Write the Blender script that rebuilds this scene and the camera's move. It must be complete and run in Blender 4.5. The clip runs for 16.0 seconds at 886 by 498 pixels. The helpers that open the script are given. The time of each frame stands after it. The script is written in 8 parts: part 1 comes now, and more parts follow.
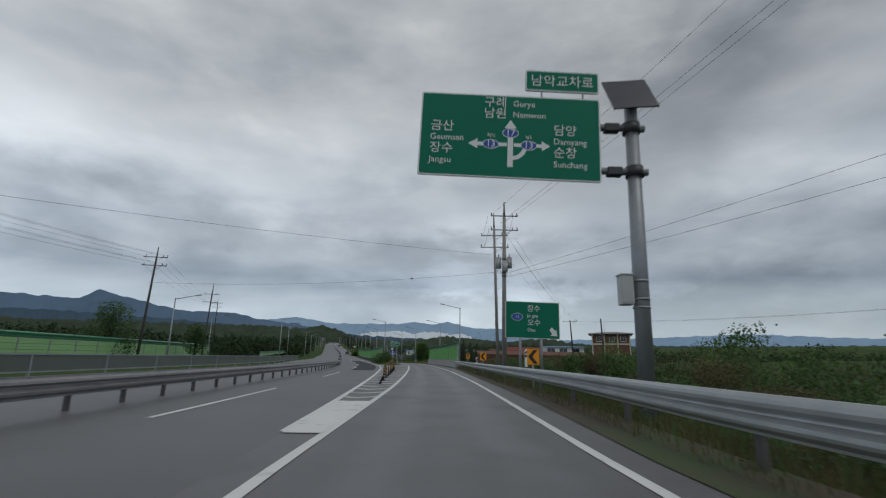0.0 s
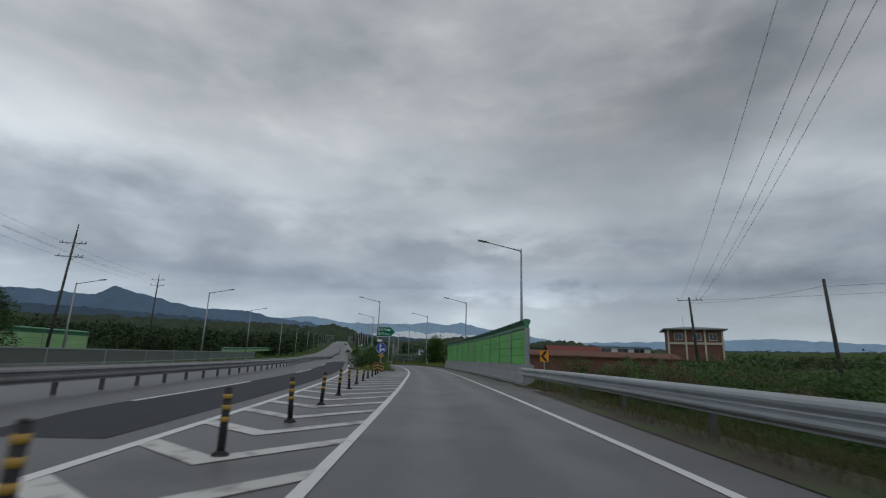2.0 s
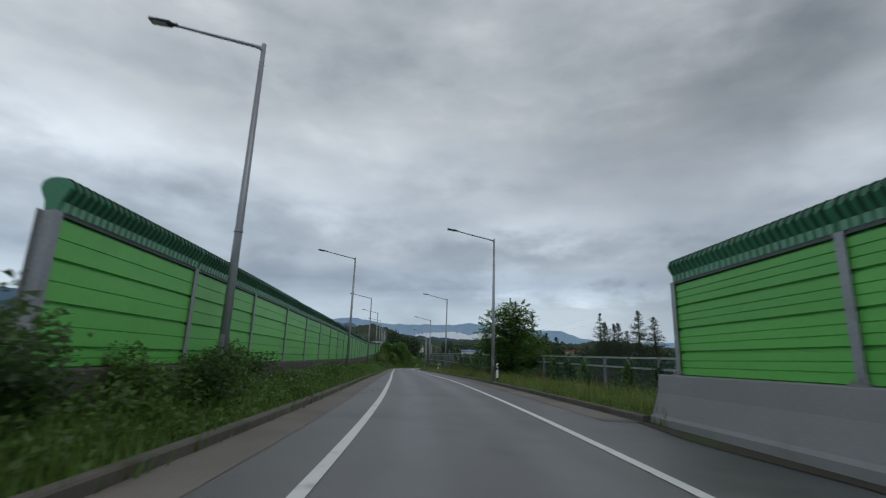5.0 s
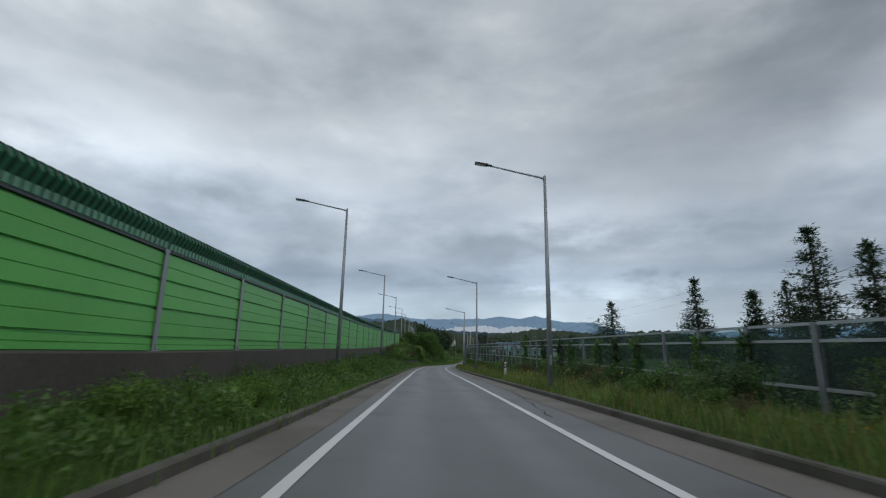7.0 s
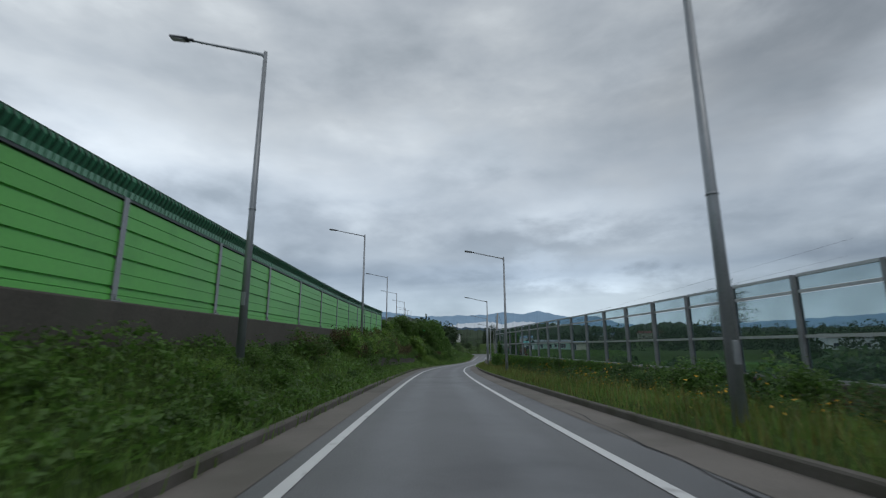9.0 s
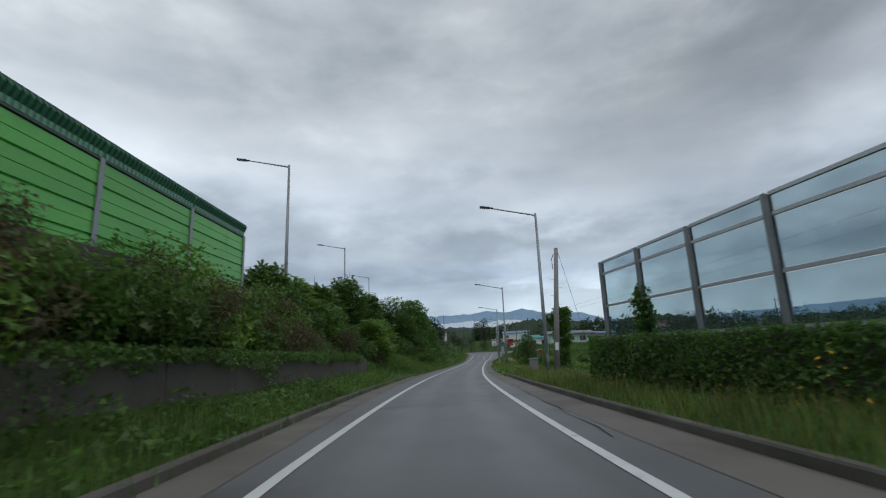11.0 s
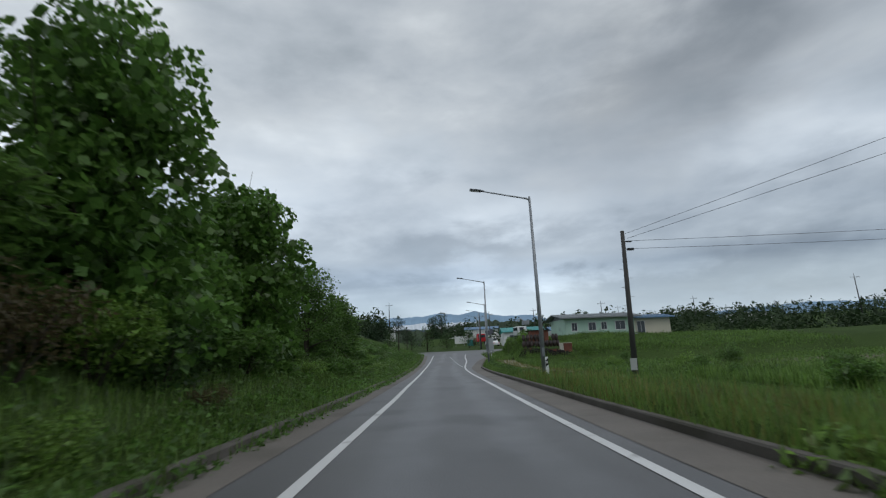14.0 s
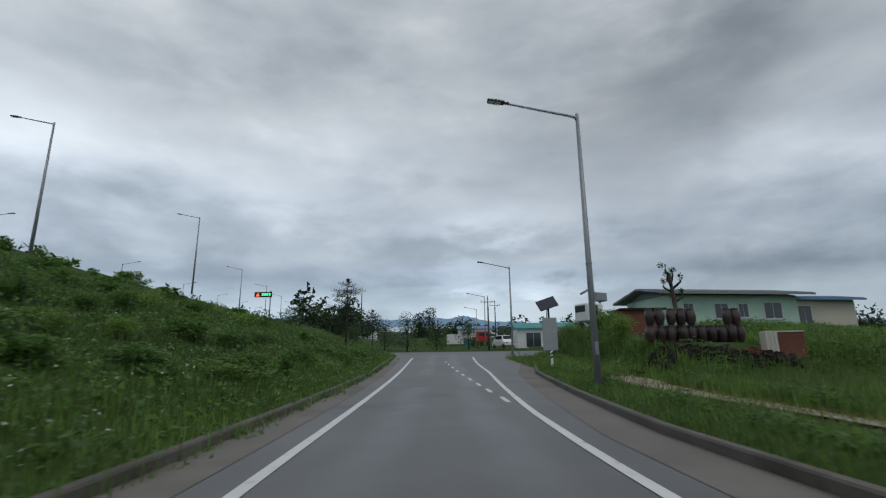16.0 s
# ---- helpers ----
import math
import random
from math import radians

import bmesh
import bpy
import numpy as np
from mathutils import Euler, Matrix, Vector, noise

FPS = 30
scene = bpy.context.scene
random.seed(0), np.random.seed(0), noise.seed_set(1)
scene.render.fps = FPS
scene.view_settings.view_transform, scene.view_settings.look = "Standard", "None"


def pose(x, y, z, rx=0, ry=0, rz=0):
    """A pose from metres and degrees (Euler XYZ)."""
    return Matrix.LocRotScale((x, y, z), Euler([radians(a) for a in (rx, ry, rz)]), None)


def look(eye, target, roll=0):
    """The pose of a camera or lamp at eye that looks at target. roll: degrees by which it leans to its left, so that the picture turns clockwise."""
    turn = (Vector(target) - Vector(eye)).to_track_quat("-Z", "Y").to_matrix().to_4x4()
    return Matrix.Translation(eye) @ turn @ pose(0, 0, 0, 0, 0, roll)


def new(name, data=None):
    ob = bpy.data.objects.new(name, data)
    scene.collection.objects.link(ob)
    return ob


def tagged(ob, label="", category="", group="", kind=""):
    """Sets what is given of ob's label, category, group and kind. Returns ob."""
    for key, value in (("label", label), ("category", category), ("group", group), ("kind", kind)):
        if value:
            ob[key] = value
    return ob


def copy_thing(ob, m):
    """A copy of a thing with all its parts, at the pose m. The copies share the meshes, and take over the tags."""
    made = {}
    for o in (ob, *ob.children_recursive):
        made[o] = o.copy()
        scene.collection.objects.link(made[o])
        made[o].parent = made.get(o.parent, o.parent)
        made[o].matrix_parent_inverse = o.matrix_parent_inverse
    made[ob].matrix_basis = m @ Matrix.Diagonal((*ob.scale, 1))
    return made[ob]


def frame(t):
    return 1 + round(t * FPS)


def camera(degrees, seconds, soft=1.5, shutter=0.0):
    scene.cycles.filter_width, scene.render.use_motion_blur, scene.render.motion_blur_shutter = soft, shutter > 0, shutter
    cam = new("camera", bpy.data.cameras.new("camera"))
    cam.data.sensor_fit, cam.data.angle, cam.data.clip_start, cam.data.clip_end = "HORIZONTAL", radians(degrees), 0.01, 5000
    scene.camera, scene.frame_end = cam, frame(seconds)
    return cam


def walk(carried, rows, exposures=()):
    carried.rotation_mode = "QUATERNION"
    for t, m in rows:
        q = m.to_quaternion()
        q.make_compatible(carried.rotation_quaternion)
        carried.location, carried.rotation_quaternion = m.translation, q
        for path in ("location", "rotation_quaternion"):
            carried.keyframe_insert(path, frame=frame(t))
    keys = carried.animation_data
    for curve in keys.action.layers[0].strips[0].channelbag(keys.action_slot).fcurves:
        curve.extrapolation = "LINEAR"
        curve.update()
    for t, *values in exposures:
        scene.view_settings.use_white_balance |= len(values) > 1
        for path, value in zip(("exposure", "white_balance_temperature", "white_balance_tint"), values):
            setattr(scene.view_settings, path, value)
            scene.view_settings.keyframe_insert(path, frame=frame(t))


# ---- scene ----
cam = camera(85.0, 16.0, soft=1.2, shutter=0.12)
PATH = [
    (0, (0.000, 0.000, 1.150), (-0.022, 9.728, 3.467), 1.04),
    (0.5, (-0.289, 9.614, 1.250), (-0.441, 19.340, 3.571), 1.22),
    (1, (-0.698, 19.159, 1.353), (-0.957, 28.882, 3.678), 1.42),
    (1.5, (-1.173, 28.625, 1.458), (-1.466, 38.347, 3.785), 1.71),
    (2, (-1.663, 38.009, 1.564), (-1.975, 47.729, 3.893), 1.89),
    (2.5, (-2.180, 47.332, 1.672), (-2.531, 57.050, 4.004), 1.68),
    (3, (-2.743, 56.620, 1.782), (-3.165, 66.335, 4.115), 1.42),
    (3.5, (-3.400, 65.893, 1.890), (-3.947, 75.602, 4.219), 1.41),
    (4, (-4.198, 75.165, 1.994), (-4.911, 84.865, 4.318), 1.51),
    (4.5, (-5.173, 84.426, 2.096), (-6.091, 94.108, 4.422), 1.78),
    (5, (-6.357, 93.663, 2.200), (-7.501, 103.321, 4.525), 2.00),
    (5.5, (-7.765, 102.891, 2.296), (-9.149, 112.522, 4.605), 1.91),
    (6, (-9.401, 112.126, 2.372), (-10.988, 121.732, 4.654), 1.68),
    (6.5, (-11.182, 121.374, 2.416), (-12.855, 130.974, 4.658), 1.36),
    (7, (-13.020, 130.643, 2.420), (-14.732, 140.246, 4.625), 1.03),
    (7.5, (-14.912, 139.982, 2.402), (-16.665, 149.579, 4.600), 0.88),
    (8, (-16.858, 149.428, 2.381), (-18.629, 159.022, 4.575), 0.69),
    (8.5, (-18.803, 158.855, 2.348), (-20.563, 168.457, 4.519), 0.29),
    (9, (-20.693, 168.140, 2.291), (-22.414, 177.753, 4.443), -0.19),
    (9.5, (-22.514, 177.347, 2.227), (-24.168, 186.971, 4.382), -0.67),
    (10, (-24.256, 186.549, 2.171), (-25.822, 196.186, 4.333), -1.19),
    (10.5, (-25.909, 195.764, 2.118), (-27.380, 205.416, 4.282), -1.78),
    (11, (-27.463, 205.006, 2.066), (-28.814, 214.675, 4.230), -2.30),
    (11.5, (-28.883, 214.270, 2.017), (-30.073, 223.960, 4.185), -2.59),
    (12, (-30.135, 223.553, 1.971), (-31.141, 233.263, 4.142), -2.81),
    (12.5, (-31.199, 232.826, 1.921), (-32.003, 242.557, 4.078), -3.13),
    (13, (-32.067, 242.065, 1.857), (-32.684, 251.812, 4.004), -3.31),
    (13.5, (-32.785, 251.314, 1.795), (-33.272, 261.065, 3.957), -3.07),
    (14, (-33.402, 260.613, 1.752), (-33.796, 270.364, 3.934), -2.62),
    (14.5, (-33.947, 269.886, 1.724), (-34.289, 279.636, 3.917), -2.00),
    (15, (-34.447, 279.044, 1.706), (-34.752, 288.793, 3.912), -1.38),
    (15.5, (-34.895, 287.986, 1.706), (-35.152, 297.731, 3.936), -0.98),
    (16, (-35.284, 296.618, 1.729), (-35.491, 306.358, 3.987), -0.65),
]
walk(cam, [(t, look(eye, target, roll)) for t, eye, target, roll in PATH],
     exposures=[(0, -0.05, 6720, 11), (1, -0.17, 6720, 11), (2, -0.17, 6720, 11), (3, -0.18, 6720, 11), (4.3, -0.08, 6600, 10), (5.5, 0.02, 6480, 10), (8.5, 0.06, 6450, 10),
                (11, 0.14, 6450, 10), (12.5, 0.12, 6450, 10), (14.5, 0.20, 6500, 10), (16, 0.10, 6500, 10)])

# world, sun and exposure
world = bpy.data.worlds.new("overcast_sky")
scene.world = world
world.use_nodes = True


def sky_world():
    t = world.node_tree
    t.nodes.clear()
    L = t.links.new
    out, bg = t.nodes.new("ShaderNodeOutputWorld"), t.nodes.new("ShaderNodeBackground")
    sky = t.nodes.new("ShaderNodeTexSky")
    sky.sky_type, sky.sun_disc = "NISHITA", False
    sky.sun_elevation, sky.sun_rotation = radians(54), radians(132)
    co = t.nodes.new("ShaderNodeTexCoord")
    sep = t.nodes.new("ShaderNodeSeparateXYZ")
    L(co.outputs["Generated"], sep.inputs[0])
    # the cloud sheet is a plane overhead: direction divided by its height
    up = t.nodes.new("ShaderNodeMath")
    up.operation = "MAXIMUM"
    up.inputs[1].default_value = 0.0
    L(sep.outputs[2], up.inputs[0])
    den = t.nodes.new("ShaderNodeMath")
    den.operation = "ADD"
    den.inputs[1].default_value = 0.15
    L(up.outputs[0], den.inputs[0])
    flat = []
    for k in (0, 1):
        q = t.nodes.new("ShaderNodeMath")
        q.operation = "DIVIDE"
        L(sep.outputs[k], q.inputs[0])
        L(den.outputs[0], q.inputs[1])
        flat.append(q)
    com = t.nodes.new("ShaderNodeCombineXYZ")
    L(flat[0].outputs[0], com.inputs[0])
    L(flat[1].outputs[0], com.inputs[1])

    def layer(scale, stretch, detail, rough, turn, seed, source=None):
        m = t.nodes.new("ShaderNodeMapping")
        m.inputs["Rotation"].default_value = (0, 0, radians(turn))
        m.inputs["Scale"].default_value = stretch if len(stretch) == 3 else (*stretch, 1)
        m.inputs["Location"].default_value = (seed, seed * 0.7, seed)
        L(source or com.outputs[0], m.inputs[0])
        n = t.nodes.new("ShaderNodeTexNoise")
        n.inputs["Scale"].default_value = scale
        n.inputs["Detail"].default_value = detail
        n.inputs["Roughness"].default_value = rough
        n.inputs["Distortion"].default_value = 0.15
        L(m.outputs[0], n.inputs["Vector"])
        return n

    def math_node(op, a, b=None, lo=None):
        n = t.nodes.new("ShaderNodeMath")
        n.operation = op
        for k, v in enumerate((a, b)):
            if v is None:
                continue
            if isinstance(v, (int, float)):
                n.inputs[k].default_value = v
            else:
                L(v, n.inputs[k])
        return n.outputs[0]

    def times(a, b):
        n = t.nodes.new("ShaderNodeMix")
        n.data_type, n.blend_type = "RGBA", "MULTIPLY"
        n.inputs[0].default_value = 1.0
        L(a, n.inputs[6])
        L(b, n.inputs[7])
        return n.outputs[2]

    def ramp(src, rows):
        n = t.nodes.new("ShaderNodeValToRGB")
        e = n.color_ramp.elements
        e[0].position, e[0].color = rows[0][0], (*rows[0][1], 1)
        e[1].position, e[1].color = rows[-1][0], (*rows[-1][1], 1)
        for p, c in rows[1:-1]:
            e.new(p).color = (*c, 1)
        L(src, n.inputs[0])
        return n.outputs[0]

    # broad masses, streaks and fine tufts of the cloud deck
    a = layer(0.5, (0.75, 1.15), 4, 0.5, -30, SKY_SEED)
    b = layer(3.2, (1, 1, 2.3), 5, 0.48, 0, SKY_SEED + 7, co.outputs["Generated"])
    fine = layer(7.5, (1, 1, 2.3), 6, 0.54, 0, SKY_SEED + 11, co.outputs["Generated"])
    streak = layer(0.45, (0.22, 1.5), 6, 0.55, -6, SKY_SEED + 3)
    mix = t.nodes.new("ShaderNodeMix")
    mix.inputs[0].default_value = 0.72
    L(a.outputs["Fac"], mix.inputs[2])
    L(b.outputs["Fac"], mix.inputs[3])
    wisp = t.nodes.new("ShaderNodeMix")
    wisp.inputs[0].default_value = 0.25
    L(mix.outputs[0], wisp.inputs[2])
    L(fine.outputs["Fac"], wisp.inputs[3])
    tuft = ramp(wisp.outputs[0], [(0.36, (0.71, 0.735, 0.755)), (0.46, (0.91, 0.92, 0.935)), (0.54, (1.08, 1.075, 1.07)), (0.64, (1.40, 1.38, 1.35))])
    # the deck by its height over the horizon: pale gap, blue-grey far edge, bright thin part, thicker overhead
    wob = math_node("ADD", up.outputs[0], math_node("MULTIPLY", math_node("SUBTRACT", streak.outputs["Fac"], 0.5), 0.14))
    deck = ramp(wob, [(0.0, (0.42, 0.50, 0.58)), (0.10, (0.46, 0.545, 0.62)), (0.125, (0.40, 0.475, 0.55)), (0.15, (0.285, 0.345, 0.415)), (0.19, (0.36, 0.415, 0.47)), (0.23, (0.345, 0.395, 0.445)),
                      (0.32, (0.42, 0.465, 0.505)), (0.43, (0.445, 0.485, 0.515)), (0.56, (0.41, 0.445, 0.47)), (0.85, (0.39, 0.42, 0.445))])
    # single cloud masses: azimuth and height in degrees, half width, half height, slant, strength (thin and bright, or thick and dark)
    deg = 180 / math.pi
    az = math_node("ADD", math_node("MULTIPLY", math_node("ARCTAN2", sep.outputs[0], sep.outputs[1]), deg), math_node("MULTIPLY", math_node("SUBTRACT", b.outputs["Fac"], 0.5), 34))
    el = math_node("ADD", math_node("MULTIPLY", math_node("ARCSINE", sep.outputs[2]), deg), math_node("MULTIPLY", math_node("SUBTRACT", fine.outputs["Fac"], 0.5), 11))
    total = 0.0
    for a0, e0, w, h, slant, k in ((-43, 20, 13, 4.2, -0.12, 0.32), (-9, 23, 10, 3.4, -0.1, 0.20), (6, 16, 12, 3.0, 0.0, 0.28), (42, 19, 14, 4.5, 0.1, 0.30), (-1, 10, 11, 1.5, 0.0, 0.34),
                                   (14, 8.6, 8, 1.2, 0.0, 0.26), (-20, 19, 10, 3.0, -0.1, 0.20), (27, 29, 15, 6.0, 0.2, -0.40), (-25, 29, 15, 3.5, 0.1, -0.10), (-36, 9, 14, 2.4, 0.0, -0.22),
                                   (30, 7, 17, 3.0, 0.0, -0.34), (2, 13, 14, 1.3, 0.0, -0.12)):
        da = math_node("SUBTRACT", az, a0)
        de = math_node("SUBTRACT", math_node("SUBTRACT", el, e0), math_node("MULTIPLY", da, slant))
        q = math_node("ADD", math_node("POWER", math_node("DIVIDE", math_node("ABSOLUTE", da), w), 2.0), math_node("POWER", math_node("DIVIDE", math_node("ABSOLUTE", de), h), 2.0))
        total = math_node("ADD", total, math_node("MULTIPLY", math_node("EXPONENT", math_node("MULTIPLY", q, -1.0)), k))
    # the deck is thinner and brighter in the west
    side = math_node("MULTIPLY", math_node("SUBTRACT", 1.0, math_node("MULTIPLY", sep.outputs[0], 0.22)), math_node("EXPONENT", total))
    g = t.nodes.new("ShaderNodeCombineXYZ")
    for k in range(3):
        L(side, g.inputs[k])
    cloud = times(times(deck, tuft), g.outputs[0])
    # clear-sky light filters through the deck
    sc = t.nodes.new("ShaderNodeMix")
    sc.data_type, sc.blend_type = "RGBA", "ADD"
    sc.inputs[0].default_value = 0.012
    L(cloud, sc.inputs[6])
    L(sky.outputs[0], sc.inputs[7])
    L(sc.outputs[2], bg.inputs[0])
    bg.inputs[1].default_value = SKY_STRENGTH
    L(bg.outputs[0], out.inputs[0])


SKY_SEED, SKY_STRENGTH = 2.3, 1.0
sky_world()
sun = new("sun", bpy.data.lights.new("sun", "SUN"))
sun.data.energy, sun.data.angle, sun.data.color = 0.55, radians(25), (1.0, 0.97, 0.92)
sun.matrix_world = look((0, 0, 100), (-24, 22, 55))

# ---------------------------------------------------------------- materials


def material(name, color, rough=0.8, metal=0.0, spread=0.25, scale=3.0, fine=60.0, bump=0.25, object_vary=0.0, island_vary=0.0,
             stain=None, stain_scale=0.6, stain_cut=0.55, spec=0.5, coords="Object", translucent=0.0, lane=None):
    """A surface with broad and fine variation, optional stains and relief."""
    m = bpy.data.materials.new(name)
    m.use_nodes = True
    t = m.node_tree
    L = t.links.new
    p = t.nodes["Principled BSDF"]
    co = t.nodes.new("ShaderNodeTexCoord")
    if coords == "World":
        geo = t.nodes.new("ShaderNodeNewGeometry")
        vec = geo.outputs["Position"]
    else:
        vec = co.outputs["Object"]

    def noise_node(s, d=4):
        n = t.nodes.new("ShaderNodeTexNoise")
        n.inputs["Scale"].default_value, n.inputs["Detail"].default_value = s, d
        L(vec, n.inputs["Vector"])
        return n

    big, small = noise_node(scale), noise_node(fine, 2)
    c = Vector(color[:3])
    ramp = t.nodes.new("ShaderNodeValToRGB")
    e = ramp.color_ramp.elements
    e[0].position, e[0].color = 0.3, (*(c * (1 - spread)), 1)
    e[1].position, e[1].color = 0.7, (*(c * (1 + spread)), 1)
    mixf = t.nodes.new("ShaderNodeMix")
    mixf.inputs[0].default_value = 0.4
    L(big.outputs["Fac"], mixf.inputs[2])
    L(small.outputs["Fac"], mixf.inputs[3])
    L(mixf.outputs[0], ramp.inputs[0])
    last = ramp.outputs[0]
    if object_vary or island_vary:
        hsv = t.nodes.new("ShaderNodeHueSaturation")
        amount = object_vary or island_vary
        src = t.nodes.new("ShaderNodeObjectInfo").outputs["Random"] if object_vary else t.nodes.new("ShaderNodeNewGeometry").outputs["Random Per Island"]
        mr = t.nodes.new("ShaderNodeMapRange")
        mr.inputs["To Min"].default_value, mr.inputs["To Max"].default_value = 1 - amount, 1 + amount
        L(src, mr.inputs["Value"])
        L(mr.outputs[0], hsv.inputs["Value"])
        L(last, hsv.inputs["Color"])
        last = hsv.outputs[0]
    if stain:
        n = noise_node(stain_scale, 6)
        r = t.nodes.new("ShaderNodeValToRGB")
        r.color_ramp.elements[0].position, r.color_ramp.elements[1].position = stain_cut, stain_cut + 0.14
        L(n.outputs["Fac"], r.inputs[0])
        mx = t.nodes.new("ShaderNodeMix")
        mx.data_type = "RGBA"
        mx.inputs[7].default_value = (*stain, 1)
        L(r.outputs[0], mx.inputs[0])
        L(last, mx.inputs[6])
        last = mx.outputs[2]
    p.inputs["Roughness"].default_value = rough
    if lane is not None:
        # two polished wheel tracks, lane metres either side of the lane's middle
        at = t.nodes.new("ShaderNodeAttribute")
        at.attribute_name = "across"

        def mth(op, a, b):
            n = t.nodes.new("ShaderNodeMath")
            n.operation = op
            for k, v in enumerate((a, b)):
                if isinstance(v, (int, float)):
                    n.inputs[k].default_value = v
                else:
                    L(v, n.inputs[k])
            return n.outputs[0]

        wob = mth("MULTIPLY", mth("SUBTRACT", noise_node(0.35, 3).outputs["Fac"], 0.5), 0.7)
        off = mth("ABSOLUTE", mth("SUBTRACT", mth("ABSOLUTE", mth("ADD", at.outputs["Fac"], wob), 0), lane), 0)
        tr_f = t.nodes.new("ShaderNodeMapRange")
        tr_f.interpolation_type = "SMOOTHSTEP"
        for k, v in zip(("From Min", "From Max", "To Min", "To Max"), (0.1, 0.55, 1.0, 0.0)):
            tr_f.inputs[k].default_value = v
        L(off, tr_f.inputs["Value"])
        worn = mth("MULTIPLY", tr_f.outputs[0], mth("ADD", 0.35, noise_node(1.3, 5).outputs["Fac"]))
        mx = t.nodes.new("ShaderNodeMix")
        mx.data_type, mx.blend_type = "RGBA", "MULTIPLY"
        mx.inputs[7].default_value = (1.08, 1.08, 1.09, 1)
        L(worn, mx.inputs[0])
        L(last, mx.inputs[6])
        last = mx.outputs[2]
        L(mth("SUBTRACT", rough, mth("MULTIPLY", worn, 0.07)), p.inputs["Roughness"])
    L(last, p.inputs["Base Color"])
    p.inputs["Metallic"].default_value = metal
    p.inputs["Specular IOR Level"].default_value = spec
    if bump:
        b = t.nodes.new("ShaderNodeBump")
        b.inputs["Strength"].default_value, b.inputs["Distance"].default_value = bump, 0.01
        L(small.outputs["Fac"], b.inputs["Height"])
        L(b.outputs[0], p.inputs["Normal"])
    if translucent:
        tr = t.nodes.new("ShaderNodeBsdfTranslucent")
        L(last, tr.inputs[0])
        ms = t.nodes.new("ShaderNodeMixShader")
        ms.inputs[0].default_value = translucent
        L(p.outputs[0], ms.inputs[1])
        L(tr.outputs[0], ms.inputs[2])
        L(ms.outputs[0], t.nodes["Material Output"].inputs[0])
    return m


def clear_panel(name, tint, see=0.8, rough=0.12):
    m = bpy.data.materials.new(name)
    m.use_nodes = True
    t = m.node_tree
    p = t.nodes["Principled BSDF"]
    p.inputs["Base Color"].default_value = (*tint, 1)
    p.inputs["Roughness"].default_value = rough
    tr = t.nodes.new("ShaderNodeBsdfTransparent")
    tr.inputs[0].default_value = (0.82, 0.90, 0.92, 1)
    n = t.nodes.new("ShaderNodeTexNoise")
    n.inputs["Scale"].default_value = 0.9
    r = t.nodes.new("ShaderNodeMapRange")
    r.inputs["To Min"].default_value, r.inputs["To Max"].default_value = see - 0.12, see + 0.1
    t.links.new(n.outputs["Fac"], r.inputs["Value"])
    ms = t.nodes.new("ShaderNodeMixShader")
    t.links.new(r.outputs[0], ms.inputs[0])
    t.links.new(p.outputs[0], ms.inputs[1])
    t.links.new(tr.outputs[0], ms.inputs[2])
    t.links.new(ms.outputs[0], t.nodes["Material Output"].inputs[0])
    return m


M = {}
M["asphalt"] = material("asphalt", (0.082, 0.083, 0.087), 0.50, spread=0.26, scale=0.35, fine=38, bump=0.5, stain=(0.068, 0.068, 0.072), stain_scale=0.12, stain_cut=0.56, coords="World")
M["asphalt_ramp"] = material("asphalt_ramp", (0.106, 0.107, 0.111), 0.52, spread=0.22, scale=0.4, fine=38, bump=0.5, stain=(0.074, 0.074, 0.078), stain_scale=0.45, stain_cut=0.54, coords="World", lane=0.85)
M["asphalt_mid"] = material("asphalt_repair", (0.122, 0.122, 0.124), 0.55, spread=0.14, scale=0.4, fine=90, bump=0.35, coords="World")
M["asphalt_patch"] = material("asphalt_patch", (0.040, 0.043, 0.050), 0.75, spread=0.15, scale=0.6, fine=90, bump=0.3, coords="World", spec=0.15)
M["gutter"] = material("gutter_concrete", (0.150, 0.135, 0.120), 0.8, spread=0.2, scale=0.7, fine=30, bump=0.3, stain=(0.11, 0.10, 0.085), stain_scale=0.5, stain_cut=0.5, coords="World")
M["kerb"] = material("kerb_concrete", (0.105, 0.096, 0.084), 0.88, spread=0.25, scale=1.2, fine=30, bump=0.5, stain=(0.07, 0.065, 0.05), stain_scale=0.8, stain_cut=0.5, coords="World")
M["paint"] = material("road_paint_white", (0.62, 0.63, 0.63), 0.6, spread=0.08, scale=0.6, fine=40, bump=0.15, stain=(0.36, 0.36, 0.36), stain_scale=3.0, stain_cut=0.60, coords="World")
M["paint_worn"] = material("road_paint_worn", (0.50, 0.51, 0.50), 0.7, spread=0.12, scale=0.6, fine=40, bump=0.2, stain=(0.25, 0.25, 0.25), stain_scale=2.2, stain_cut=0.52, coords="World")
M["soil"] = material("roadside_soil", (0.062, 0.050, 0.034), 0.95, spread=0.35, scale=0.5, fine=14, bump=0.6, stain=(0.045, 0.068, 0.022), stain_scale=0.5, stain_cut=0.46, coords="World")
M["grass_ground"] = material("grass_ground", (0.046, 0.076, 0.022), 0.95, spread=0.4, scale=0.12, fine=8, bump=0.8, stain=(0.062, 0.066, 0.026), stain_scale=0.06, stain_cut=0.6, coords="World", spec=0.05)
M["galv"] = material("galvanised_steel", (0.40, 0.42, 0.43), 0.5, 0.7, spread=0.15, scale=1.5, fine=25, bump=0.08)
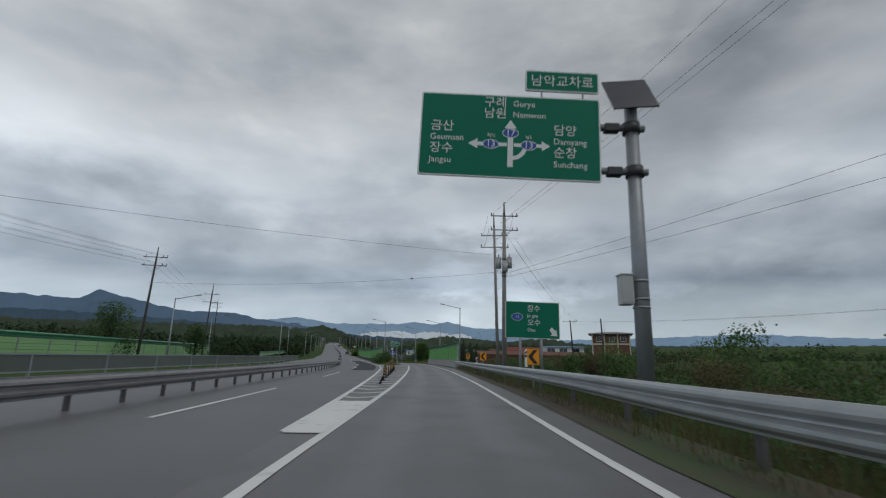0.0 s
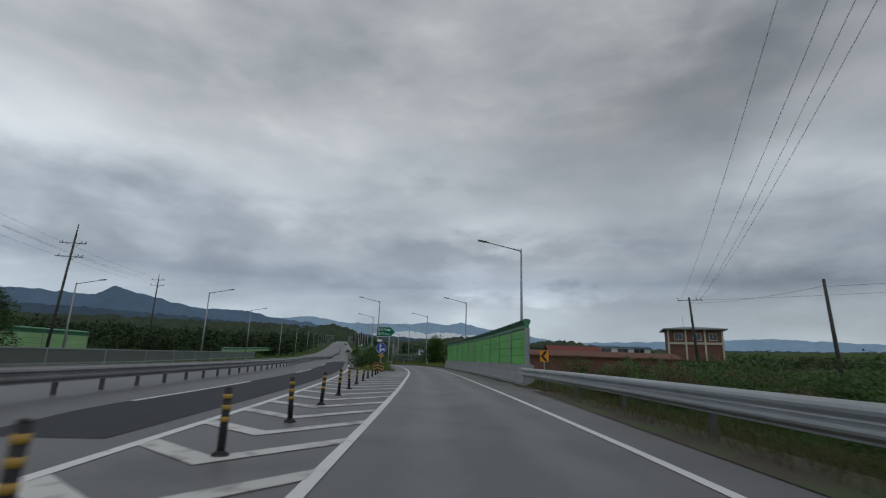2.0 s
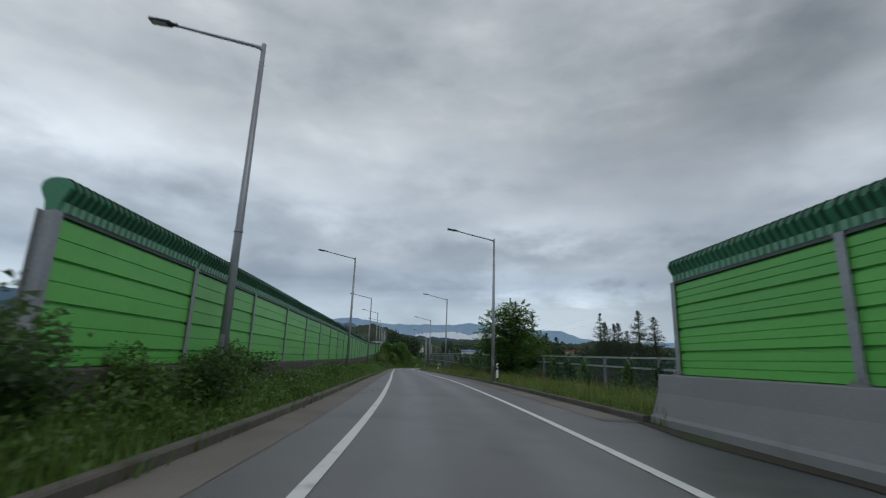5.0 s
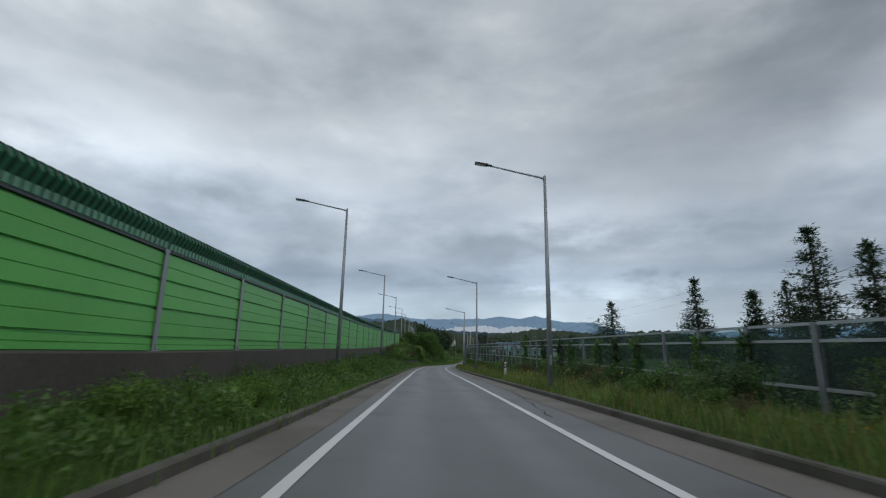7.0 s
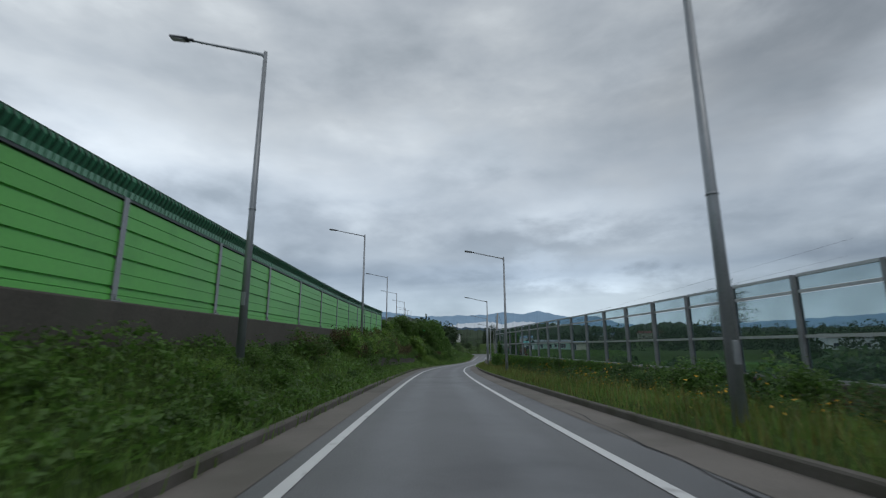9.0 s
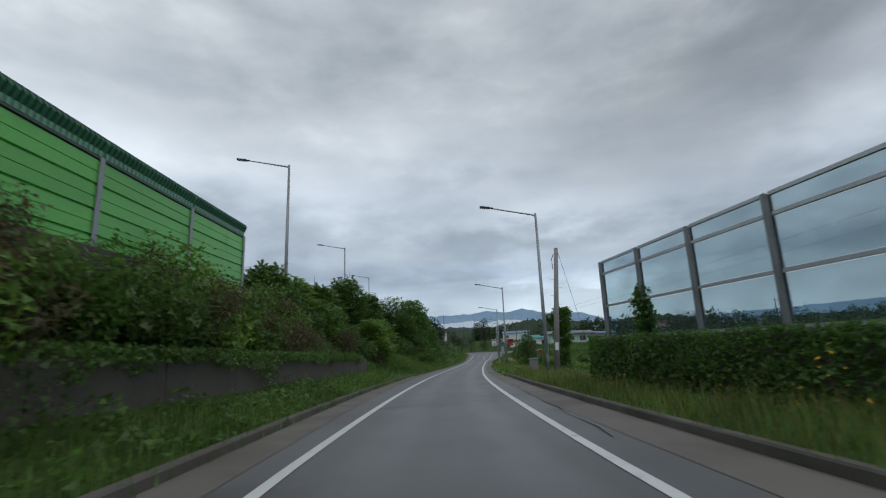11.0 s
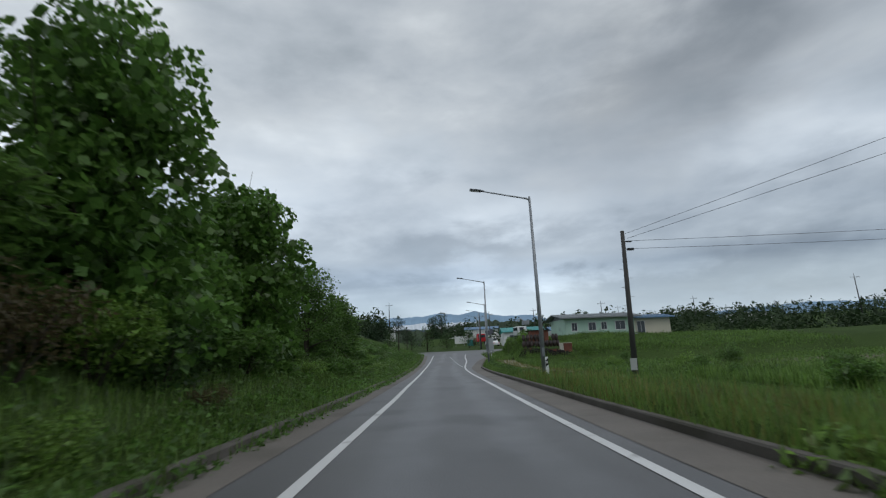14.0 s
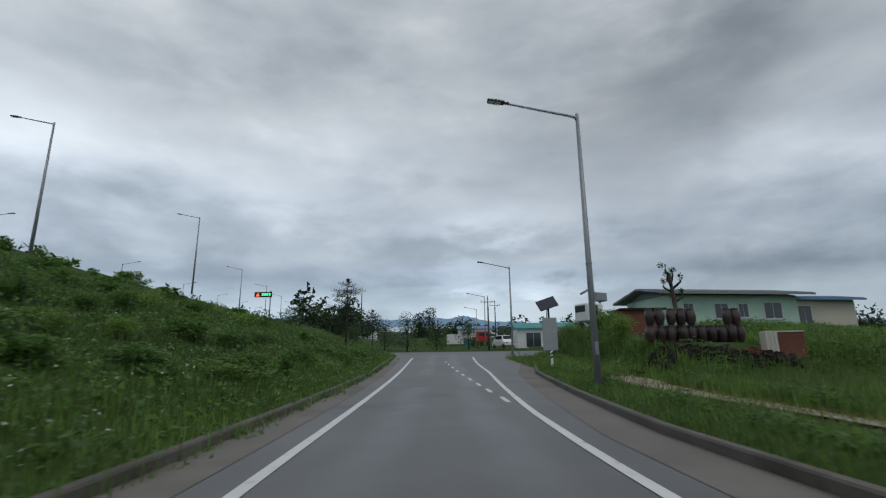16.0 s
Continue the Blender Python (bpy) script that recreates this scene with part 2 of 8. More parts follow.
M["galv_dull"] = material("weathered_galvanised_steel", (0.33, 0.35, 0.37), 0.55, 0.55, spread=0.18, scale=1.5, fine=20, bump=0.1, stain=(0.24, 0.22, 0.20), stain_scale=1.2, stain_cut=0.62)
M["rail_dark"] = material("weathered_guard_rail", (0.27, 0.27, 0.28), 0.55, 0.5, spread=0.2, scale=1.5, fine=20, bump=0.1)
# steel rail posts coloured dark to carry the shade behind the beam
M["post_dark"] = material("dirty_rail_post", (0.11, 0.11, 0.115), 0.65, 0.4, spread=0.25, scale=2, fine=20, bump=0.1)
M["pole_steel"] = material("lamp_pole_steel", (0.27, 0.29, 0.31), 0.5, 0.55, spread=0.15, scale=2, fine=25, bump=0.06)
M["lamp_dark"] = material("lamp_head_dark", (0.045, 0.05, 0.055), 0.45, 0.3, spread=0.1, bump=0.03)
M["lens"] = material("lamp_lens", (0.55, 0.56, 0.55), 0.25, spread=0.05, bump=0.0)
M["rubber"] = material("black_rubber", (0.022, 0.022, 0.024), 0.75, spread=0.25, bump=0.2)
M["yellow_band"] = material("yellow_reflective", (0.36, 0.23, 0.045), 0.5, spread=0.12, bump=0.05)
M["concrete_light"] = material("barrier_concrete", (0.265, 0.27, 0.28), 0.85, spread=0.1, scale=0.8, fine=20, bump=0.3, stain=(0.22, 0.215, 0.21), stain_scale=0.7, stain_cut=0.58, coords="World")
M["concrete_dark"] = material("stained_concrete", (0.080, 0.073, 0.062), 0.92, spread=0.3, scale=0.8, fine=16, bump=0.5, stain=(0.07, 0.07, 0.055), stain_scale=0.4, stain_cut=0.53, coords="World")
M["panel_green"] = material("noise_panel_green", (0.128, 0.475, 0.092), 0.42, spread=0.10, scale=0.5, fine=12, bump=0.06, object_vary=0.07, stain=(0.10, 0.39, 0.075), stain_scale=0.7, stain_cut=0.6)
M["panel_green_pale"] = material("noise_panel_pale_green", (0.27, 0.50, 0.22), 0.5, spread=0.1, scale=0.5, fine=12, bump=0.06, object_vary=0.06)
M["cap_green"] = material("noise_cap_green", (0.045, 0.215, 0.115), 0.4, spread=0.2, scale=1.0, fine=20, bump=0.1)
M["clear"] = clear_panel("clear_noise_panel", (0.10, 0.135, 0.13), 0.84)
M["top_rail"] = material("dark_top_rail", (0.075, 0.085, 0.09), 0.5, 0.4, spread=0.2, scale=1.5, fine=20, bump=0.05)
M["cap_rib"] = material("noise_cap_rib_dark_green", (0.012, 0.070, 0.036), 0.4, spread=0.2, scale=1.0, fine=20, bump=0.05)
M["far_leaf"] = material("far_woods_green", (0.034, 0.060, 0.024), 0.7, spread=0.4, scale=0.06, fine=1.0, bump=0.0, island_vary=0.25, spec=0.3, translucent=0.3)
M["fence_post"] = material("dull_fence_post", (0.20, 0.215, 0.225), 0.6, 0.4, spread=0.25, scale=1.5, fine=20, bump=0.1)
M["hazy"] = clear_panel("dull_clear_panel", (0.13, 0.15, 0.14), 0.32, 0.35)
M["flute"] = material("noise_cap_pale_green", (0.16, 0.36, 0.24), 0.4, spread=0.12, scale=1.0, fine=20, bump=0.05)
M["sign_green"] = material("sign_sheet_green", (0.004, 0.165, 0.10), 0.45, spread=0.06, scale=0.7, fine=30, bump=0.02, spec=0.15)
M["sign_blue"] = material("sign_sheet_blue", (0.012, 0.075, 0.34), 0.38, spread=0.06, bump=0.02)
M["sign_white"] = material("sign_sheet_white", (0.72, 0.75, 0.75), 0.4, spread=0.04, bump=0.02)
M["sign_orange"] = material("sign_sheet_orange", (0.78, 0.30, 0.01), 0.42, spread=0.06, bump=0.02)
M["sign_back"] = material("sign_back_aluminium", (0.35, 0.37, 0.38), 0.5, 0.6, spread=0.1, bump=0.05)
M["sign_black"] = material("sign_black", (0.012, 0.012, 0.013), 0.45, spread=0.1, bump=0.02)
M["red_reflector"] = material("red_reflector", (0.55, 0.03, 0.02), 0.3, spread=0.05, bump=0.0)
M["solar"] = material("solar_panel", (0.028, 0.032, 0.045), 0.2, spread=0.1, bump=0.0)
M["box_grey"] = material("control_box_grey", (0.42, 0.43, 0.43), 0.5, spread=0.08, bump=0.05)
M["pole_concrete"] = material("utility_pole_concrete", (0.24, 0.235, 0.225), 0.85, spread=0.15, scale=1.2, fine=22, bump=0.25, stain=(0.15, 0.145, 0.14), stain_scale=0.8, stain_cut=0.58)
M["pole_dark"] = material("old_utility_pole", (0.055, 0.053, 0.051), 0.88, spread=0.2, scale=1.2, fine=22, bump=0.3)
M["insulator"] = material("insulator_dark", (0.05, 0.045, 0.045), 0.35, spread=0.1, bump=0.0)
M["cable"] = material("cable_black", (0.03, 0.03, 0.032), 0.6, spread=0.05, bump=0.0)
M["transformer"] = material("transformer_grey", (0.40, 0.415, 0.42), 0.5, 0.1, spread=0.1, bump=0.05)
M["bark"] = material("bark", (0.055, 0.045, 0.035), 0.95, spread=0.35, scale=4, fine=40, bump=0.7)
LEAF = dict(rough=0.45, spread=0.42, scale=0.45, fine=25, bump=0.0, island_vary=0.42, spec=0.5, translucent=0.55)
M["leaf_mid"] = material("leaf_mid_green", (0.102, 0.192, 0.044), **LEAF)
M["leaf_dark"] = material("leaf_dark_green", (0.066, 0.126, 0.038), **LEAF)
M["leaf_fresh"] = material("leaf_fresh_green", (0.165, 0.285, 0.055), **LEAF)
M["leaf_vine"] = material("vine_leaf_green", (0.100, 0.200, 0.040), **LEAF)
M["leaf_conifer"] = material("conifer_needles", (0.040, 0.074, 0.035), **LEAF)
M["leaf_brown"] = material("dry_stems_brown", (0.115, 0.095, 0.045), **LEAF)
M["blade"] = material("grass_blade", (0.135, 0.230, 0.050), **LEAF)
M["blade_dark"] = material("grass_blade_dark", (0.075, 0.122, 0.034), **LEAF)
M["blade_dry"] = material("grass_blade_yellowing", (0.19, 0.19, 0.055), **LEAF)
M["flower_yellow"] = material("yellow_petals", (0.62, 0.34, 0.01), 0.6, spread=0.1, bump=0.0)
M["flower_white"] = material("white_petals", (0.55, 0.56, 0.48), 0.6, spread=0.1, bump=0.0)
M["paddy"] = material("rice_paddy_green", (0.060, 0.145, 0.022), 0.9, spread=0.3, scale=0.08, fine=4, bump=0.6, coords="World", spec=0.05)
M["earth"] = material("bare_field_earth", (0.15, 0.12, 0.095), 0.95, spread=0.2, scale=0.2, fine=5, bump=0.6, coords="World")
M["path_pale"] = material("pale_farm_track", (0.27, 0.24, 0.195), 0.9, spread=0.25, scale=0.6, fine=10, bump=0.4, stain=(0.12, 0.13, 0.06), stain_scale=1.1, stain_cut=0.56, coords="World")
M["hill_near"] = material("wooded_hill", (0.028, 0.046, 0.024), 0.95, spread=0.5, scale=0.05, fine=0.6, bump=0.0, coords="World")
# far hills and mountains: bluish distance haze put into their base colours
M["hill_far"] = material("hazy_hill", (0.055, 0.080, 0.090), 1.0, spread=0.25, scale=0.01, fine=0.08, bump=0.0, coords="World", spec=0.0)
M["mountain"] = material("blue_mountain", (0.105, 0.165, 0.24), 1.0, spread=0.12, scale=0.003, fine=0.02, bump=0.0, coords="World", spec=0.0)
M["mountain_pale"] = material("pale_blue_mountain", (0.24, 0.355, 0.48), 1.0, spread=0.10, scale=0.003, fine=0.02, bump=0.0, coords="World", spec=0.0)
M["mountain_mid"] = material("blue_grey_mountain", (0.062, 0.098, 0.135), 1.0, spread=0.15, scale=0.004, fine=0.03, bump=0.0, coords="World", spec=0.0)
M["mist"] = material("valley_mist", (0.60, 0.65, 0.70), 1.0, spread=0.05, scale=0.004, fine=0.02, bump=0.0, coords="World", spec=0.0)
M["wall_mint"] = material("mint_render_wall", (0.42, 0.58, 0.48), 0.85, spread=0.08, scale=0.5, fine=12, bump=0.15, stain=(0.30, 0.40, 0.34), stain_scale=0.6, stain_cut=0.6)
M["wall_cream"] = material("cream_wall", (0.50, 0.47, 0.38), 0.85, spread=0.08, scale=0.5, fine=12, bump=0.15)
M["wall_white"] = material("white_wall", (0.62, 0.63, 0.62), 0.8, spread=0.08, scale=0.5, fine=12, bump=0.1)
M["wall_brick"] = material("red_brown_wall", (0.15, 0.07, 0.052), 0.85, spread=0.2, scale=0.6, fine=14, bump=0.2)
M["roof_slate"] = material("grey_sheet_roof", (0.20, 0.22, 0.235), 0.6, spread=0.15, scale=0.6, fine=12, bump=0.15)
M["roof_teal"] = material("teal_sheet_roof", (0.03, 0.26, 0.25), 0.5, spread=0.12, scale=0.6, fine=12, bump=0.1)
M["roof_blue"] = material("blue_sheet_roof", (0.12, 0.22, 0.36), 0.5, spread=0.12, scale=0.6, fine=12, bump=0.1)
M["roof_red"] = material("red_tile_roof", (0.17, 0.036, 0.028), 0.7, spread=0.2, scale=1.5, fine=10, bump=0.3)
M["window_dark"] = material("dark_window_glass", (0.03, 0.04, 0.05), 0.1, spread=0.05, bump=0.0)
M["frame_white"] = material("white_frame", (0.6, 0.6, 0.6), 0.5, spread=0.05, bump=0.0)
M["clay"] = material("dark_brown_glazed_clay", (0.046, 0.031, 0.028), 0.35, spread=0.3, scale=2, fine=20, bump=0.08, object_vary=0.3)
M["rust"] = material("rusty_sheet", (0.16, 0.055, 0.035), 0.8, spread=0.35, scale=1.5, fine=15, bump=0.3)
M["scrap"] = material("dark_scrap", (0.030, 0.027, 0.025), 0.85, spread=0.6, scale=1.2, fine=8, bump=0.3, spec=0.1)
M["car_red"] = material("red_car_paint", (0.50, 0.02, 0.025), 0.25, spread=0.03, bump=0.0)
M["car_white"] = material("white_car_paint", (0.66, 0.67, 0.68), 0.25, spread=0.03, bump=0.0)
M["car_dark"] = material("dark_car_paint", (0.04, 0.045, 0.05), 0.25, spread=0.03, bump=0.0)
M["led_red"] = material("lit_red_led", (0.8, 0.12, 0.05), 0.5, bump=0.0)
M["led_green"] = material("lit_green_led", (0.05, 0.7, 0.25), 0.5, bump=0.0)
for key, col in (("led_red", (1, 0.16, 0.06)), ("led_green", (0.05, 0.9, 0.3))):
    pb = M[key].node_tree.nodes["Principled BSDF"]
    pb.inputs["Emission Color"].default_value = (*col, 1)
    pb.inputs["Emission Strength"].default_value = 1.2

# ---------------------------------------------------------------- lines of the plan


def curve(rows):
    """A smooth function of y through rows of (y, value...)."""
    a = np.array(rows, float)
    ys, vs = a[:, 0], a[:, 1:]
    slope = np.gradient(vs, ys, axis=0)

    def at(y):
        if y <= ys[0]:
            return vs[0] + slope[0] * (y - ys[0])
        if y >= ys[-1]:
            return vs[-1] + slope[-1] * (y - ys[-1])
        i = int(np.searchsorted(ys, y) - 1)
        h = ys[i + 1] - ys[i]
        u = (y - ys[i]) / h
        return ((2 * u**3 - 3 * u**2 + 1) * vs[i] + (u**3 - 2 * u**2 + u) * h * slope[i]
                + (3 * u**2 - 2 * u**3) * vs[i + 1] + (u**3 - u**2) * h * slope[i + 1])

    return at


def steps(rows):
    """A piecewise linear function of y."""
    a = np.array(rows, float)
    return lambda y: float(np.interp(y, a[:, 0], a[:, 1]))


# the driven line of the ramp: y, x, z of the road surface
RAMP = curve([(-60, 1.4, -0.6), (-20, 0.5, -0.21), (0, 0, 0), (20, -0.74, 0.21), (40, -1.77, 0.44), (60, -2.97, 0.67), (80, -4.68, 0.90), (100, -7.30, 1.12),
              (120, -10.91, 1.26), (140, -14.92, 1.25), (160, -19.04, 1.19), (180, -23.02, 1.06), (200, -26.64, 0.94), (220, -29.68, 0.84),
              (240, -31.89, 0.72), (260, -33.36, 0.60), (280, -34.50, 0.56), (300, -35.43, 0.60), (320, -36.28, 1.10), (340, -37.13, 2.10),
              (360, -37.98, 2.95), (380, -38.83, 3.8), (420, -40.5, 5.4), (600, -48, 11.5)])
# the trunk road's near edge line: y, x, z
TRUNK = curve([(-60, -0.9, -0.6), (-20, -1.25, -0.21), (0, -1.95, 0.0), (20, -3.35, 0.21), (40, -5.15, 0.44), (60, -7.4, 0.67), (80, -10.75, 0.92), (100, -15.0, 1.25),
               (120, -19.1, 1.55), (150, -24.6, 2.0), (170, -28.8, 2.4), (200, -35.6, 3.3), (225, -40.2, 4.2), (250, -46.0, 5.1), (277, -52.0, 6.3),
               (324, -63.0, 8.3), (354, -70.0, 9.6), (450, -92.5, 14.6), (600, -127, 22.5), (750, -160, 30.0)])
EDGE_R = steps([(-60, 3.2), (6, 3.24), (13, 3.6), (40, 4.2), (60, 4.85), (100, 4.8), (112, 4.5), (138, 4.05), (165, 3.75), (212, 3.45), (240, 3.3), (277, 3.35), (300, 3.3), (304, 3.3), (310, 3.8), (320, 4.8), (334, 7.5), (345, 16)])
EDGE_L = steps([(84, -2.3), (95, -2.6), (109, -2.6), (126, -2.55), (140, -2.4), (150, -2.4), (165, -2.3), (190, -2.6), (212, -2.95), (222, -3.05), (240, -3.2), (262, -2.9), (277, -2.85), (304, -2.95), (320, -3.0), (335, -3.3), (344, -3.8), (349, -8)])
LINE_R = steps([(-60, 2.0), (6.7, 2.18), (25.8, 2.67), (44.6, 2.89), (62.9, 2.71), (118.9, 2.55), (136.9, 2.27), (155.7, 2.24), (211, 1.87), (229.4, 1.96), (247.6, 2.12), (285, 2.11), (302.7, 1.93), (307, 2.0), (314, 2.35), (321, 2.75), (330, 2.9), (345, 3.6)])
LINE_L = steps([(-60, -1.7), (5.9, -1.56), (20, -1.25), (34.5, -1.07), (62.6, -0.99), (80, -0.85), (95, -1.0), (108.7, -1.05), (136.3, -1.31), (164.8, -1.30), (211.2, -1.74), (239.1, -1.46), (276, -1.40), (302.5, -1.74), (320, -1.75), (345, -1.75)])
WALL_L = steps([(96, -4.8), (112, -5.0), (118, -5.08), (137, -5.25), (158, -5.6), (170, -5.75), (200, -6.5), (225, -7.7)])
# middle of the farm track, right of the ramp
TRACK = steps([(286, 9.4), (292, 8.9), (299, 8.2), (306, 7.3), (314, 6.9), (326, 7.0)])
WALL_L_FOOT = steps([(96, 0.85), (115, 0.9), (140, 1.2), (168, 1.87), (200, 3.0), (225, 4.15)])


def turn_at(line, y, e=2.0):
    a, b = line(y - e), line(y + e)
    return math.atan2(-(b[0] - a[0]), 2 * e)


def on(line, y, d=0.0, dz=0.0):
    """The place d metres right of a line at y, dz above its surface."""
    c, h = line(y), turn_at(line, y)
    return Vector((c[0] + math.cos(h) * d, y + math.sin(h) * d, c[1] + dz))


def facing(line, y, d=0.0, dz=0.0, turn=0.0):
    """A pose there whose y axis runs ahead along the line."""
    return Matrix.Translation(on(line, y, d, dz)) @ Matrix.Rotation(turn_at(line, y) + radians(turn), 4, "Z")


# ---------------------------------------------------------------- mesh tools

ID = Matrix.Identity(4)


def mesh_of(name, bm, mats):
    me = bpy.data.meshes.new(name)
    bm.normal_update()
    bm.to_mesh(me)
    bm.free()
    for m in mats if isinstance(mats, (list, tuple)) else [mats]:
        me.materials.append(m)
    return me


def part(name, bm, mat, parent=None, label="", smooth=False):
    """Links a bmesh as one mesh object under a thing."""
    me = mesh_of(name, bm, mat)
    if smooth:
        me.polygons.foreach_set("use_smooth", [True] * len(me.polygons))
    ob = new(name, me)
    if parent is not None:
        ob.parent = parent
    return tagged(ob, label)


def thing(name, label, category, m=None, group="", kind=""):
    ob = new(name)
    ob.empty_display_size = 0.2
    if m is not None:
        ob.matrix_world = m
    return tagged(ob, label, category, group, kind)


def box(bm, lo, hi, m=None, bevel=0.0, mat=0):
    x0, y0, z0 = lo
    x1, y1, z1 = hi
    v = [bm.verts.new(p) for p in ((x0, y0, z0), (x1, y0, z0), (x1, y1, z0), (x0, y1, z0), (x0, y0, z1), (x1, y0, z1), (x1, y1, z1), (x0, y1, z1))]
    fs = [bm.faces.new([v[i] for i in f]) for f in ((3, 2, 1, 0), (4, 5, 6, 7), (0, 1, 5, 4), (1, 2, 6, 5), (2, 3, 7, 6), (3, 0, 4, 7))]
    for f in fs:
        f.material_index = mat
    if bevel:
        es = list({e for f in fs for e in f.edges})
        r = bmesh.ops.bevel(bm, geom=es, offset=bevel, segments=1, affect="EDGES")
        v = list({w for f in r["faces"] for w in f.verts} | {w for w in v if w.is_valid})
    if m is not None:
        bmesh.ops.transform(bm, matrix=m, verts=[w for w in v if w.is_valid])
    return bm


def rod(bm, p0, p1, r0, r1=None, seg=10, mat=0, caps=True):
    """A round bar from p0 to p1."""
    p0, p1 = Vector(p0), Vector(p1)
    r1 = r0 if r1 is None else r1
    q = (p1 - p0).to_track_quat("Z", "Y")
    rings = []
    for p, r in ((p0, r0), (p1, r1)):
        rings.append([bm.verts.new(p + q @ Vector((r * math.cos(2 * math.pi * k / seg), r * math.sin(2 * math.pi * k / seg), 0))) for k in range(seg)])
    for k in range(seg):
        f = bm.faces.new((rings[0][k], rings[0][(k + 1) % seg], rings[1][(k + 1) % seg], rings[1][k]))
        f.smooth, f.material_index = True, mat
    if caps:
        bm.faces.new(rings[0][::-1]).material_index = mat
        bm.faces.new(rings[1]).material_index = mat
    return bm


def tube(bm, pts, r, seg=6, mat=0):
    """A bent round bar through points; r may be one radius or one for each."""
    rs = r if isinstance(r, (list, tuple)) else [r] * len(pts)
    pts = [Vector(p) for p in pts]
    rings = []
    for i, p in enumerate(pts):
        way = (pts[min(i + 1, len(pts) - 1)] - pts[max(i - 1, 0)]).normalized()
        q = way.to_track_quat("Z", "Y")
        rings.append([bm.verts.new(p + q @ Vector((rs[i] * math.cos(2 * math.pi * k / seg), rs[i] * math.sin(2 * math.pi * k / seg), 0))) for k in range(seg)])
    for a, b in zip(rings, rings[1:]):
        for k in range(seg):
            f = bm.faces.new((a[k], a[(k + 1) % seg], b[(k + 1) % seg], b[k]))
            f.smooth, f.material_index = True, mat
    bm.faces.new(rings[0][::-1])
    bm.faces.new(rings[-1])
    return bm


def sweep(bm, line, profile, y0, y1, step=2.0, closed=False, shift=None, lift=None, mat=0):
    """A profile of (d, dz) carried along a line; shift(y) and lift(y) move it."""
    n = max(1, int(round((y1 - y0) / step)))
    rows = []
    for i in range(n + 1):
        y = y0 + (y1 - y0) * i / n
        s, l = (shift(y) if shift else 0), (lift(y) if lift else 0)
        rows.append([bm.verts.new(on(line, y, d + s, dz + l)) for d, dz in profile])
    m = len(profile)
    for a, b in zip(rows, rows[1:]):
        for k in range(m if closed else m - 1):
            f = bm.faces.new((a[k], a[(k + 1) % m], b[(k + 1) % m], b[k]))
            f.material_index = mat
    if closed:
        bm.faces.new(rows[0])
        bm.faces.new(rows[-1][::-1])
    return bm


def ribbon(bm, line, dl, dr, y0, y1, step=2.0, dz=0.0, mat=0, middle=None):
    """A flat strip between two offsets, each a number or a function of y. middle(y): the lane's middle, from which the wheel tracks are told."""
    n = max(1, int(round((y1 - y0) / step)))
    prev = None
    across = bm.verts.layers.float.get("across") or bm.verts.layers.float.new("across")
    for i in range(n + 1):
        y = y0 + (y1 - y0) * i / n
        l, r = (dl(y) if callable(dl) else dl), (dr(y) if callable(dr) else dr)
        a, b = bm.verts.new(on(line, y, l, dz)), bm.verts.new(on(line, y, r, dz))
        mid = middle(y) if middle else 0.0
        a[across], b[across] = l - mid, r - mid
        if prev:
            bm.faces.new((prev[0], prev[1], b, a)).material_index = mat
        prev = (a, b)
    return bm


def plate(bm, pts, m, z=0.0, thick=0.0, mat=0):
    """A flat polygon of 2D points in the x-z plane of m, facing its -y side, with thickness to the back."""
    front = [bm.verts.new(m @ Vector((x, -z, y))) for x, y in pts]
    bm.faces.new(front).material_index = mat
    if thick:
        back = [bm.verts.new(m @ Vector((x, -z + thick, y))) for x, y in pts]
        bm.faces.new(back[::-1]).material_index = mat
        for k in range(len(pts)):
            j = (k + 1) % len(pts)
            bm.faces.new((front[j], front[k], back[k], back[j])).material_index = mat
    return bm


# ---------------------------------------------------------------- ground and roads


def trunk_gap(y):
    """How far left of the ramp line the trunk road's edge line lies."""
    return (TRUNK(y)[0] - RAMP(y)[0]) * math.cos(turn_at(RAMP, y))


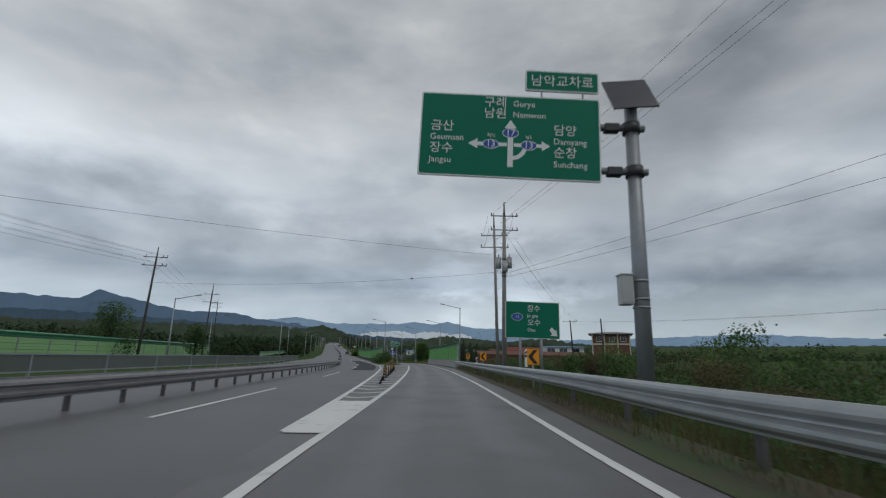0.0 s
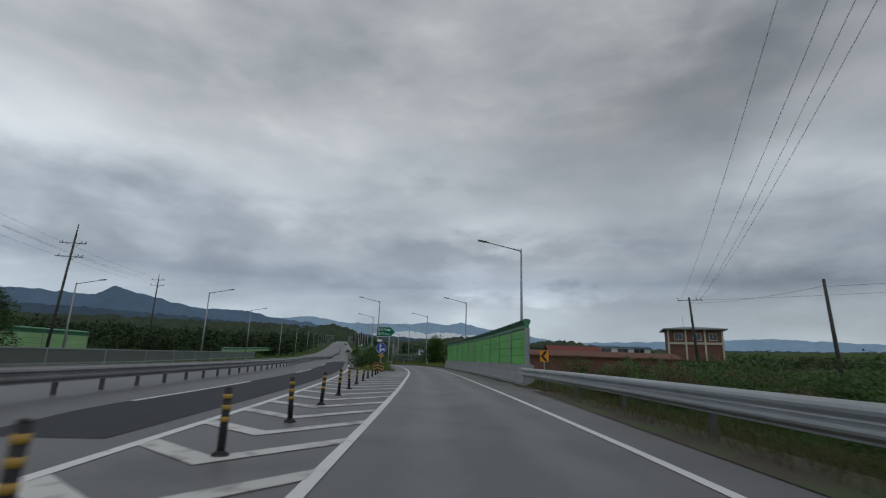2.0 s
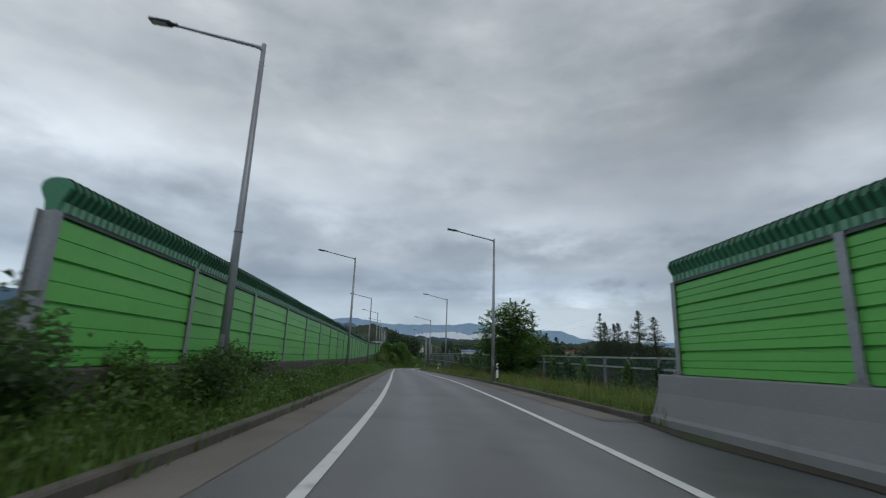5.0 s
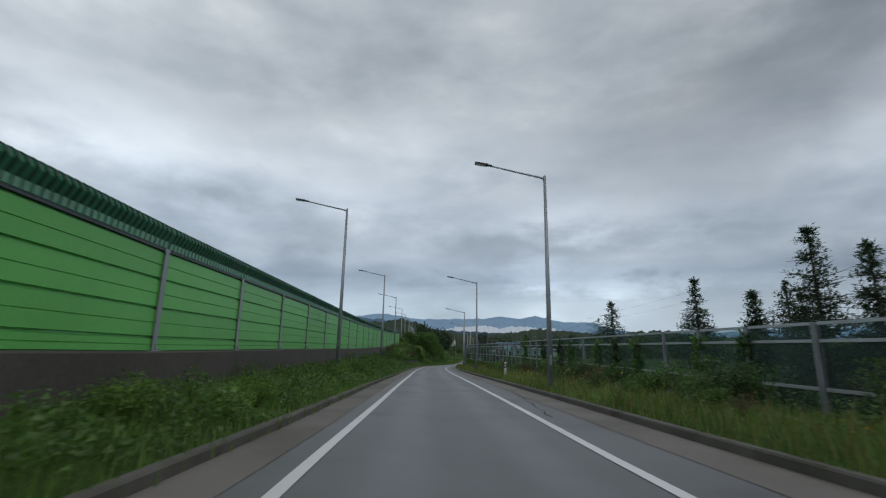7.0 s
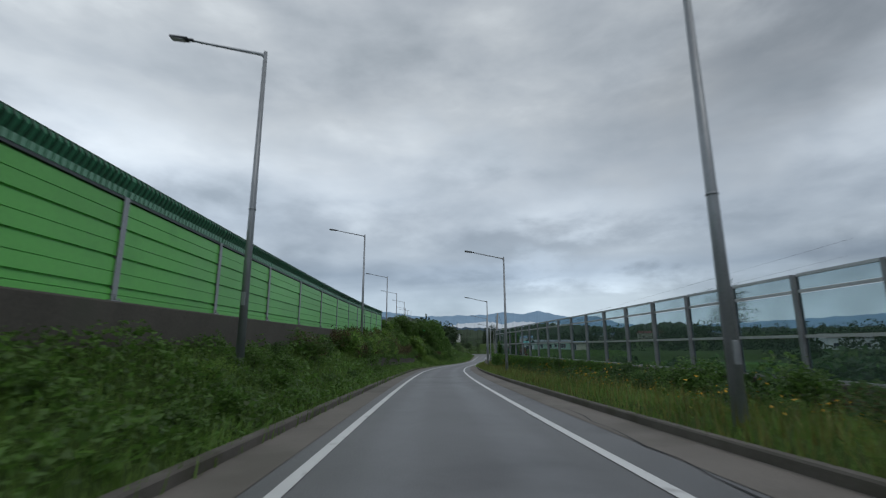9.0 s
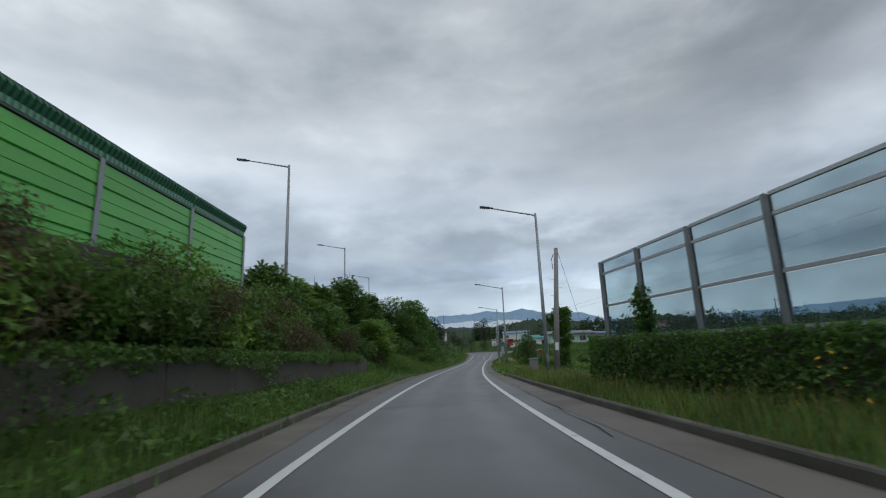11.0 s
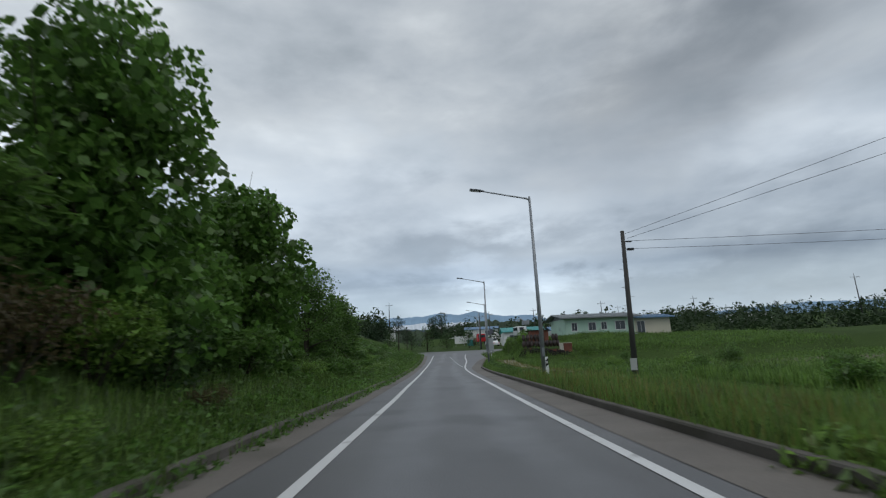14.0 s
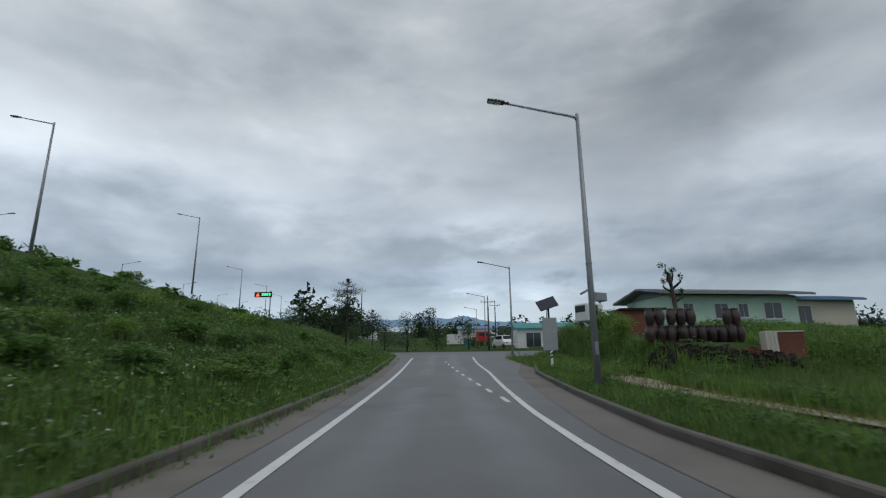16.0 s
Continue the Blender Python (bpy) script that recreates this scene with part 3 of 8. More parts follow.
def height(y, d):
    """The lie of the land, d metres right of the ramp line."""
    rz, tz, tg = RAMP(min(y, 420))[1], TRUNK(min(y, 700))[1], trunk_gap(y)
    lo = rz - 0.12
    plain = -1.0 + 0.032 * max(0, min(y, 1300) - 150) + 0.028 * max(0, min(abs(d), 1200) - 30)
    if y > 420:
        lo = max(rz, plain) - 0.12
    el, er = EDGE_L(y), EDGE_R(y)
    if y < 80:
        el = tg
    pts = []
    far = plain
    pts += [(-3000, far), (tg - 80, far), (tg - 36, tz - 0.3 if y < 110 else tz - 1.8), (tg - 16, tz - 0.16), (tg + 1.2, tz - 0.16)]
    if y > 80:
        k = min(1, (y - 80) / 25)
        if y < 228:
            wl = WALL_L(y)
            pts += [(wl - 0.3, tz - 0.14), (wl + 0.15, max(rz + 0.25, rz + (WALL_L_FOOT(y) - 0.75) * k)), (el - 0.9, rz + 0.18 * k), (el, rz - 0.02)]
            if y > 196:
                pts += [(el - 2.0, rz + 0.3), (el - 2.35, rz + 1.3 * min(1, 0.5 + (y - 196) / 20))]
        else:
            top = min(el - 2.2, tg + 2.4)
            pts += [(top, tz - 0.05), (el - 1.4, rz + 0.3), (el, rz - 0.02)]
            if y < 236:
                pts += [(el - 2.0, rz + 0.32), (el - 2.35, rz + 1.3)]
    else:
        pts += [(el + 0.01, lo)]
    pts += [(el + 0.05, lo), (er - 0.05, lo)]
    if y < 62:
        pts += [(er + 0.1, rz - 0.05), (er + 2.0, rz - 0.25), (er + 5, rz - 0.5), (er + 14, rz - 1.2), (30, min(rz - 0.8, plain) if y < 150 else plain), (60, plain), (3000, plain)]
    elif y < 104:
        pts += [(er + 0.6, rz + 0.2), (er + 2.5, rz - 0.3), (er + 14, rz - 1.0), (30, min(rz - 0.8, plain) if y < 150 else plain), (60, plain), (3000, plain)]
    else:
        b = min(1, (y - 104) / 10)
        near = rz + 0.2
        if y < 205:
            pts += [(er + 0.16, rz - 0.03), (er + 0.5, near), (er + 3, rz + 0.15), (er + 8, rz - 0.5), (30, min(rz - 0.8, plain) if y < 150 else plain), (60, plain), (3000, plain)]
        else:
            k = min(1, max(0, (y - 340) / 160))
            wide = (1 - k) * (min(rz, 1.2) + 0.1) + k * max(plain, rz - 0.6)
            pts += [(er + 0.16, rz - 0.03), (er + 0.5, near), (er + 2.2, rz + 0.10), (er + 7, rz - 0.35), (er + 26, rz - 0.5 + 0.2 * k * max(0, plain - rz)), (60, wide), (220, wide + 0.8 * (1 - k)), (700, plain), (3000, plain)]
    if 314 < y < 345:
        k = min(1, (y - 314) / 2.4) * min(1, (345 - y) / 6)
        bank = 1.35 + 0.8 * min(1, max(0, (y - 318) / 13))
        rise = max(er + 1.0, 8.4)
        pts = [(q, v + (bank * k if q > rise else 0)) for q, v in pts]
        pts += [(rise, rz + 0.15), (rise + 1.0, rz + bank * k), (rise + 12, rz + (bank + 0.1) * k)]
    a = np.array(pts)
    a = a[np.argsort(a[:, 0], kind="stable")]
    z = float(np.interp(d, a[:, 0], a[:, 1]))
    if d > er + 1.5 or (d < el - 1.0 and not (tg - 17 < d < tg + 1.5)):
        p = Vector((d * 0.21, y * 0.21, 3.3))
        z += 0.16 * noise.noise(p) + 0.05 * noise.noise(p * 4.1)
    return z


def spread(lo, hi, rows):
    return [v for a, b, n in rows for v in np.linspace(a, b, n, endpoint=False)]


def ground_sheet():
    ys = spread(0, 0, [(-400, -60, 6), (-60, 360, 170), (360, 520, 24), (520, 900, 16), (900, 2000, 8), (2000, 4700, 6)]) + [4700]
    base = spread(0, 0, [(-3500, -400, 6), (-400, -90, 12), (-90, -30, 18), (-30, -9, 24), (-9, 9, 56), (9, 30, 30), (30, 120, 20), (120, 600, 10), (600, 3500, 6)]) + [3500]
    bm = bmesh.new()
    rows = []
    for y in ys:
        c = RAMP(min(y, 600))
        h = turn_at(RAMP, min(y, 560))
        k = math.cos(h)
        rows.append([bm.verts.new((c[0] + d / k, y, height(y, d))) for d in base])
    for a, b in zip(rows, rows[1:]):
        for i in range(len(base) - 1):
            bm.faces.new((a[i], a[i + 1], b[i + 1], b[i])).smooth = True
    ob = part("ground", bm, M["grass_ground"])
    tagged(ob, "grassy ground sloping between road, fields and woods", "ground", kind="structure")


ground_sheet()


def land(y, d):
    return on(RAMP, y, d).xy.to_3d() + Vector((0, 0, height(y, d)))


def gore_left(y):
    return trunk_gap(y) if y < 84 else EDGE_L(y)


bm = bmesh.new()
ribbon(bm, RAMP, gore_left, EDGE_R, -60, 350, 2.0, middle=lambda y: (LINE_L(y) + LINE_R(y)) / 2)
ramp_road = tagged(part("road", bm, M["asphalt_ramp"]), "grey asphalt single lane slip road", "road", kind="structure")
bm = bmesh.new()
ribbon(bm, TRUNK, -14.5, 0.0, -60, 84, 2.0)
ribbon(bm, TRUNK, -14.5, 1.6, 84, 750, 4.0)
trunk_road = tagged(part("road", bm, M["asphalt"]), "dark grey asphalt dual carriageway climbing a slope", "road", kind="structure")
bm = bmesh.new()
ribbon(bm, TRUNK, lambda y: -2.25 - 0.6 * min(1, (y - 44.6) / 3.5), lambda y: -0.55, 44.6, 118, 1.5, dz=0.005)
patch = tagged(part("road_patch", bm, M["asphalt_patch"]), "darker newer asphalt patch on the dual carriageway", "road patch", kind="structure")
bm = bmesh.new()
ribbon(bm, RAMP, -60, 60, 345, 356, 3.0, dz=0.01)
tagged(part("road", bm, M["asphalt"]), "grey asphalt cross road at the junction", "road", kind="structure")

# painted lines
bm = bmesh.new()
ribbon(bm, RAMP, lambda y: LINE_R(y) - 0.075, lambda y: LINE_R(y) + 0.075, -60, 338, 1.5, dz=0.008)
tagged(part("edge_line", bm, M["paint"]), "solid white edge line on the slip road", "road marking", kind="structure")
bm = bmesh.new()
ribbon(bm, RAMP, lambda y: LINE_L(y) - 0.075, lambda y: LINE_L(y) + 0.075, -5, 338, 1.5, dz=0.008)
tagged(part("edge_line", bm, M["paint"]), "solid white edge line beside the verge", "road marking", kind="structure")
bm = bmesh.new()
ribbon(bm, TRUNK, -0.08, 0.08, 8, 700, 3.0, dz=0.010)
tagged(part("edge_line", bm, M["paint"]), "solid white edge line of the dual carriageway", "road marking", kind="structure")
for k, y in enumerate(range(-60, 420, 20)):
    bm = bmesh.new()
    ribbon(bm, TRUNK, -2.85, -2.72, y + 9.5, y + 18.5, 2.0, dz=0.010)
    tagged(part("lane_dash", bm, M["paint"]), "white broken lane line dash", "road marking", "lane dashes", "structure")
for y in (308.6, 311.2, 313.6, 316.2, 319, 322, 325, 328, 331):
    bm = bmesh.new()
    s = (y - 308) / 24
    ribbon(bm, RAMP, 1.75 - 1.0 * s, 1.87 - 1.0 * s, y, y + 1.3, 0.7, dz=0.008)
    tagged(part("lane_dash", bm, M["paint"]), "short white guide dash before the junction", "road marking", "guide dashes", "structure")

# kerbs and gutters of the slip road
for name, side, edge, y0, y1 in (("kerb", 1, EDGE_R, 104, 338), ("kerb", -1, EDGE_L, 92, 338)):
    bm = bmesh.new()
    a = 0.0 if side > 0 else -0.16
    sweep(bm, RAMP, [(a, -0.15), (a, 0.12), (a + 0.02, 0.145), (a + 0.14, 0.145), (a + 0.16, 0.12), (a + 0.16, -0.15)], y0, y1, 2.0, True, shift=edge)
    tagged(part(name, bm, M["kerb"]), "low weathered concrete kerb beside the verge", "kerb", kind="structure")
    bm = bmesh.new()
    ribbon(bm, RAMP, (lambda y: EDGE_R(y) - 0.85) if side > 0 else EDGE_L, EDGE_R if side > 0 else (lambda y: EDGE_L(y) + 0.7), y0, y1, 2.0, dz=0.006)
    tagged(part("gutter", bm, M["gutter"]), "brownish concrete gutter strip beside the kerb", "gutter", kind="structure")
bm = bmesh.new()
ribbon(bm, RAMP, lambda y: EDGE_R(y) - 0.5, lambda y: EDGE_R(y) + 0.7, -60, 58, 2.0, dz=0.012)
tagged(part("verge", bm, M["soil"]), "bare brown soil strip under the guard rail", "verge", kind="structure")
bm = bmesh.new()
ribbon(bm, RAMP, lambda y: 4.45 + 0.12 * math.sin(y * 1.1), 4.87, 59, 104, 1.0, dz=0.010)
tagged(part("verge", bm, M["soil"]), "brown dirt washed along the concrete barrier", "verge", kind="structure")
# tar-filled cracks across and along the lane
for y0, d0, d1, run in ((141, 2.6, 3.3, 9), (168, 2.55, 3.1, 12), (212, 2.4, 2.75, 14), (300, -1.0, 1.3, 0.4), (316, -1.3, 1.6, 0.5), (109, -2.0, -1.2, 4), (246, -1.9, -1.6, 10)):
    bm = bmesh.new()
    prev = None
    for i in range(15):
        u = i / 14
        y, d = y0 + run * u, d0 + (d1 - d0) * u + 0.05 * math.sin(i * 2.3 + y0)
        w = 0.012 + 0.008 * math.sin(i * 1.7)
        if run > 2:
            a, b = bm.verts.new(on(RAMP, y, d - w, 0.009)), bm.verts.new(on(RAMP, y, d + w, 0.009))
        else:
            a, b = bm.verts.new(on(RAMP, y + w + 0.02 * math.sin(i), d, 0.009)), bm.verts.new(on(RAMP, y - w + 0.02 * math.sin(i), d, 0.009))
        if prev:
            bm.faces.new((prev[0], prev[1], b, a))
        prev = (a, b)
    tagged(part("road_crack", bm, M["rubber"]), "dark crack in the asphalt", "road crack", "road cracks", "structure")
# repaired rectangle in the asphalt near the junction
bm = bmesh.new()
ribbon(bm, RAMP, -1.0, 0.9, 313.5, 320, 2.0, dz=0.004)
tagged(part("road_patch", bm, M["asphalt_mid"]), "squared asphalt repair in the slip road", "road patch", kind="structure")

# nose and hatching of the gore
bm = bmesh.new()
ribbon(bm, RAMP, trunk_gap, lambda y: LINE_L(y) - 0.05, 7.9, 13.6, 1.0, dz=0.014)
tagged(part("gore_nose", bm, M["paint"]), "solid white painted gore nose", "road marking", kind="structure")
for y in np.arange(14.45, 79, 1.93):
    bm = bmesh.new()
    l, r = trunk_gap(y) + 0.05, LINE_L(y) - 0.05
    mid = (l + r) / 2 - 0.08
    w, f = 0.46, min(1, (r - l) / 3.8)
    rows = [(l, y + 1.55 * f), (mid, y), (r, y + 2.4 * f)]
    lo = [bm.verts.new(on(RAMP, yy, d, 0.010)) for d, yy in rows]
    hi = [bm.verts.new(on(RAMP, yy + w, d, 0.010)) for d, yy in rows]
    for k in (0, 1):
        bm.faces.new((lo[k], lo[k + 1], hi[k + 1], hi[k]))
    tagged(part("hatch_stripe", bm, M["paint_worn"]), "white chevron stripe painted in the gore", "road marking", "gore stripes", "structure")

# ---------------------------------------------------------------- delineator bollards


def bollard():
    ob = thing("bollard", "black rubber lane bollard with yellow bands", "bollard", group="gore bollards")
    bm = bmesh.new()
    rod(bm, (0, 0, 0), (0, 0, 0.03), 0.11, 0.09, 14)
    rod(bm, (0, 0, 0.03), (0, 0, 0.06), 0.085, 0.05, 14)
    part("base", bm, M["rubber"], ob)
    bm = bmesh.new()
    rod(bm, (0, 0, 0.05), (0, 0, 0.73), 0.046, 0.042, 14)
    rod(bm, (0, 0, 0.73), (0, 0, 0.75), 0.042, 0.03, 14)
    part("post", bm, M["rubber"], ob)
    for z in (0.37, 0.50, 0.62):
        bm = bmesh.new()
        rod(bm, (0, 0, z), (0, 0, z + 0.055), 0.049, 0.0485, 14)
        part("band", bm, M["yellow_band"], ob, "dull yellow reflective band")
    return ob


first = bollard()
BOLLARD_Y = (22.6, 25.7, 28.8, 31.8, 34.9, 37.9, 40.9, 43.9, 46.9, 50.0, 53.0, 56.0, 59.1, 62.0, 65.0, 67.8, 70.6, 73.2)
BOLLARD_D = steps([(22.6, -1.92), (25.7, -1.98), (47, -2.35), (53, -2.59), (59, -2.87), (65, -3.0), (73.2, -3.09)])
for k, y in enumerate(BOLLARD_Y):
    m = facing(RAMP, y, BOLLARD_D(y), 0.0) @ Matrix.Rotation(radians((3, 2, -3, 1, 4, -1, 2, 0, -2)[k % 9] if k else 22), 4, "Y")
    if k == 0:
        first.matrix_world = m
        tagged(first, "black rubber lane bollard leaning over, with yellow bands")
    else:
        tagged(copy_thing(first, m), "black rubber lane bollard with yellow bands")

# ---------------------------------------------------------------- guard rails

W_BEAM = [(0.0, 0.0), (0.0, 0.035), (-0.07, 0.075), (-0.08, 0.115), (-0.005, 0.155), (-0.005, 0.195), (-0.08, 0.235), (-0.07, 0.275), (0.0, 0.315), (0.0, 0.35)]


DEEP = [(0.0, 0.0), (-0.005, 0.03), (-0.085, 0.085), (-0.095, 0.12), (-0.09, 0.165), (-0.005, 0.215), (0.0, 0.235), (-0.005, 0.255), (-0.09, 0.305), (-0.095, 0.35), (-0.085, 0.395), (-0.03, 0.435), (0.0, 0.44), (0.012, 0.43)]


def guard_rail(name_label, line, offset, y0, y1, seg, post_gap, low, face, mat, post_mat, both=False, shape=W_BEAM):
    """Corrugated beams in lapped lengths on steel posts. face: side that the beam faces (-1 left, 1 right)."""
    ob = thing("guard_rail", name_label, "guard rail")
    n = int(round((y1 - y0) / seg))
    for i in range(n):
        ya, yb = y0 + i * seg, y0 + (i + 1) * seg + 0.25
        for s in ((face, -face) if both else (face,)):
            bm = bmesh.new()
            lap = 0.004 * (i % 2)
            prof = [(s * (-d + 0.07 + lap), low + z) for d, z in shape]
            prof += [(d - s * 0.004, z) for d, z in prof[::-1]]
            sweep(bm, line, prof, ya, yb, seg / 2, True, shift=offset)
            part("beam", bm, mat, ob)
    y = y0 + 0.5
    bm = bmesh.new()
    box(bm, (-0.045 - 0.06 * face, -0.055, -0.3), (0.045 - 0.06 * face, 0.055, low + 0.30), bevel=0.01)
    post = mesh_of("post", bm, post_mat)
    while y < y1:
        p = new("post", post)
        p.parent = ob
        p.matrix_world = facing(line, y, offset(y), 0.0)
        y += post_gap
    return ob


guard_rail("galvanised corrugated steel guard rail along the verge", RAMP, lambda y: EDGE_R(y) + 0.45 - 0.3 * min(1, max(0, (y - 50) / 12)), -40, 62.5, 4.1, 4.1, 0.41, -1, M["galv"], M["post_dark"], shape=DEEP)
MEDIAN = steps([(-60, -4.7), (40, -4.9), (71, -5.45), (100, -5.7)])
guard_rail("weathered corrugated steel guard rail along the median", TRUNK, MEDIAN, -40, 424, 8.0, 2.0, 0.31, 1, M["rail_dark"], M["post_dark"], shape=[(d, z * 1.17) for d, z in W_BEAM])

# ---------------------------------------------------------------- noise walls

CAP = [(0.085, 0.0), (0.10, 0.13), (0.15, 0.22), (0.19, 0.31), (0.17, 0.39), (0.09, 0.44), (0.0, 0.455), (-0.09, 0.44), (-0.17, 0.39), (-0.19, 0.31), (-0.15, 0.22), (-0.10, 0.13), (-0.085, 0.0)]


def noise_wall(label, line, offset, foot, posts, rows, ribs, panel, cap_side, group):
    """Steel posts at the places along the line, stacked ribbed panels and a curved louvred cap. foot(y): the height of the panels' foot; rows: the panels' heights; ribs: creases in each."""
    ob = thing("noise_wall", label, "noise wall", group=group)
    tall = sum(rows)
    for y in posts:
        bm = bmesh.new()
        for a, b in (((-0.075, -0.115), (0.075, -0.10)), ((-0.075, 0.10), (0.075, 0.115)), ((-0.012, -0.10), (0.012, 0.10))):
            box(bm, (a[1], a[0], 0), (b[1], b[0], tall + 0.05))
        box(bm, (-0.17, -0.15, 0), (0.17, 0.15, 0.025))
        for sx in (-1, 1):
            for sy in (-1, 1):
                rod(bm, (sx * 0.14, sy * 0.11, 0.02), (sx * 0.14, sy * 0.11, 0.07), 0.018, seg=6)
            plate(bm, [(sx * 0.115, 0.02), (sx * 0.165, 0.02), (sx * 0.115, 0.16)], ID, 0.006, 0.012)
        p = part("post", bm, M["galv_dull"], ob)
        p.matrix_world = facing(line, y, offset(y), foot(y))
    for y0, y1 in zip(posts, posts[1:]):
        ya, yb, gap = y0 + 0.03, y1 - 0.03, y1 - y0
        z0 = 0.0
        for h in rows:
            bm = bmesh.new()
            prof = [(0.03, z0 + 0.003), (0.03, z0 + 0.012), (0.075, z0 + 0.02)]
            for k in range(1, ribs + 1):
                zc = z0 + 0.02 + (h - 0.06) * k / (ribs + 1)
                prof += [(0.075, zc - 0.011), (0.058, zc - 0.004), (0.058, zc + 0.004), (0.075, zc + 0.011)]
            prof += [(0.075, z0 + h - 0.042), (0.03, z0 + h - 0.034), (0.03, z0 + h - 0.003)]
            sweep(bm, line, prof + [(-d, z) for d, z in prof[::-1]], ya, yb, gap, True, shift=offset, lift=foot)
            part("panel", bm, panel, ob)
            z0 += h
        bm = bmesh.new()
        sweep(bm, line, [(0.095, tall), (0.095, tall + 0.05), (-0.095, tall + 0.05), (-0.095, tall)], ya - 0.03, yb + 0.03, gap, True, shift=offset, lift=foot)
        part("top_rail", bm, M["top_rail"], ob)
        bm = bmesh.new()
        sweep(bm, line, [(cap_side * d, tall + 0.05 + z) for d, z in CAP], ya - 0.03, yb + 0.03, gap, True, shift=offset, lift=foot)
        cap = part("curved_cap", bm, M["cap_green"], ob, "dark green curved louvred cap")
        n = int(gap / 0.155)
        if len(rows) < 4:
            continue
        bm = bmesh.new()
        for k in range(n):
            y = ya + (yb - ya) * (k + 0.5) / n
            sweep(bm, line, [(d * 1.13, tall + 0.05 + z * 1.05) for d, z in CAP[1:-1]], y - 0.028, y + 0.028, 1, True, shift=offset, lift=foot)
        tagged(part("cap_rib", bm, M["cap_rib"], cap, "darker green hoops round the cap"), kind="stuff")
        bm = bmesh.new()
        for k in range(n):
            y = ya + (yb - ya) * (k + 0.5) / n
            for sd in (-1, 1):
                sweep(bm, line, [(sd * 0.088, tall + 0.052), (sd * 0.108, tall + 0.055), (sd * 0.122, tall + 0.18), (sd * 0.10, tall + 0.18)], y - 0.052, y + 0.052, 1, True, shift=offset, lift=foot)
        tagged(part("fluted_band", bm, M["flute"], cap, "pale green fluted band"), kind="stuff")
    return ob


# the long wall's posts stand about four metres apart
bay = np.interp(np.arange(31), (0, 3, 5, 6, 7, 8, 10, 14, 15, 16, 17, 19, 28, 30), (99.7, 112.05, 119.95, 123.9, 127.8, 131.85, 139.9, 156.2, 160.2, 164.4, 168.4, 176.8, 214.6, 222.6))
noise_wall("bright green ribbed noise wall on a concrete footing", RAMP, WALL_L, lambda y: WALL_L_FOOT(y), [float(v) for v in bay], (0.27, 0.55, 0.55, 0.55), 1, M["panel_green"], 1, "noise walls")
noise_wall("green ribbed noise wall on a white concrete barrier", RAMP, lambda y: 5.28, lambda y: 1.0, [63.3 + 4.0 * k for k in range(11)], (0.46, 0.46, 0.46, 0.46), 2, M["panel_green"], -1, "noise walls")
noise_wall("pale green noise wall beyond the far carriageway", TRUNK, lambda y: -30.0, lambda y: 0.75, [20.0 + 4.0 * k for k in range(21)], (0.5, 0.5, 0.5), 1, M["panel_green_pale"], 1, "noise walls")
noise_wall("low pale green noise wall farther up the far carriageway", TRUNK, lambda y: -30.0, lambda y: 0.55, [156.0 + 4.0 * k for k in range(24)], (0.36, 0.36), 1, M["panel_green_pale"], 1, "noise walls")

# footing of the long wall
bm = bmesh.new()
sweep(bm, RAMP, [(-0.28, -1.6), (-0.28, 0.0), (0.22, 0.0), (0.24, -0.03), (0.24, -1.6)], 97.6, 223.4, 3.0, True, shift=WALL_L, lift=WALL_L_FOOT)
tagged(part("wall_footing", bm, M["concrete_dark"]), "dark stained concrete footing under the noise wall", "footing", kind="structure")
# concrete barrier under the short wall: sloped toe, upright face, blunt end
bm = bmesh.new()
sweep(bm, RAMP, [(4.86, -0.1), (4.86, 0.14), (4.93, 0.20), (5.06, 0.62), (5.10, 0.98), (5.12, 1.0), (5.48, 1.0), (5.5, -0.1)], 62.7, 104.0, 2.0, True)
barrier = tagged(part("concrete_barrier", bm, M["concrete_light"]), "pale grey concrete barrier with sloped toe", "barrier", kind="structure")
bm = bmesh.new()
sweep(bm, RAMP, [(5.005, 0.42), (5.055, 0.62), (5.075, 0.88), (5.095, 0.88), (5.08, 0.62), (5.03, 0.42)], 62.2, 64.6, 1.0, True)
for y in (63.4, 63.7, 64.0):
    for z in (0.55, 0.75):
        rod(bm, on(RAMP, y, 5.03, z), on(RAMP, y, 5.10, z), 0.022, seg=8)
tagged(part("barrier_end", bm, M["galv_dull"]), "grey bolted steel shoe joining guard rail and barrier", "barrier end", kind="structure")
# low clear barrier of the far carriageway
far = thing("clear_barrier", "low clear noise barrier with steel posts", "barrier")
for i in range(24):
    y = -24 + i * 6
    bm = bmesh.new()
    box(bm, (-0.05, -0.05, 0), (0.05, 0.05, 1.2))
    part("post", bm, M["galv_dull"], far).matrix_world = facing(TRUNK, y, -15.2, -0.16)
    bm = bmesh.new()
    sweep(bm, TRUNK, [(-15.22, 0.25), (-15.22, 0.98), (-15.18, 0.98), (-15.18, 0.25)], y + 0.06, y + 5.94, 6, True)
    ob = part("pane", bm, M["hazy"], far)
    ob.visible_shadow = False
    bm = bmesh.new()
    for z in (0.18, 0.98):
        sweep(bm, TRUNK, [(-15.25, z), (-15.25, z + 0.07), (-15.15, z + 0.07), (-15.15, z)], y + 0.05, y + 5.95, 6, True)
    part("rail", bm, M["galv_dull"], far)

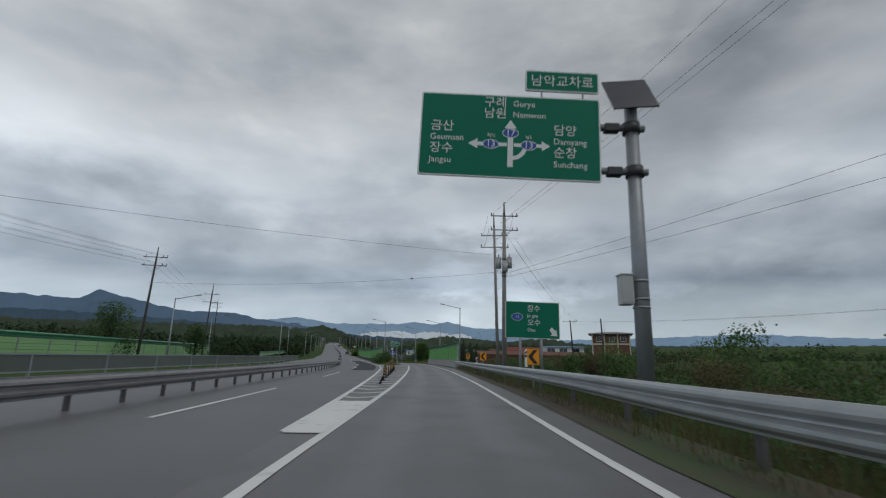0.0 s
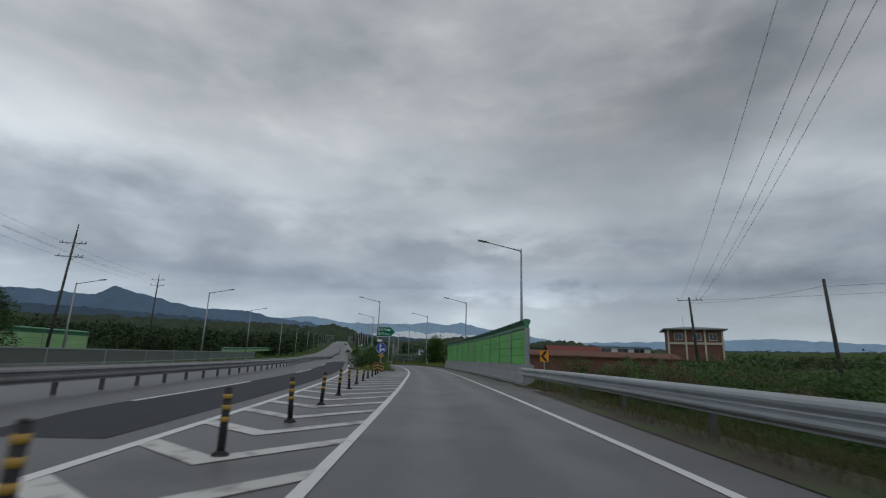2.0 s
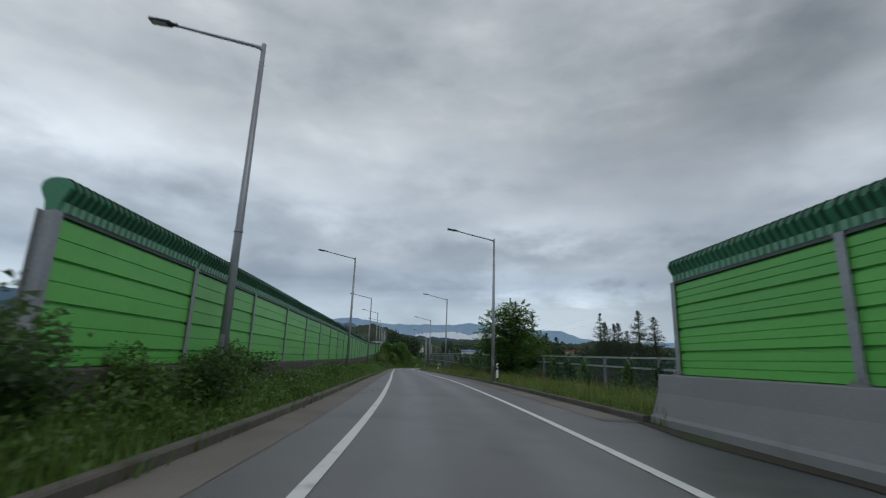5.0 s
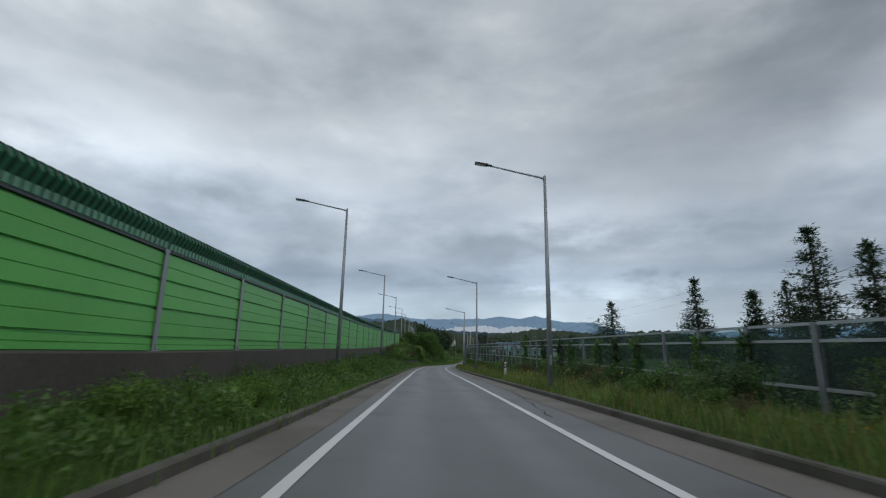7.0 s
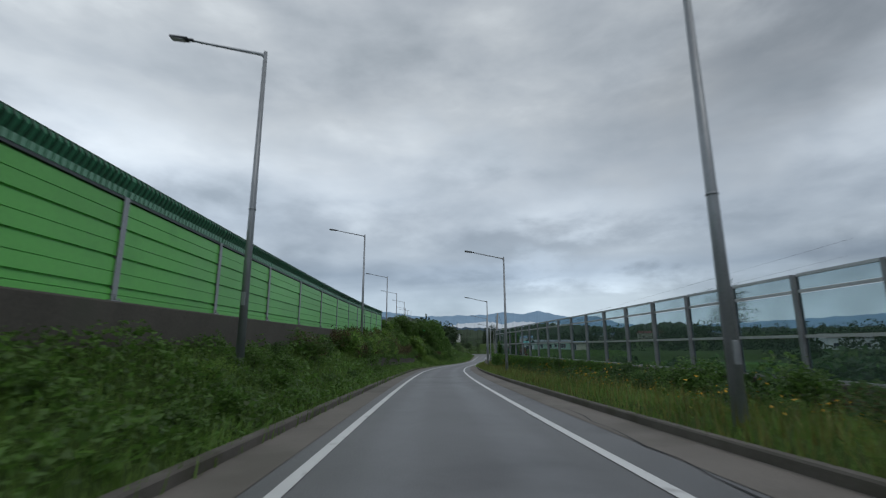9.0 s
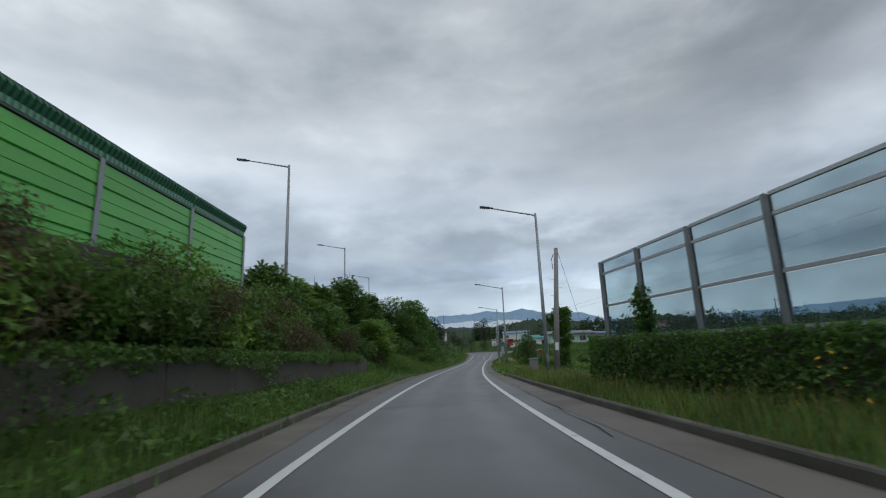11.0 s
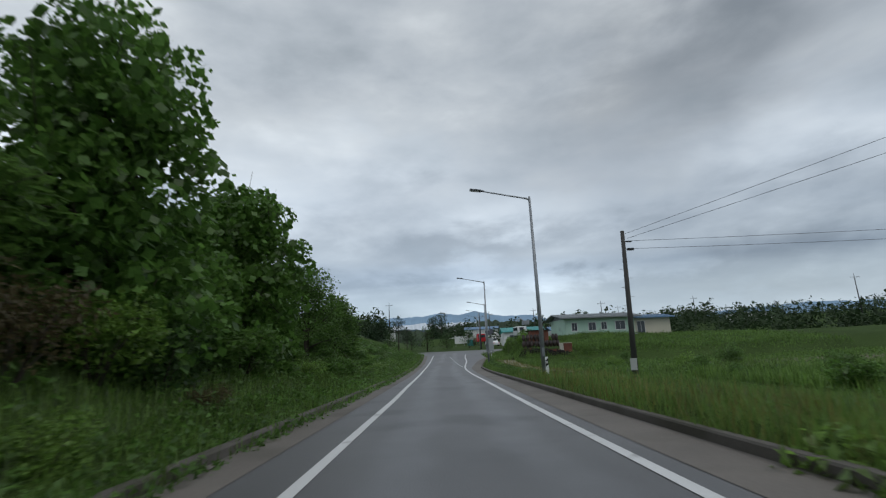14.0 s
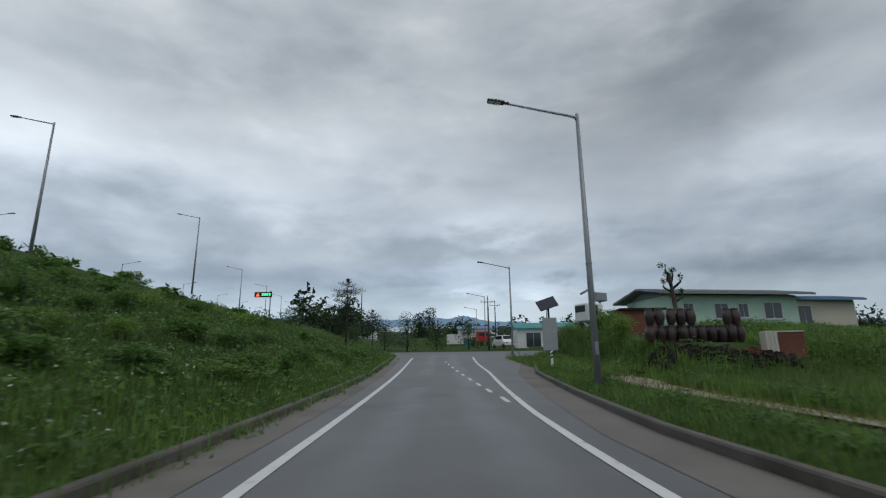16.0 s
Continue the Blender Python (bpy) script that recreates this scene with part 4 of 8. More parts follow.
# retaining wall below the trunk road: cast lengths with open joints
for y in np.arange(196, 235, 3.0):
    bm = bmesh.new()
    sweep(bm, RAMP, [(-0.35, -0.6), (-0.3, 1.32), (-0.27, 1.35), (-0.03, 1.35), (0.0, 1.32), (0.05, -0.6)], y + 0.012, y + 2.988, 3.0, True, shift=lambda v: EDGE_L(v) - 2.05, lift=lambda v: min(0.0, (v - 206) * 0.05))
    tagged(part("retaining_wall", bm, M["concrete_dark"]), "dark stained concrete retaining wall in the bank", "retaining wall", kind="structure")

# ---------------------------------------------------------------- street lamps


def street_lamp(tall=8.0, reach=2.75):
    ob = thing("street_lamp", "grey steel street lamp with one long arm", "street lamp", group="street lamps")
    bm = bmesh.new()
    rod(bm, (0, 0, -1.6), (0, 0, tall), 0.115, 0.055, 12)
    rod(bm, (0, 0, tall), (0, 0, tall + 0.03), 0.055, 0.02, 12)
    rod(bm, (0, 0, 3.2), (0, 0, 3.24), 0.095, 0.095, 12)
    part("pole", bm, M["pole_steel"], ob)
    bm = bmesh.new()
    box(bm, (-0.05, -0.115, 0.6), (0.05, -0.09, 0.95), bevel=0.008)
    part("access_cover", bm, M["pole_steel"], ob)
    bm = bmesh.new()
    tube(bm, [(0, 0, tall - 0.22), (-0.06, 0, tall - 0.10), (-0.25, 0, tall - 0.05), (-1.2, 0, tall + 0.15), (-reach + 0.55, 0, tall + 0.37)], [0.05, 0.05, 0.042, 0.036, 0.03], 8)
    part("arm", bm, M["pole_steel"], ob)
    bm = bmesh.new()
    m = Matrix.Translation((-reach + 0.25, 0, tall + 0.42)) @ Matrix.Rotation(radians(8), 4, "Y")
    box(bm, (-0.32, -0.11, -0.03), (0.22, 0.11, 0.05), m, bevel=0.02)
    box(bm, (0.18, -0.05, -0.03), (0.38, 0.05, 0.04), m, bevel=0.015)
    head = part("lamp_head", bm, M["lamp_dark"], ob, "dark flat LED lamp head")
    bm = bmesh.new()
    box(bm, (-0.28, -0.085, -0.042), (0.12, 0.085, -0.028), m)
    part("lens", bm, M["lens"], head)
    return ob


lamp = street_lamp()
RIGHT_LAMPS = [(68.0, 6.0, 0.2), (96.6, 6.37, 0.05), (121.0, 4.55, 0.35), (148.5, 4.5, 0.42), (175.2, 4.38, 0.45), (202.0, 4.6, 0.3),
               (228.7, 4.75, 0.22), (255.3, 4.6, 0.2), (282.5, 4.55, 0.45), (310.4, 4.56, 0.45), (338.5, 6.73, -0.25), (372, 8.0, 0.1), (404, 9.5, 0.1)]
LEFT_LAMPS = [(104.2, -4.2, 0.55), (129.5, -4.48, 0.62), (155.6, -4.62, 1.1), (180.5, -4.95, 1.9), (204.5, -6.0, 2.7), (228.5, -7.98, 3.45), (251.4, -11.05, 4.47), (277.6, -14.93, 5.9),
              (301, -19.6, 6.65), (325.4, -24.2, 7.55), (355.0, -29.06, 8.8)]
placed = 0
for y, d, dz in RIGHT_LAMPS + LEFT_LAMPS:
    m = facing(RAMP, y, d, dz)
    if not placed:
        lamp.matrix_world = m
    else:
        copy_thing(lamp, m)
    placed += 1
for y in range(385, 700, 31):
    copy_thing(lamp, facing(TRUNK, y, 2.2, -0.1))
for x, y, z in ((-30.8, 55.5, 0.0), (-41.0, 86.5, 0.6), (-31.2, 94.7, 1.1), (-40.1, 127.8, 2.4)):
    copy_thing(lamp, Matrix.Translation((x, y, z)) @ Matrix.Rotation(radians(188), 4, "Z"))
for y in range(150, 680, 33):
    copy_thing(lamp, facing(TRUNK, y, -16.5, -0.2, 180))

# ---------------------------------------------------------------- signs


def lettering(text, size, x, z, m, mat, parent, align="LEFT", y=0.012, wide=1.0):
    """Letters in the x-z plane of m, facing its -y side; x, z: start (or middle) of the line's middle height."""
    cu = bpy.data.curves.new("lettering", "FONT")
    cu.body, cu.size, cu.align_x, cu.align_y = text, size, align, "CENTER"
    cu.resolution_u = 2
    cu.extrude = 0.0015
    tmp = new("lettering", cu)
    me = bpy.data.meshes.new_from_object(tmp.evaluated_get(bpy.context.evaluated_depsgraph_get()))
    bpy.data.objects.remove(tmp)
    me.transform(m @ Matrix.Translation((x, -y, z)) @ Matrix.Rotation(radians(90), 4, "X") @ Matrix.Diagonal((wide, 1, 1, 1)))
    me.materials.clear()
    me.materials.append(mat)
    ob = new("lettering", me)
    ob.parent = parent
    return ob


def ellipse(cx, cz, a, b, n=20):
    return [(cx + a * math.cos(2 * math.pi * k / n), cz + b * math.sin(2 * math.pi * k / n)) for k in range(n)]


def rect(x0, z0, x1, z1):
    return [(x0, z0), (x1, z0), (x1, z1), (x0, z1)]


def rounded(x0, z0, x1, z1, r, n=5):
    pts = []
    for cx, cz, a0 in ((x1 - r, z0 + r, -90), (x1 - r, z1 - r, 0), (x0 + r, z1 - r, 90), (x0 + r, z0 + r, 180)):
        for k in range(n + 1):
            a = radians(a0 + 90 * k / n)
            pts.append((cx + r * math.cos(a), cz + r * math.sin(a)))
    return pts


def sheet(pts, mat, parent, lift, name="symbol", m=ID, label=""):
    bm = bmesh.new()
    plate(bm, pts, m, lift, 0.0)
    return part(name, bm, mat, parent, label)


def panel(w, h, mat, parent, m=ID, border=True, r=0.06, name="panel"):
    """A sheet with a white line round it on an aluminium back; x 0..w, z -h..0."""
    bm = bmesh.new()
    plate(bm, rounded(0, -h, w, 0, r), m, 0.0, 0.05)
    ob = part(name + "_back", bm, M["sign_back"], parent)
    bm = bmesh.new()
    plate(bm, rounded(0.006, -h + 0.006, w - 0.006, -0.006, r), m, 0.003)
    part(name, bm, M["sign_white"] if border else mat, parent)
    if border:
        bm = bmesh.new()
        plate(bm, rounded(0.035, -h + 0.035, w - 0.035, -0.035, r * 0.8), m, 0.005)
        part(name + "_face", bm, mat, parent)
    return ob


def shield(no, x, z, parent, m=ID, a=0.215, b=0.135):
    sheet(ellipse(x, z, a, b), M["sign_white"], parent, 0.009, "route_shield", m)
    sheet(ellipse(x, z, a - 0.018, b - 0.018), M["sign_blue"], parent, 0.0115, "shield_face", m)
    lettering(no, 0.25, x, z, m, M["sign_white"], parent, "CENTER", 0.014)


# overhead direction sign on a cantilever pole
gantry = thing("overhead_sign", "green overhead direction sign on a grey steel pole with solar panel", "road sign", Matrix.Translation((0, 11.65, 0)))
SM = Matrix.Translation((-0.65, 0, 8.26)) @ Matrix.Rotation(radians(1.9), 4, "Y")
panel(4.74, 2.36, M["sign_green"], gantry, SM)
K = 1.36
for text, size, x, v in (("구례", 0.28, 1.66, 0.24), ("남원", 0.28, 1.66, 0.56), ("금산", 0.28, 0.27, 0.98), ("장수", 0.28, 0.27, 1.61), ("담양", 0.28, 3.50, 0.98), ("순창", 0.28, 3.50, 1.61)):
    lettering(text, size * 1.2, x, -v, SM, M["sign_white"], gantry)
for text, x, v in (("Gurye", 2.43, 0.25), ("Namwon", 2.43, 0.57), ("Geumsan", 0.27, 1.29), ("Jangsu", 0.27, 1.93), ("Damyang", 3.50, 1.29), ("Sunchang", 3.50, 1.93)):
    lettering(text, 0.235, x, -v, SM, M["sign_white"], gantry)
for text, x, v in (("북N", 1.87, 1.19), ("남S", 2.85, 1.20)):
    lettering(text, 0.125, x, -v, SM, M["sign_white"], gantry, "CENTER")
sheet(rect(2.31, -2.05, 2.45, -0.95), M["sign_white"], gantry, 0.008, "arrow", SM)
sheet([(2.22, -0.96), (2.54, -0.96), (2.38, -0.72)], M["sign_white"], gantry, 0.008, "arrow_head", SM)
sheet(rect(1.5, -1.48, 2.29, -1.38), M["sign_white"], gantry, 0.0075, "arrow", SM)
sheet([(1.28, -1.43), (1.52, -1.57), (1.52, -1.29)], M["sign_white"], gantry, 0.008, "arrow_head", SM)
sheet(rect(2.47, -1.48, 3.22, -1.38), M["sign_white"], gantry, 0.0075, "arrow", SM)
sheet([(3.2, -1.57), (3.42, -1.43), (3.2, -1.29)], M["sign_white"], gantry, 0.008, "arrow_head", SM)
sheet([(2.44, -1.86), (2.60, -1.82), (2.74, -1.70), (2.84, -1.50), (2.74, -1.47), (2.65, -1.63), (2.55, -1.72), (2.44, -1.75)], M["sign_white"], gantry, 0.0078, "arrow_curve", SM)
shield("17", 2.38, -1.10, gantry, SM)
shield("13", 1.87, -1.43, gantry, SM)
shield("13", 2.86, -1.43, gantry, SM)
SS = Matrix.Translation((2.13, 0, 8.97)) @ Matrix.Rotation(radians(2.2), 4, "Y")
panel(1.98, 0.62, M["sign_green"], gantry, SS, name="name_panel")
lettering("남악교차로", 0.37, 0.99, -0.33, SS, M["sign_white"], gantry, "CENTER")
bm = bmesh.new()
for x in (2.55, 3.65):
    rod(bm, (x, 0.03, 8.0), (x, 0.03, 8.55), 0.025, seg=8)
part("bracket", bm, M["galv_dull"], gantry)
bm = bmesh.new()
rod(bm, (4.80, 0.15, -0.6), (4.96, 0.15, 8.08), 0.205, 0.165, 20)
rod(bm, (4.96, 0.15, 8.08), (4.96, 0.15, 8.14), 0.165, 0.10, 20)
part("pole", bm, M["pole_steel"], gantry)
for z in (7.34, 6.10):
    bm = bmesh.new()
    rod(bm, (0.3, 0.14, z + 0.1), (5.27, 0.14, z), 0.095, 0.095, 12)
    part("arm", bm, M["pole_steel"], gantry)
    bm = bmesh.new()
    rod(bm, (4.93, 0.15, z - 0.14), (4.93, 0.15, z + 0.14), 0.23, 0.23, 16)
    box(bm, (4.2, 0.02, z - 0.12), (4.6, 0.26, z + 0.12), bevel=0.03)
    part("clamp", bm, M["lamp_dark"], gantry)
bm = bmesh.new()
m = Matrix.Translation((4.95, 0.1, 8.35)) @ Matrix.Rotation(radians(-5), 4, "Y") @ Matrix.Rotation(radians(64), 4, "X")
box(bm, (-0.6, -0.62, -0.02), (0.6, 0.62, 0.02), m)
solar = part("solar_panel", bm, M["solar"], gantry, "dark tilted solar panel")
bm = bmesh.new()
for x in (-0.6, -0.02, 0.56):
    box(bm, (x, -0.62, -0.035), (x + 0.04, 0.62, -0.018), m)
part("panel_frame", bm, M["galv_dull"], solar)
bm = bmesh.new()
box(bm, (4.30, -0.1, 2.62), (4.60, 0.22, 3.34), bevel=0.02)
cab = part("control_box", bm, M["box_grey"], gantry, "pale grey control box")
bm = bmesh.new()
box(bm, (4.32, -0.112, 2.66), (4.56, -0.102, 3.30), bevel=0.004)
box(bm, (4.285, -0.12, 3.34), (4.62, 0.24, 3.37))
part("box_door", bm, M["transformer"], cab)
for z in (2.55, 2.75, 3.2):
    bm = bmesh.new()
    rod(bm, (4.85, 0.15, z), (4.85, 0.15, z + 0.05), 0.21, 0.21, 16)
    part("strap", bm, M["galv_dull"], gantry)

# exit direction sign on two posts
exit_sign = thing("direction_sign", "green exit direction sign with route number on two steel posts", "road sign", Matrix.Translation((3.70, 28.65, 4.88)) @ Matrix.Rotation(radians(4), 4, "Z"))
m = Matrix.Rotation(radians(0.8), 4, "Y")
panel(3.25, 2.16, M["sign_green"], exit_sign, m)
for text, size, v in (("장수", 0.43, 0.42), ("오수", 0.43, 1.25)):
    lettering(text, size, 1.3, -v, m, M["sign_white"], exit_sign)
for text, v in (("Ja gsu", 0.83), ("Osu", 1.66)):
    lettering(text, 0.29, 1.3, -v, m, M["sign_white"], exit_sign)
shield("13", 0.70, -0.92, exit_sign, m, 0.34, 0.22)
sheet([(2.62, -1.62), (2.78, -1.46), (2.98, -1.68), (3.05, -1.58), (3.08, -1.98), (2.68, -1.95), (2.79, -1.86)], M["sign_white"], exit_sign, 0.008, "arrow", m)
for x in (0.86, 2.12):
    bm = bmesh.new()
    rod(bm, (x, 0.1, -5.2), (x, 0.1, -0.2), 0.08, 0.08, 12)
    part("post", bm, M["galv_dull"], exit_sign)
    bm = bmesh.new()
    for z in (-0.5, -1.7):
        box(bm, (x - 0.12, 0.045, z), (x + 0.12, 0.08, z + 0.06))
    part("bracket", bm, M["galv_dull"], exit_sign)

# curve chevrons


def chevron_board():
    ob = thing("chevron_sign", "orange curve marker board with a black chevron", "road sign", group="curve markers")
    bm = bmesh.new()
    plate(bm, rounded(-0.26, -0.32, 0.26, 0.32, 0.02), ID, 0.0, 0.02)
    part("board", bm, M["sign_orange"], ob)
    sheet([(0.20, -0.28), (0.02, -0.28), (-0.22, 0.0), (0.02, 0.28), (0.20, 0.28), (-0.04, 0.0)], M["sign_black"], ob, 0.004, "chevron")
    bm = bmesh.new()
    rod(bm, (0, 0.05, -2.0), (0, 0.05, 0.28), 0.03, seg=10)
    part("post", bm, M["galv_dull"], ob)
    return ob


cb = chevron_board()
cb.matrix_world = facing(RAMP, 20.4, 4.55, 1.30, 6)
copy_thing(cb, facing(RAMP, 41.0, 5.25, 1.38, 4))
copy_thing(cb, facing(RAMP, 66.3, 6.95, 1.5, 4))


def marker_post():
    ob = thing("marker_post", "white roadside marker post with black slash and round reflector", "marker post", group="marker posts")
    bm = bmesh.new()
    pts = [(-0.06, 0.0), (0.06, 0.0), (0.06, 0.92), (-0.06, 0.86)]
    plate(bm, pts, ID, 0.03, 0.06)
    part("post", bm, M["sign_white"], ob)
    sheet([(-0.06, 0.50), (0.06, 0.58), (0.06, 0.84), (-0.06, 0.76)], M["sign_black"], ob, 0.033, "slash")
    sheet(ellipse(0, 0.68, 0.045, 0.055, 14), M["lens"], ob, 0.036, "reflector")
    bm = bmesh.new()
    box(bm, (-0.064, -0.034, -0.3), (0.064, 0.034, 0.10))
    part("foot", bm, M["rubber"], ob)
    return ob


mp = marker_post()
mp.matrix_world = facing(RAMP, 22.0, 4.6, 0.75)
copy_thing(mp, facing(RAMP, 42.6, 4.9, 0.40) @ Matrix.Diagonal((1.4, 1, 1, 1)))
for y, d, dz in ((120.6, 4.72, 0.22), (160.5, 4.75, 0.18), (281.2, 4.42, 0.12), (320.6, 5.75, 0.15)):
    copy_thing(mp, facing(RAMP, y, d, dz))

# island at the end of the gore: arrow sign, blue keep-direction sign, striped board
osu = thing("direction_sign", "green arrow-shaped direction sign on a slim post", "road sign", Matrix.Translation((-8.52, 80.2, 4.62)) @ Matrix.Rotation(radians(3), 4, "Z"))
m = ID
bm = bmesh.new()
plate(bm, [(0, -0.86), (1.2, -0.86), (1.66, -0.43), (1.2, 0), (0, 0)], m, 0, 0.04)
part("panel", bm, M["sign_white"], osu)
sheet([(0.03, -0.83), (1.18, -0.83), (1.60, -0.43), (1.18, -0.03), (0.03, -0.03)], M["sign_green"], osu, 0.004, "panel_face")
lettering("용산리", 0.30, 0.08, -0.25, m, M["sign_white"], osu, wide=0.8)
lettering("오수", 0.34, 0.08, -0.62, m, M["sign_white"], osu)
lettering("Osu", 0.24, 0.72, -0.64, m, M["sign_white"], osu)
for x, w in ((0.82, 0.1), (0.95, 0.12), (1.09, 0.09)):
    sheet(rect(x, -0.33, x + w, -0.22), M["sign_white"], osu, 0.008, "letter_bar")
bm = bmesh.new()
rod(bm, (1.12, 0.08, -4.0), (1.12, 0.08, 0.05), 0.045, seg=10)
part("post", bm, M["galv_dull"], osu)
keep = thing("direction_sign", "round blue sign with two white arrows on a dark board", "road sign", Matrix.Translation((-7.86, 79.0, 2.76)))
bm = bmesh.new()
plate(bm, rounded(-0.47, -0.48, 0.47, 0.48, 0.03), ID, 0.0, 0.03)
part("backing_board", bm, M["sign_black"], keep)
sheet(ellipse(0, 0, 0.43, 0.43, 28), M["sign_white"], keep, 0.004, "rim")
sheet(ellipse(0, 0, 0.41, 0.41, 28), M["sign_blue"], keep, 0.006, "face")
sheet(rect(-0.12, -0.32, -0.04, 0.2), M["sign_white"], keep, 0.009, "arrow")
sheet([(-0.19, 0.18), (0.03, 0.18), (-0.08, 0.36)], M["sign_white"], keep, 0.009, "arrow_head")
sheet([(-0.05, -0.25), (0.03, -0.25), (0.10, -0.14), (0.2, -0.14), (0.2, -0.06), (0.04, -0.06), (-0.05, -0.16)], M["sign_white"], keep, 0.0085, "arrow")
sheet([(0.18, -0.21), (0.36, -0.10), (0.18, 0.01)], M["sign_white"], keep, 0.009, "arrow_head")
bm = bmesh.new()
rod(bm, (0, 0.08, -2.4), (0, 0.08, 0.75), 0.045, seg=10)
part("post", bm, M["galv_dull"], keep)
bm = bmesh.new()
box(bm, (-0.34, 0.0, 0.52), (-0.04, 0.03, 0.72))
part("plate", bm, M["sign_white"], keep, "small white plate")
bm = bmesh.new()
plate(bm, [(0.02, -0.86), (0.3, -0.58), (0.02, -0.34), (-0.2, -0.6)], ID, 0.0, 0.02)
part("warning_plate", bm, M["yellow_band"], keep, "faded orange plate")
gb = thing("striped_board", "black and yellow striped marker board on the gore island", "road sign", Matrix.Translation((-7.94, 78.25, 0.92)))
bm = bmesh.new()
plate(bm, [(-0.45, -0.1), (0.45, -0.1), (0.45, 0.45), (0.28, 0.66), (-0.28, 0.66), (-0.45, 0.45)], ID, 0.0, 0.3)
part("board", bm, M["yellow_band"], gb)
for z in (-0.08, 0.16, 0.40):
    sheet([(-0.45, z), (-0.45, z + 0.12), (0, z + 0.26), (0.45, z + 0.12), (0.45, z), (0, z + 0.14)], M["sign_black"], gb, 0.004, "stripe")

# ---------------------------------------------------------------- plants

FENCE_X = steps([(100, 1.7), (112, -0.6), (124, -2.9), (140, -6.0), (160, -10.0), (173, -12.7), (181, -14.3), (200, -18.9), (210, -21.5), (221.6, -24.45), (230, -26.5)])

GY = np.arange(-44.0, 362.0, 2.0)
GD = np.concatenate([np.arange(-40, -10, 1.0), np.arange(-10, 10, 0.25), np.arange(10, 60, 1.0), [60.0]])
GZ = np.array([[height(float(y), float(d)) for d in GD] for y in GY])
GROAD = np.array([RAMP(float(y))[1] if y > 84 else -9.0 for y in GY])
GX = np.array([RAMP(float(y))[0] for y in GY])
GH = np.array([turn_at(RAMP, float(y)) for y in GY])


def lay(y, d):
    """Places on the land for arrays of y and d."""
    y, d = np.asarray(y, float), np.asarray(d, float)
    h = np.interp(y, GY, GH)
    i = np.clip(np.searchsorted(GY, y) - 1, 0, len(GY) - 2)
    j = np.clip(np.searchsorted(GD, d) - 1, 0, len(GD) - 2)
    u = np.clip((y - GY[i]) / (GY[i + 1] - GY[i]), 0, 1)
    v = np.clip((d - GD[j]) / (GD[j + 1] - GD[j]), 0, 1)
    z = (GZ[i, j] * (1 - u) + GZ[i + 1, j] * u) * (1 - v) + (GZ[i, j + 1] * (1 - u) + GZ[i + 1, j + 1] * u) * v
    return np.stack([np.interp(y, GY, GX) + d / np.cos(h), y, z], -1)


def spot(y, d, sink=0.0):
    p = lay([y], [d])[0]
    return Vector((p[0], p[1], p[2] - sink))


def raw_mesh(name, verts, faces_per, mat):
    """A mesh from an array (n, k, 3) of n separate k-sided faces."""
    n, k = verts.shape[:2]
    me = bpy.data.meshes.new(name)
    me.vertices.add(n * k)
    me.vertices.foreach_set("co", verts.reshape(-1).astype(np.float32))
    me.loops.add(n * k)
    me.loops.foreach_set("vertex_index", np.arange(n * k, dtype=np.int32))
    me.polygons.add(n)
    me.polygons.foreach_set("loop_start", np.arange(0, n * k, k, dtype=np.int32))
    me.polygons.foreach_set("loop_total", np.full(n, k, dtype=np.int32))
    me.update(calc_edges=True)
    me.materials.append(mat)
    return me


def leaf_tris(pts, size, rng, up=0.5, shape=0.55, droop=0.2):
    """Plain three-cornered leaves, for masses of small ones."""
    q = leaf_quads(pts, size, rng, up, shape * 1.15, droop)
    return np.stack([q[:, 1], q[:, 2], q[:, 3]], 1) - (q[:, 1:2] + q[:, 3:4] - 2 * q[:, 0:1]) * 0.25


def leaf_quads(pts, size, rng, up=0.5, shape=0.55, droop=0.2):
    """Pointed leaves at points, turned at random with their faces mostly up and out."""
    n = len(pts)
    nor = rng.normal(size=(n, 3))
    nor[:, 2] = np.abs(nor[:, 2]) + up
    nor /= np.linalg.norm(nor, axis=1, keepdims=True)
    t = rng.normal(size=(n, 3))
    t -= (t * nor).sum(1, keepdims=True) * nor
    t /= np.linalg.norm(t, axis=1, keepdims=True)
    t[:, 2] -= droop
    b = np.cross(nor, t)
    s = (size * rng.uniform(0.6, 1.3, n))[:, None]
    return np.stack([pts, pts + s * (0.5 * t + shape * 0.5 * b), pts + s * t * 1.0, pts + s * (0.5 * t - shape * 0.5 * b)], 1)


def spray_quads(pts, rng, length=0.42, pairs=6, leaf=0.11, droop=0.25):
    """Feathered leaves: each point carries a stalk with pairs of small leaflets."""
    n = len(pts)
    way = rng.normal(size=(n, 3))
    way[:, 2] = np.abs(way[:, 2]) * 0.4 - droop
    way /= np.linalg.norm(way, axis=1, keepdims=True)
    side = np.cross(way, rng.normal(size=(n, 3)) * 0.3 + np.array([0, 0, 1.0]))
    side /= np.linalg.norm(side, axis=1, keepdims=True)
    out = []
    for k in range(pairs):
        c = pts + way * length * (k + 0.6) / pairs
        for s in (-1, 1):
            tip = c + (side * s * 0.9 + way * 0.35) * leaf
            w = way * leaf * 0.3
            out.append(np.stack([c + w * 1.2, tip, c - w * 1.2], 1))
    return np.concatenate(out)


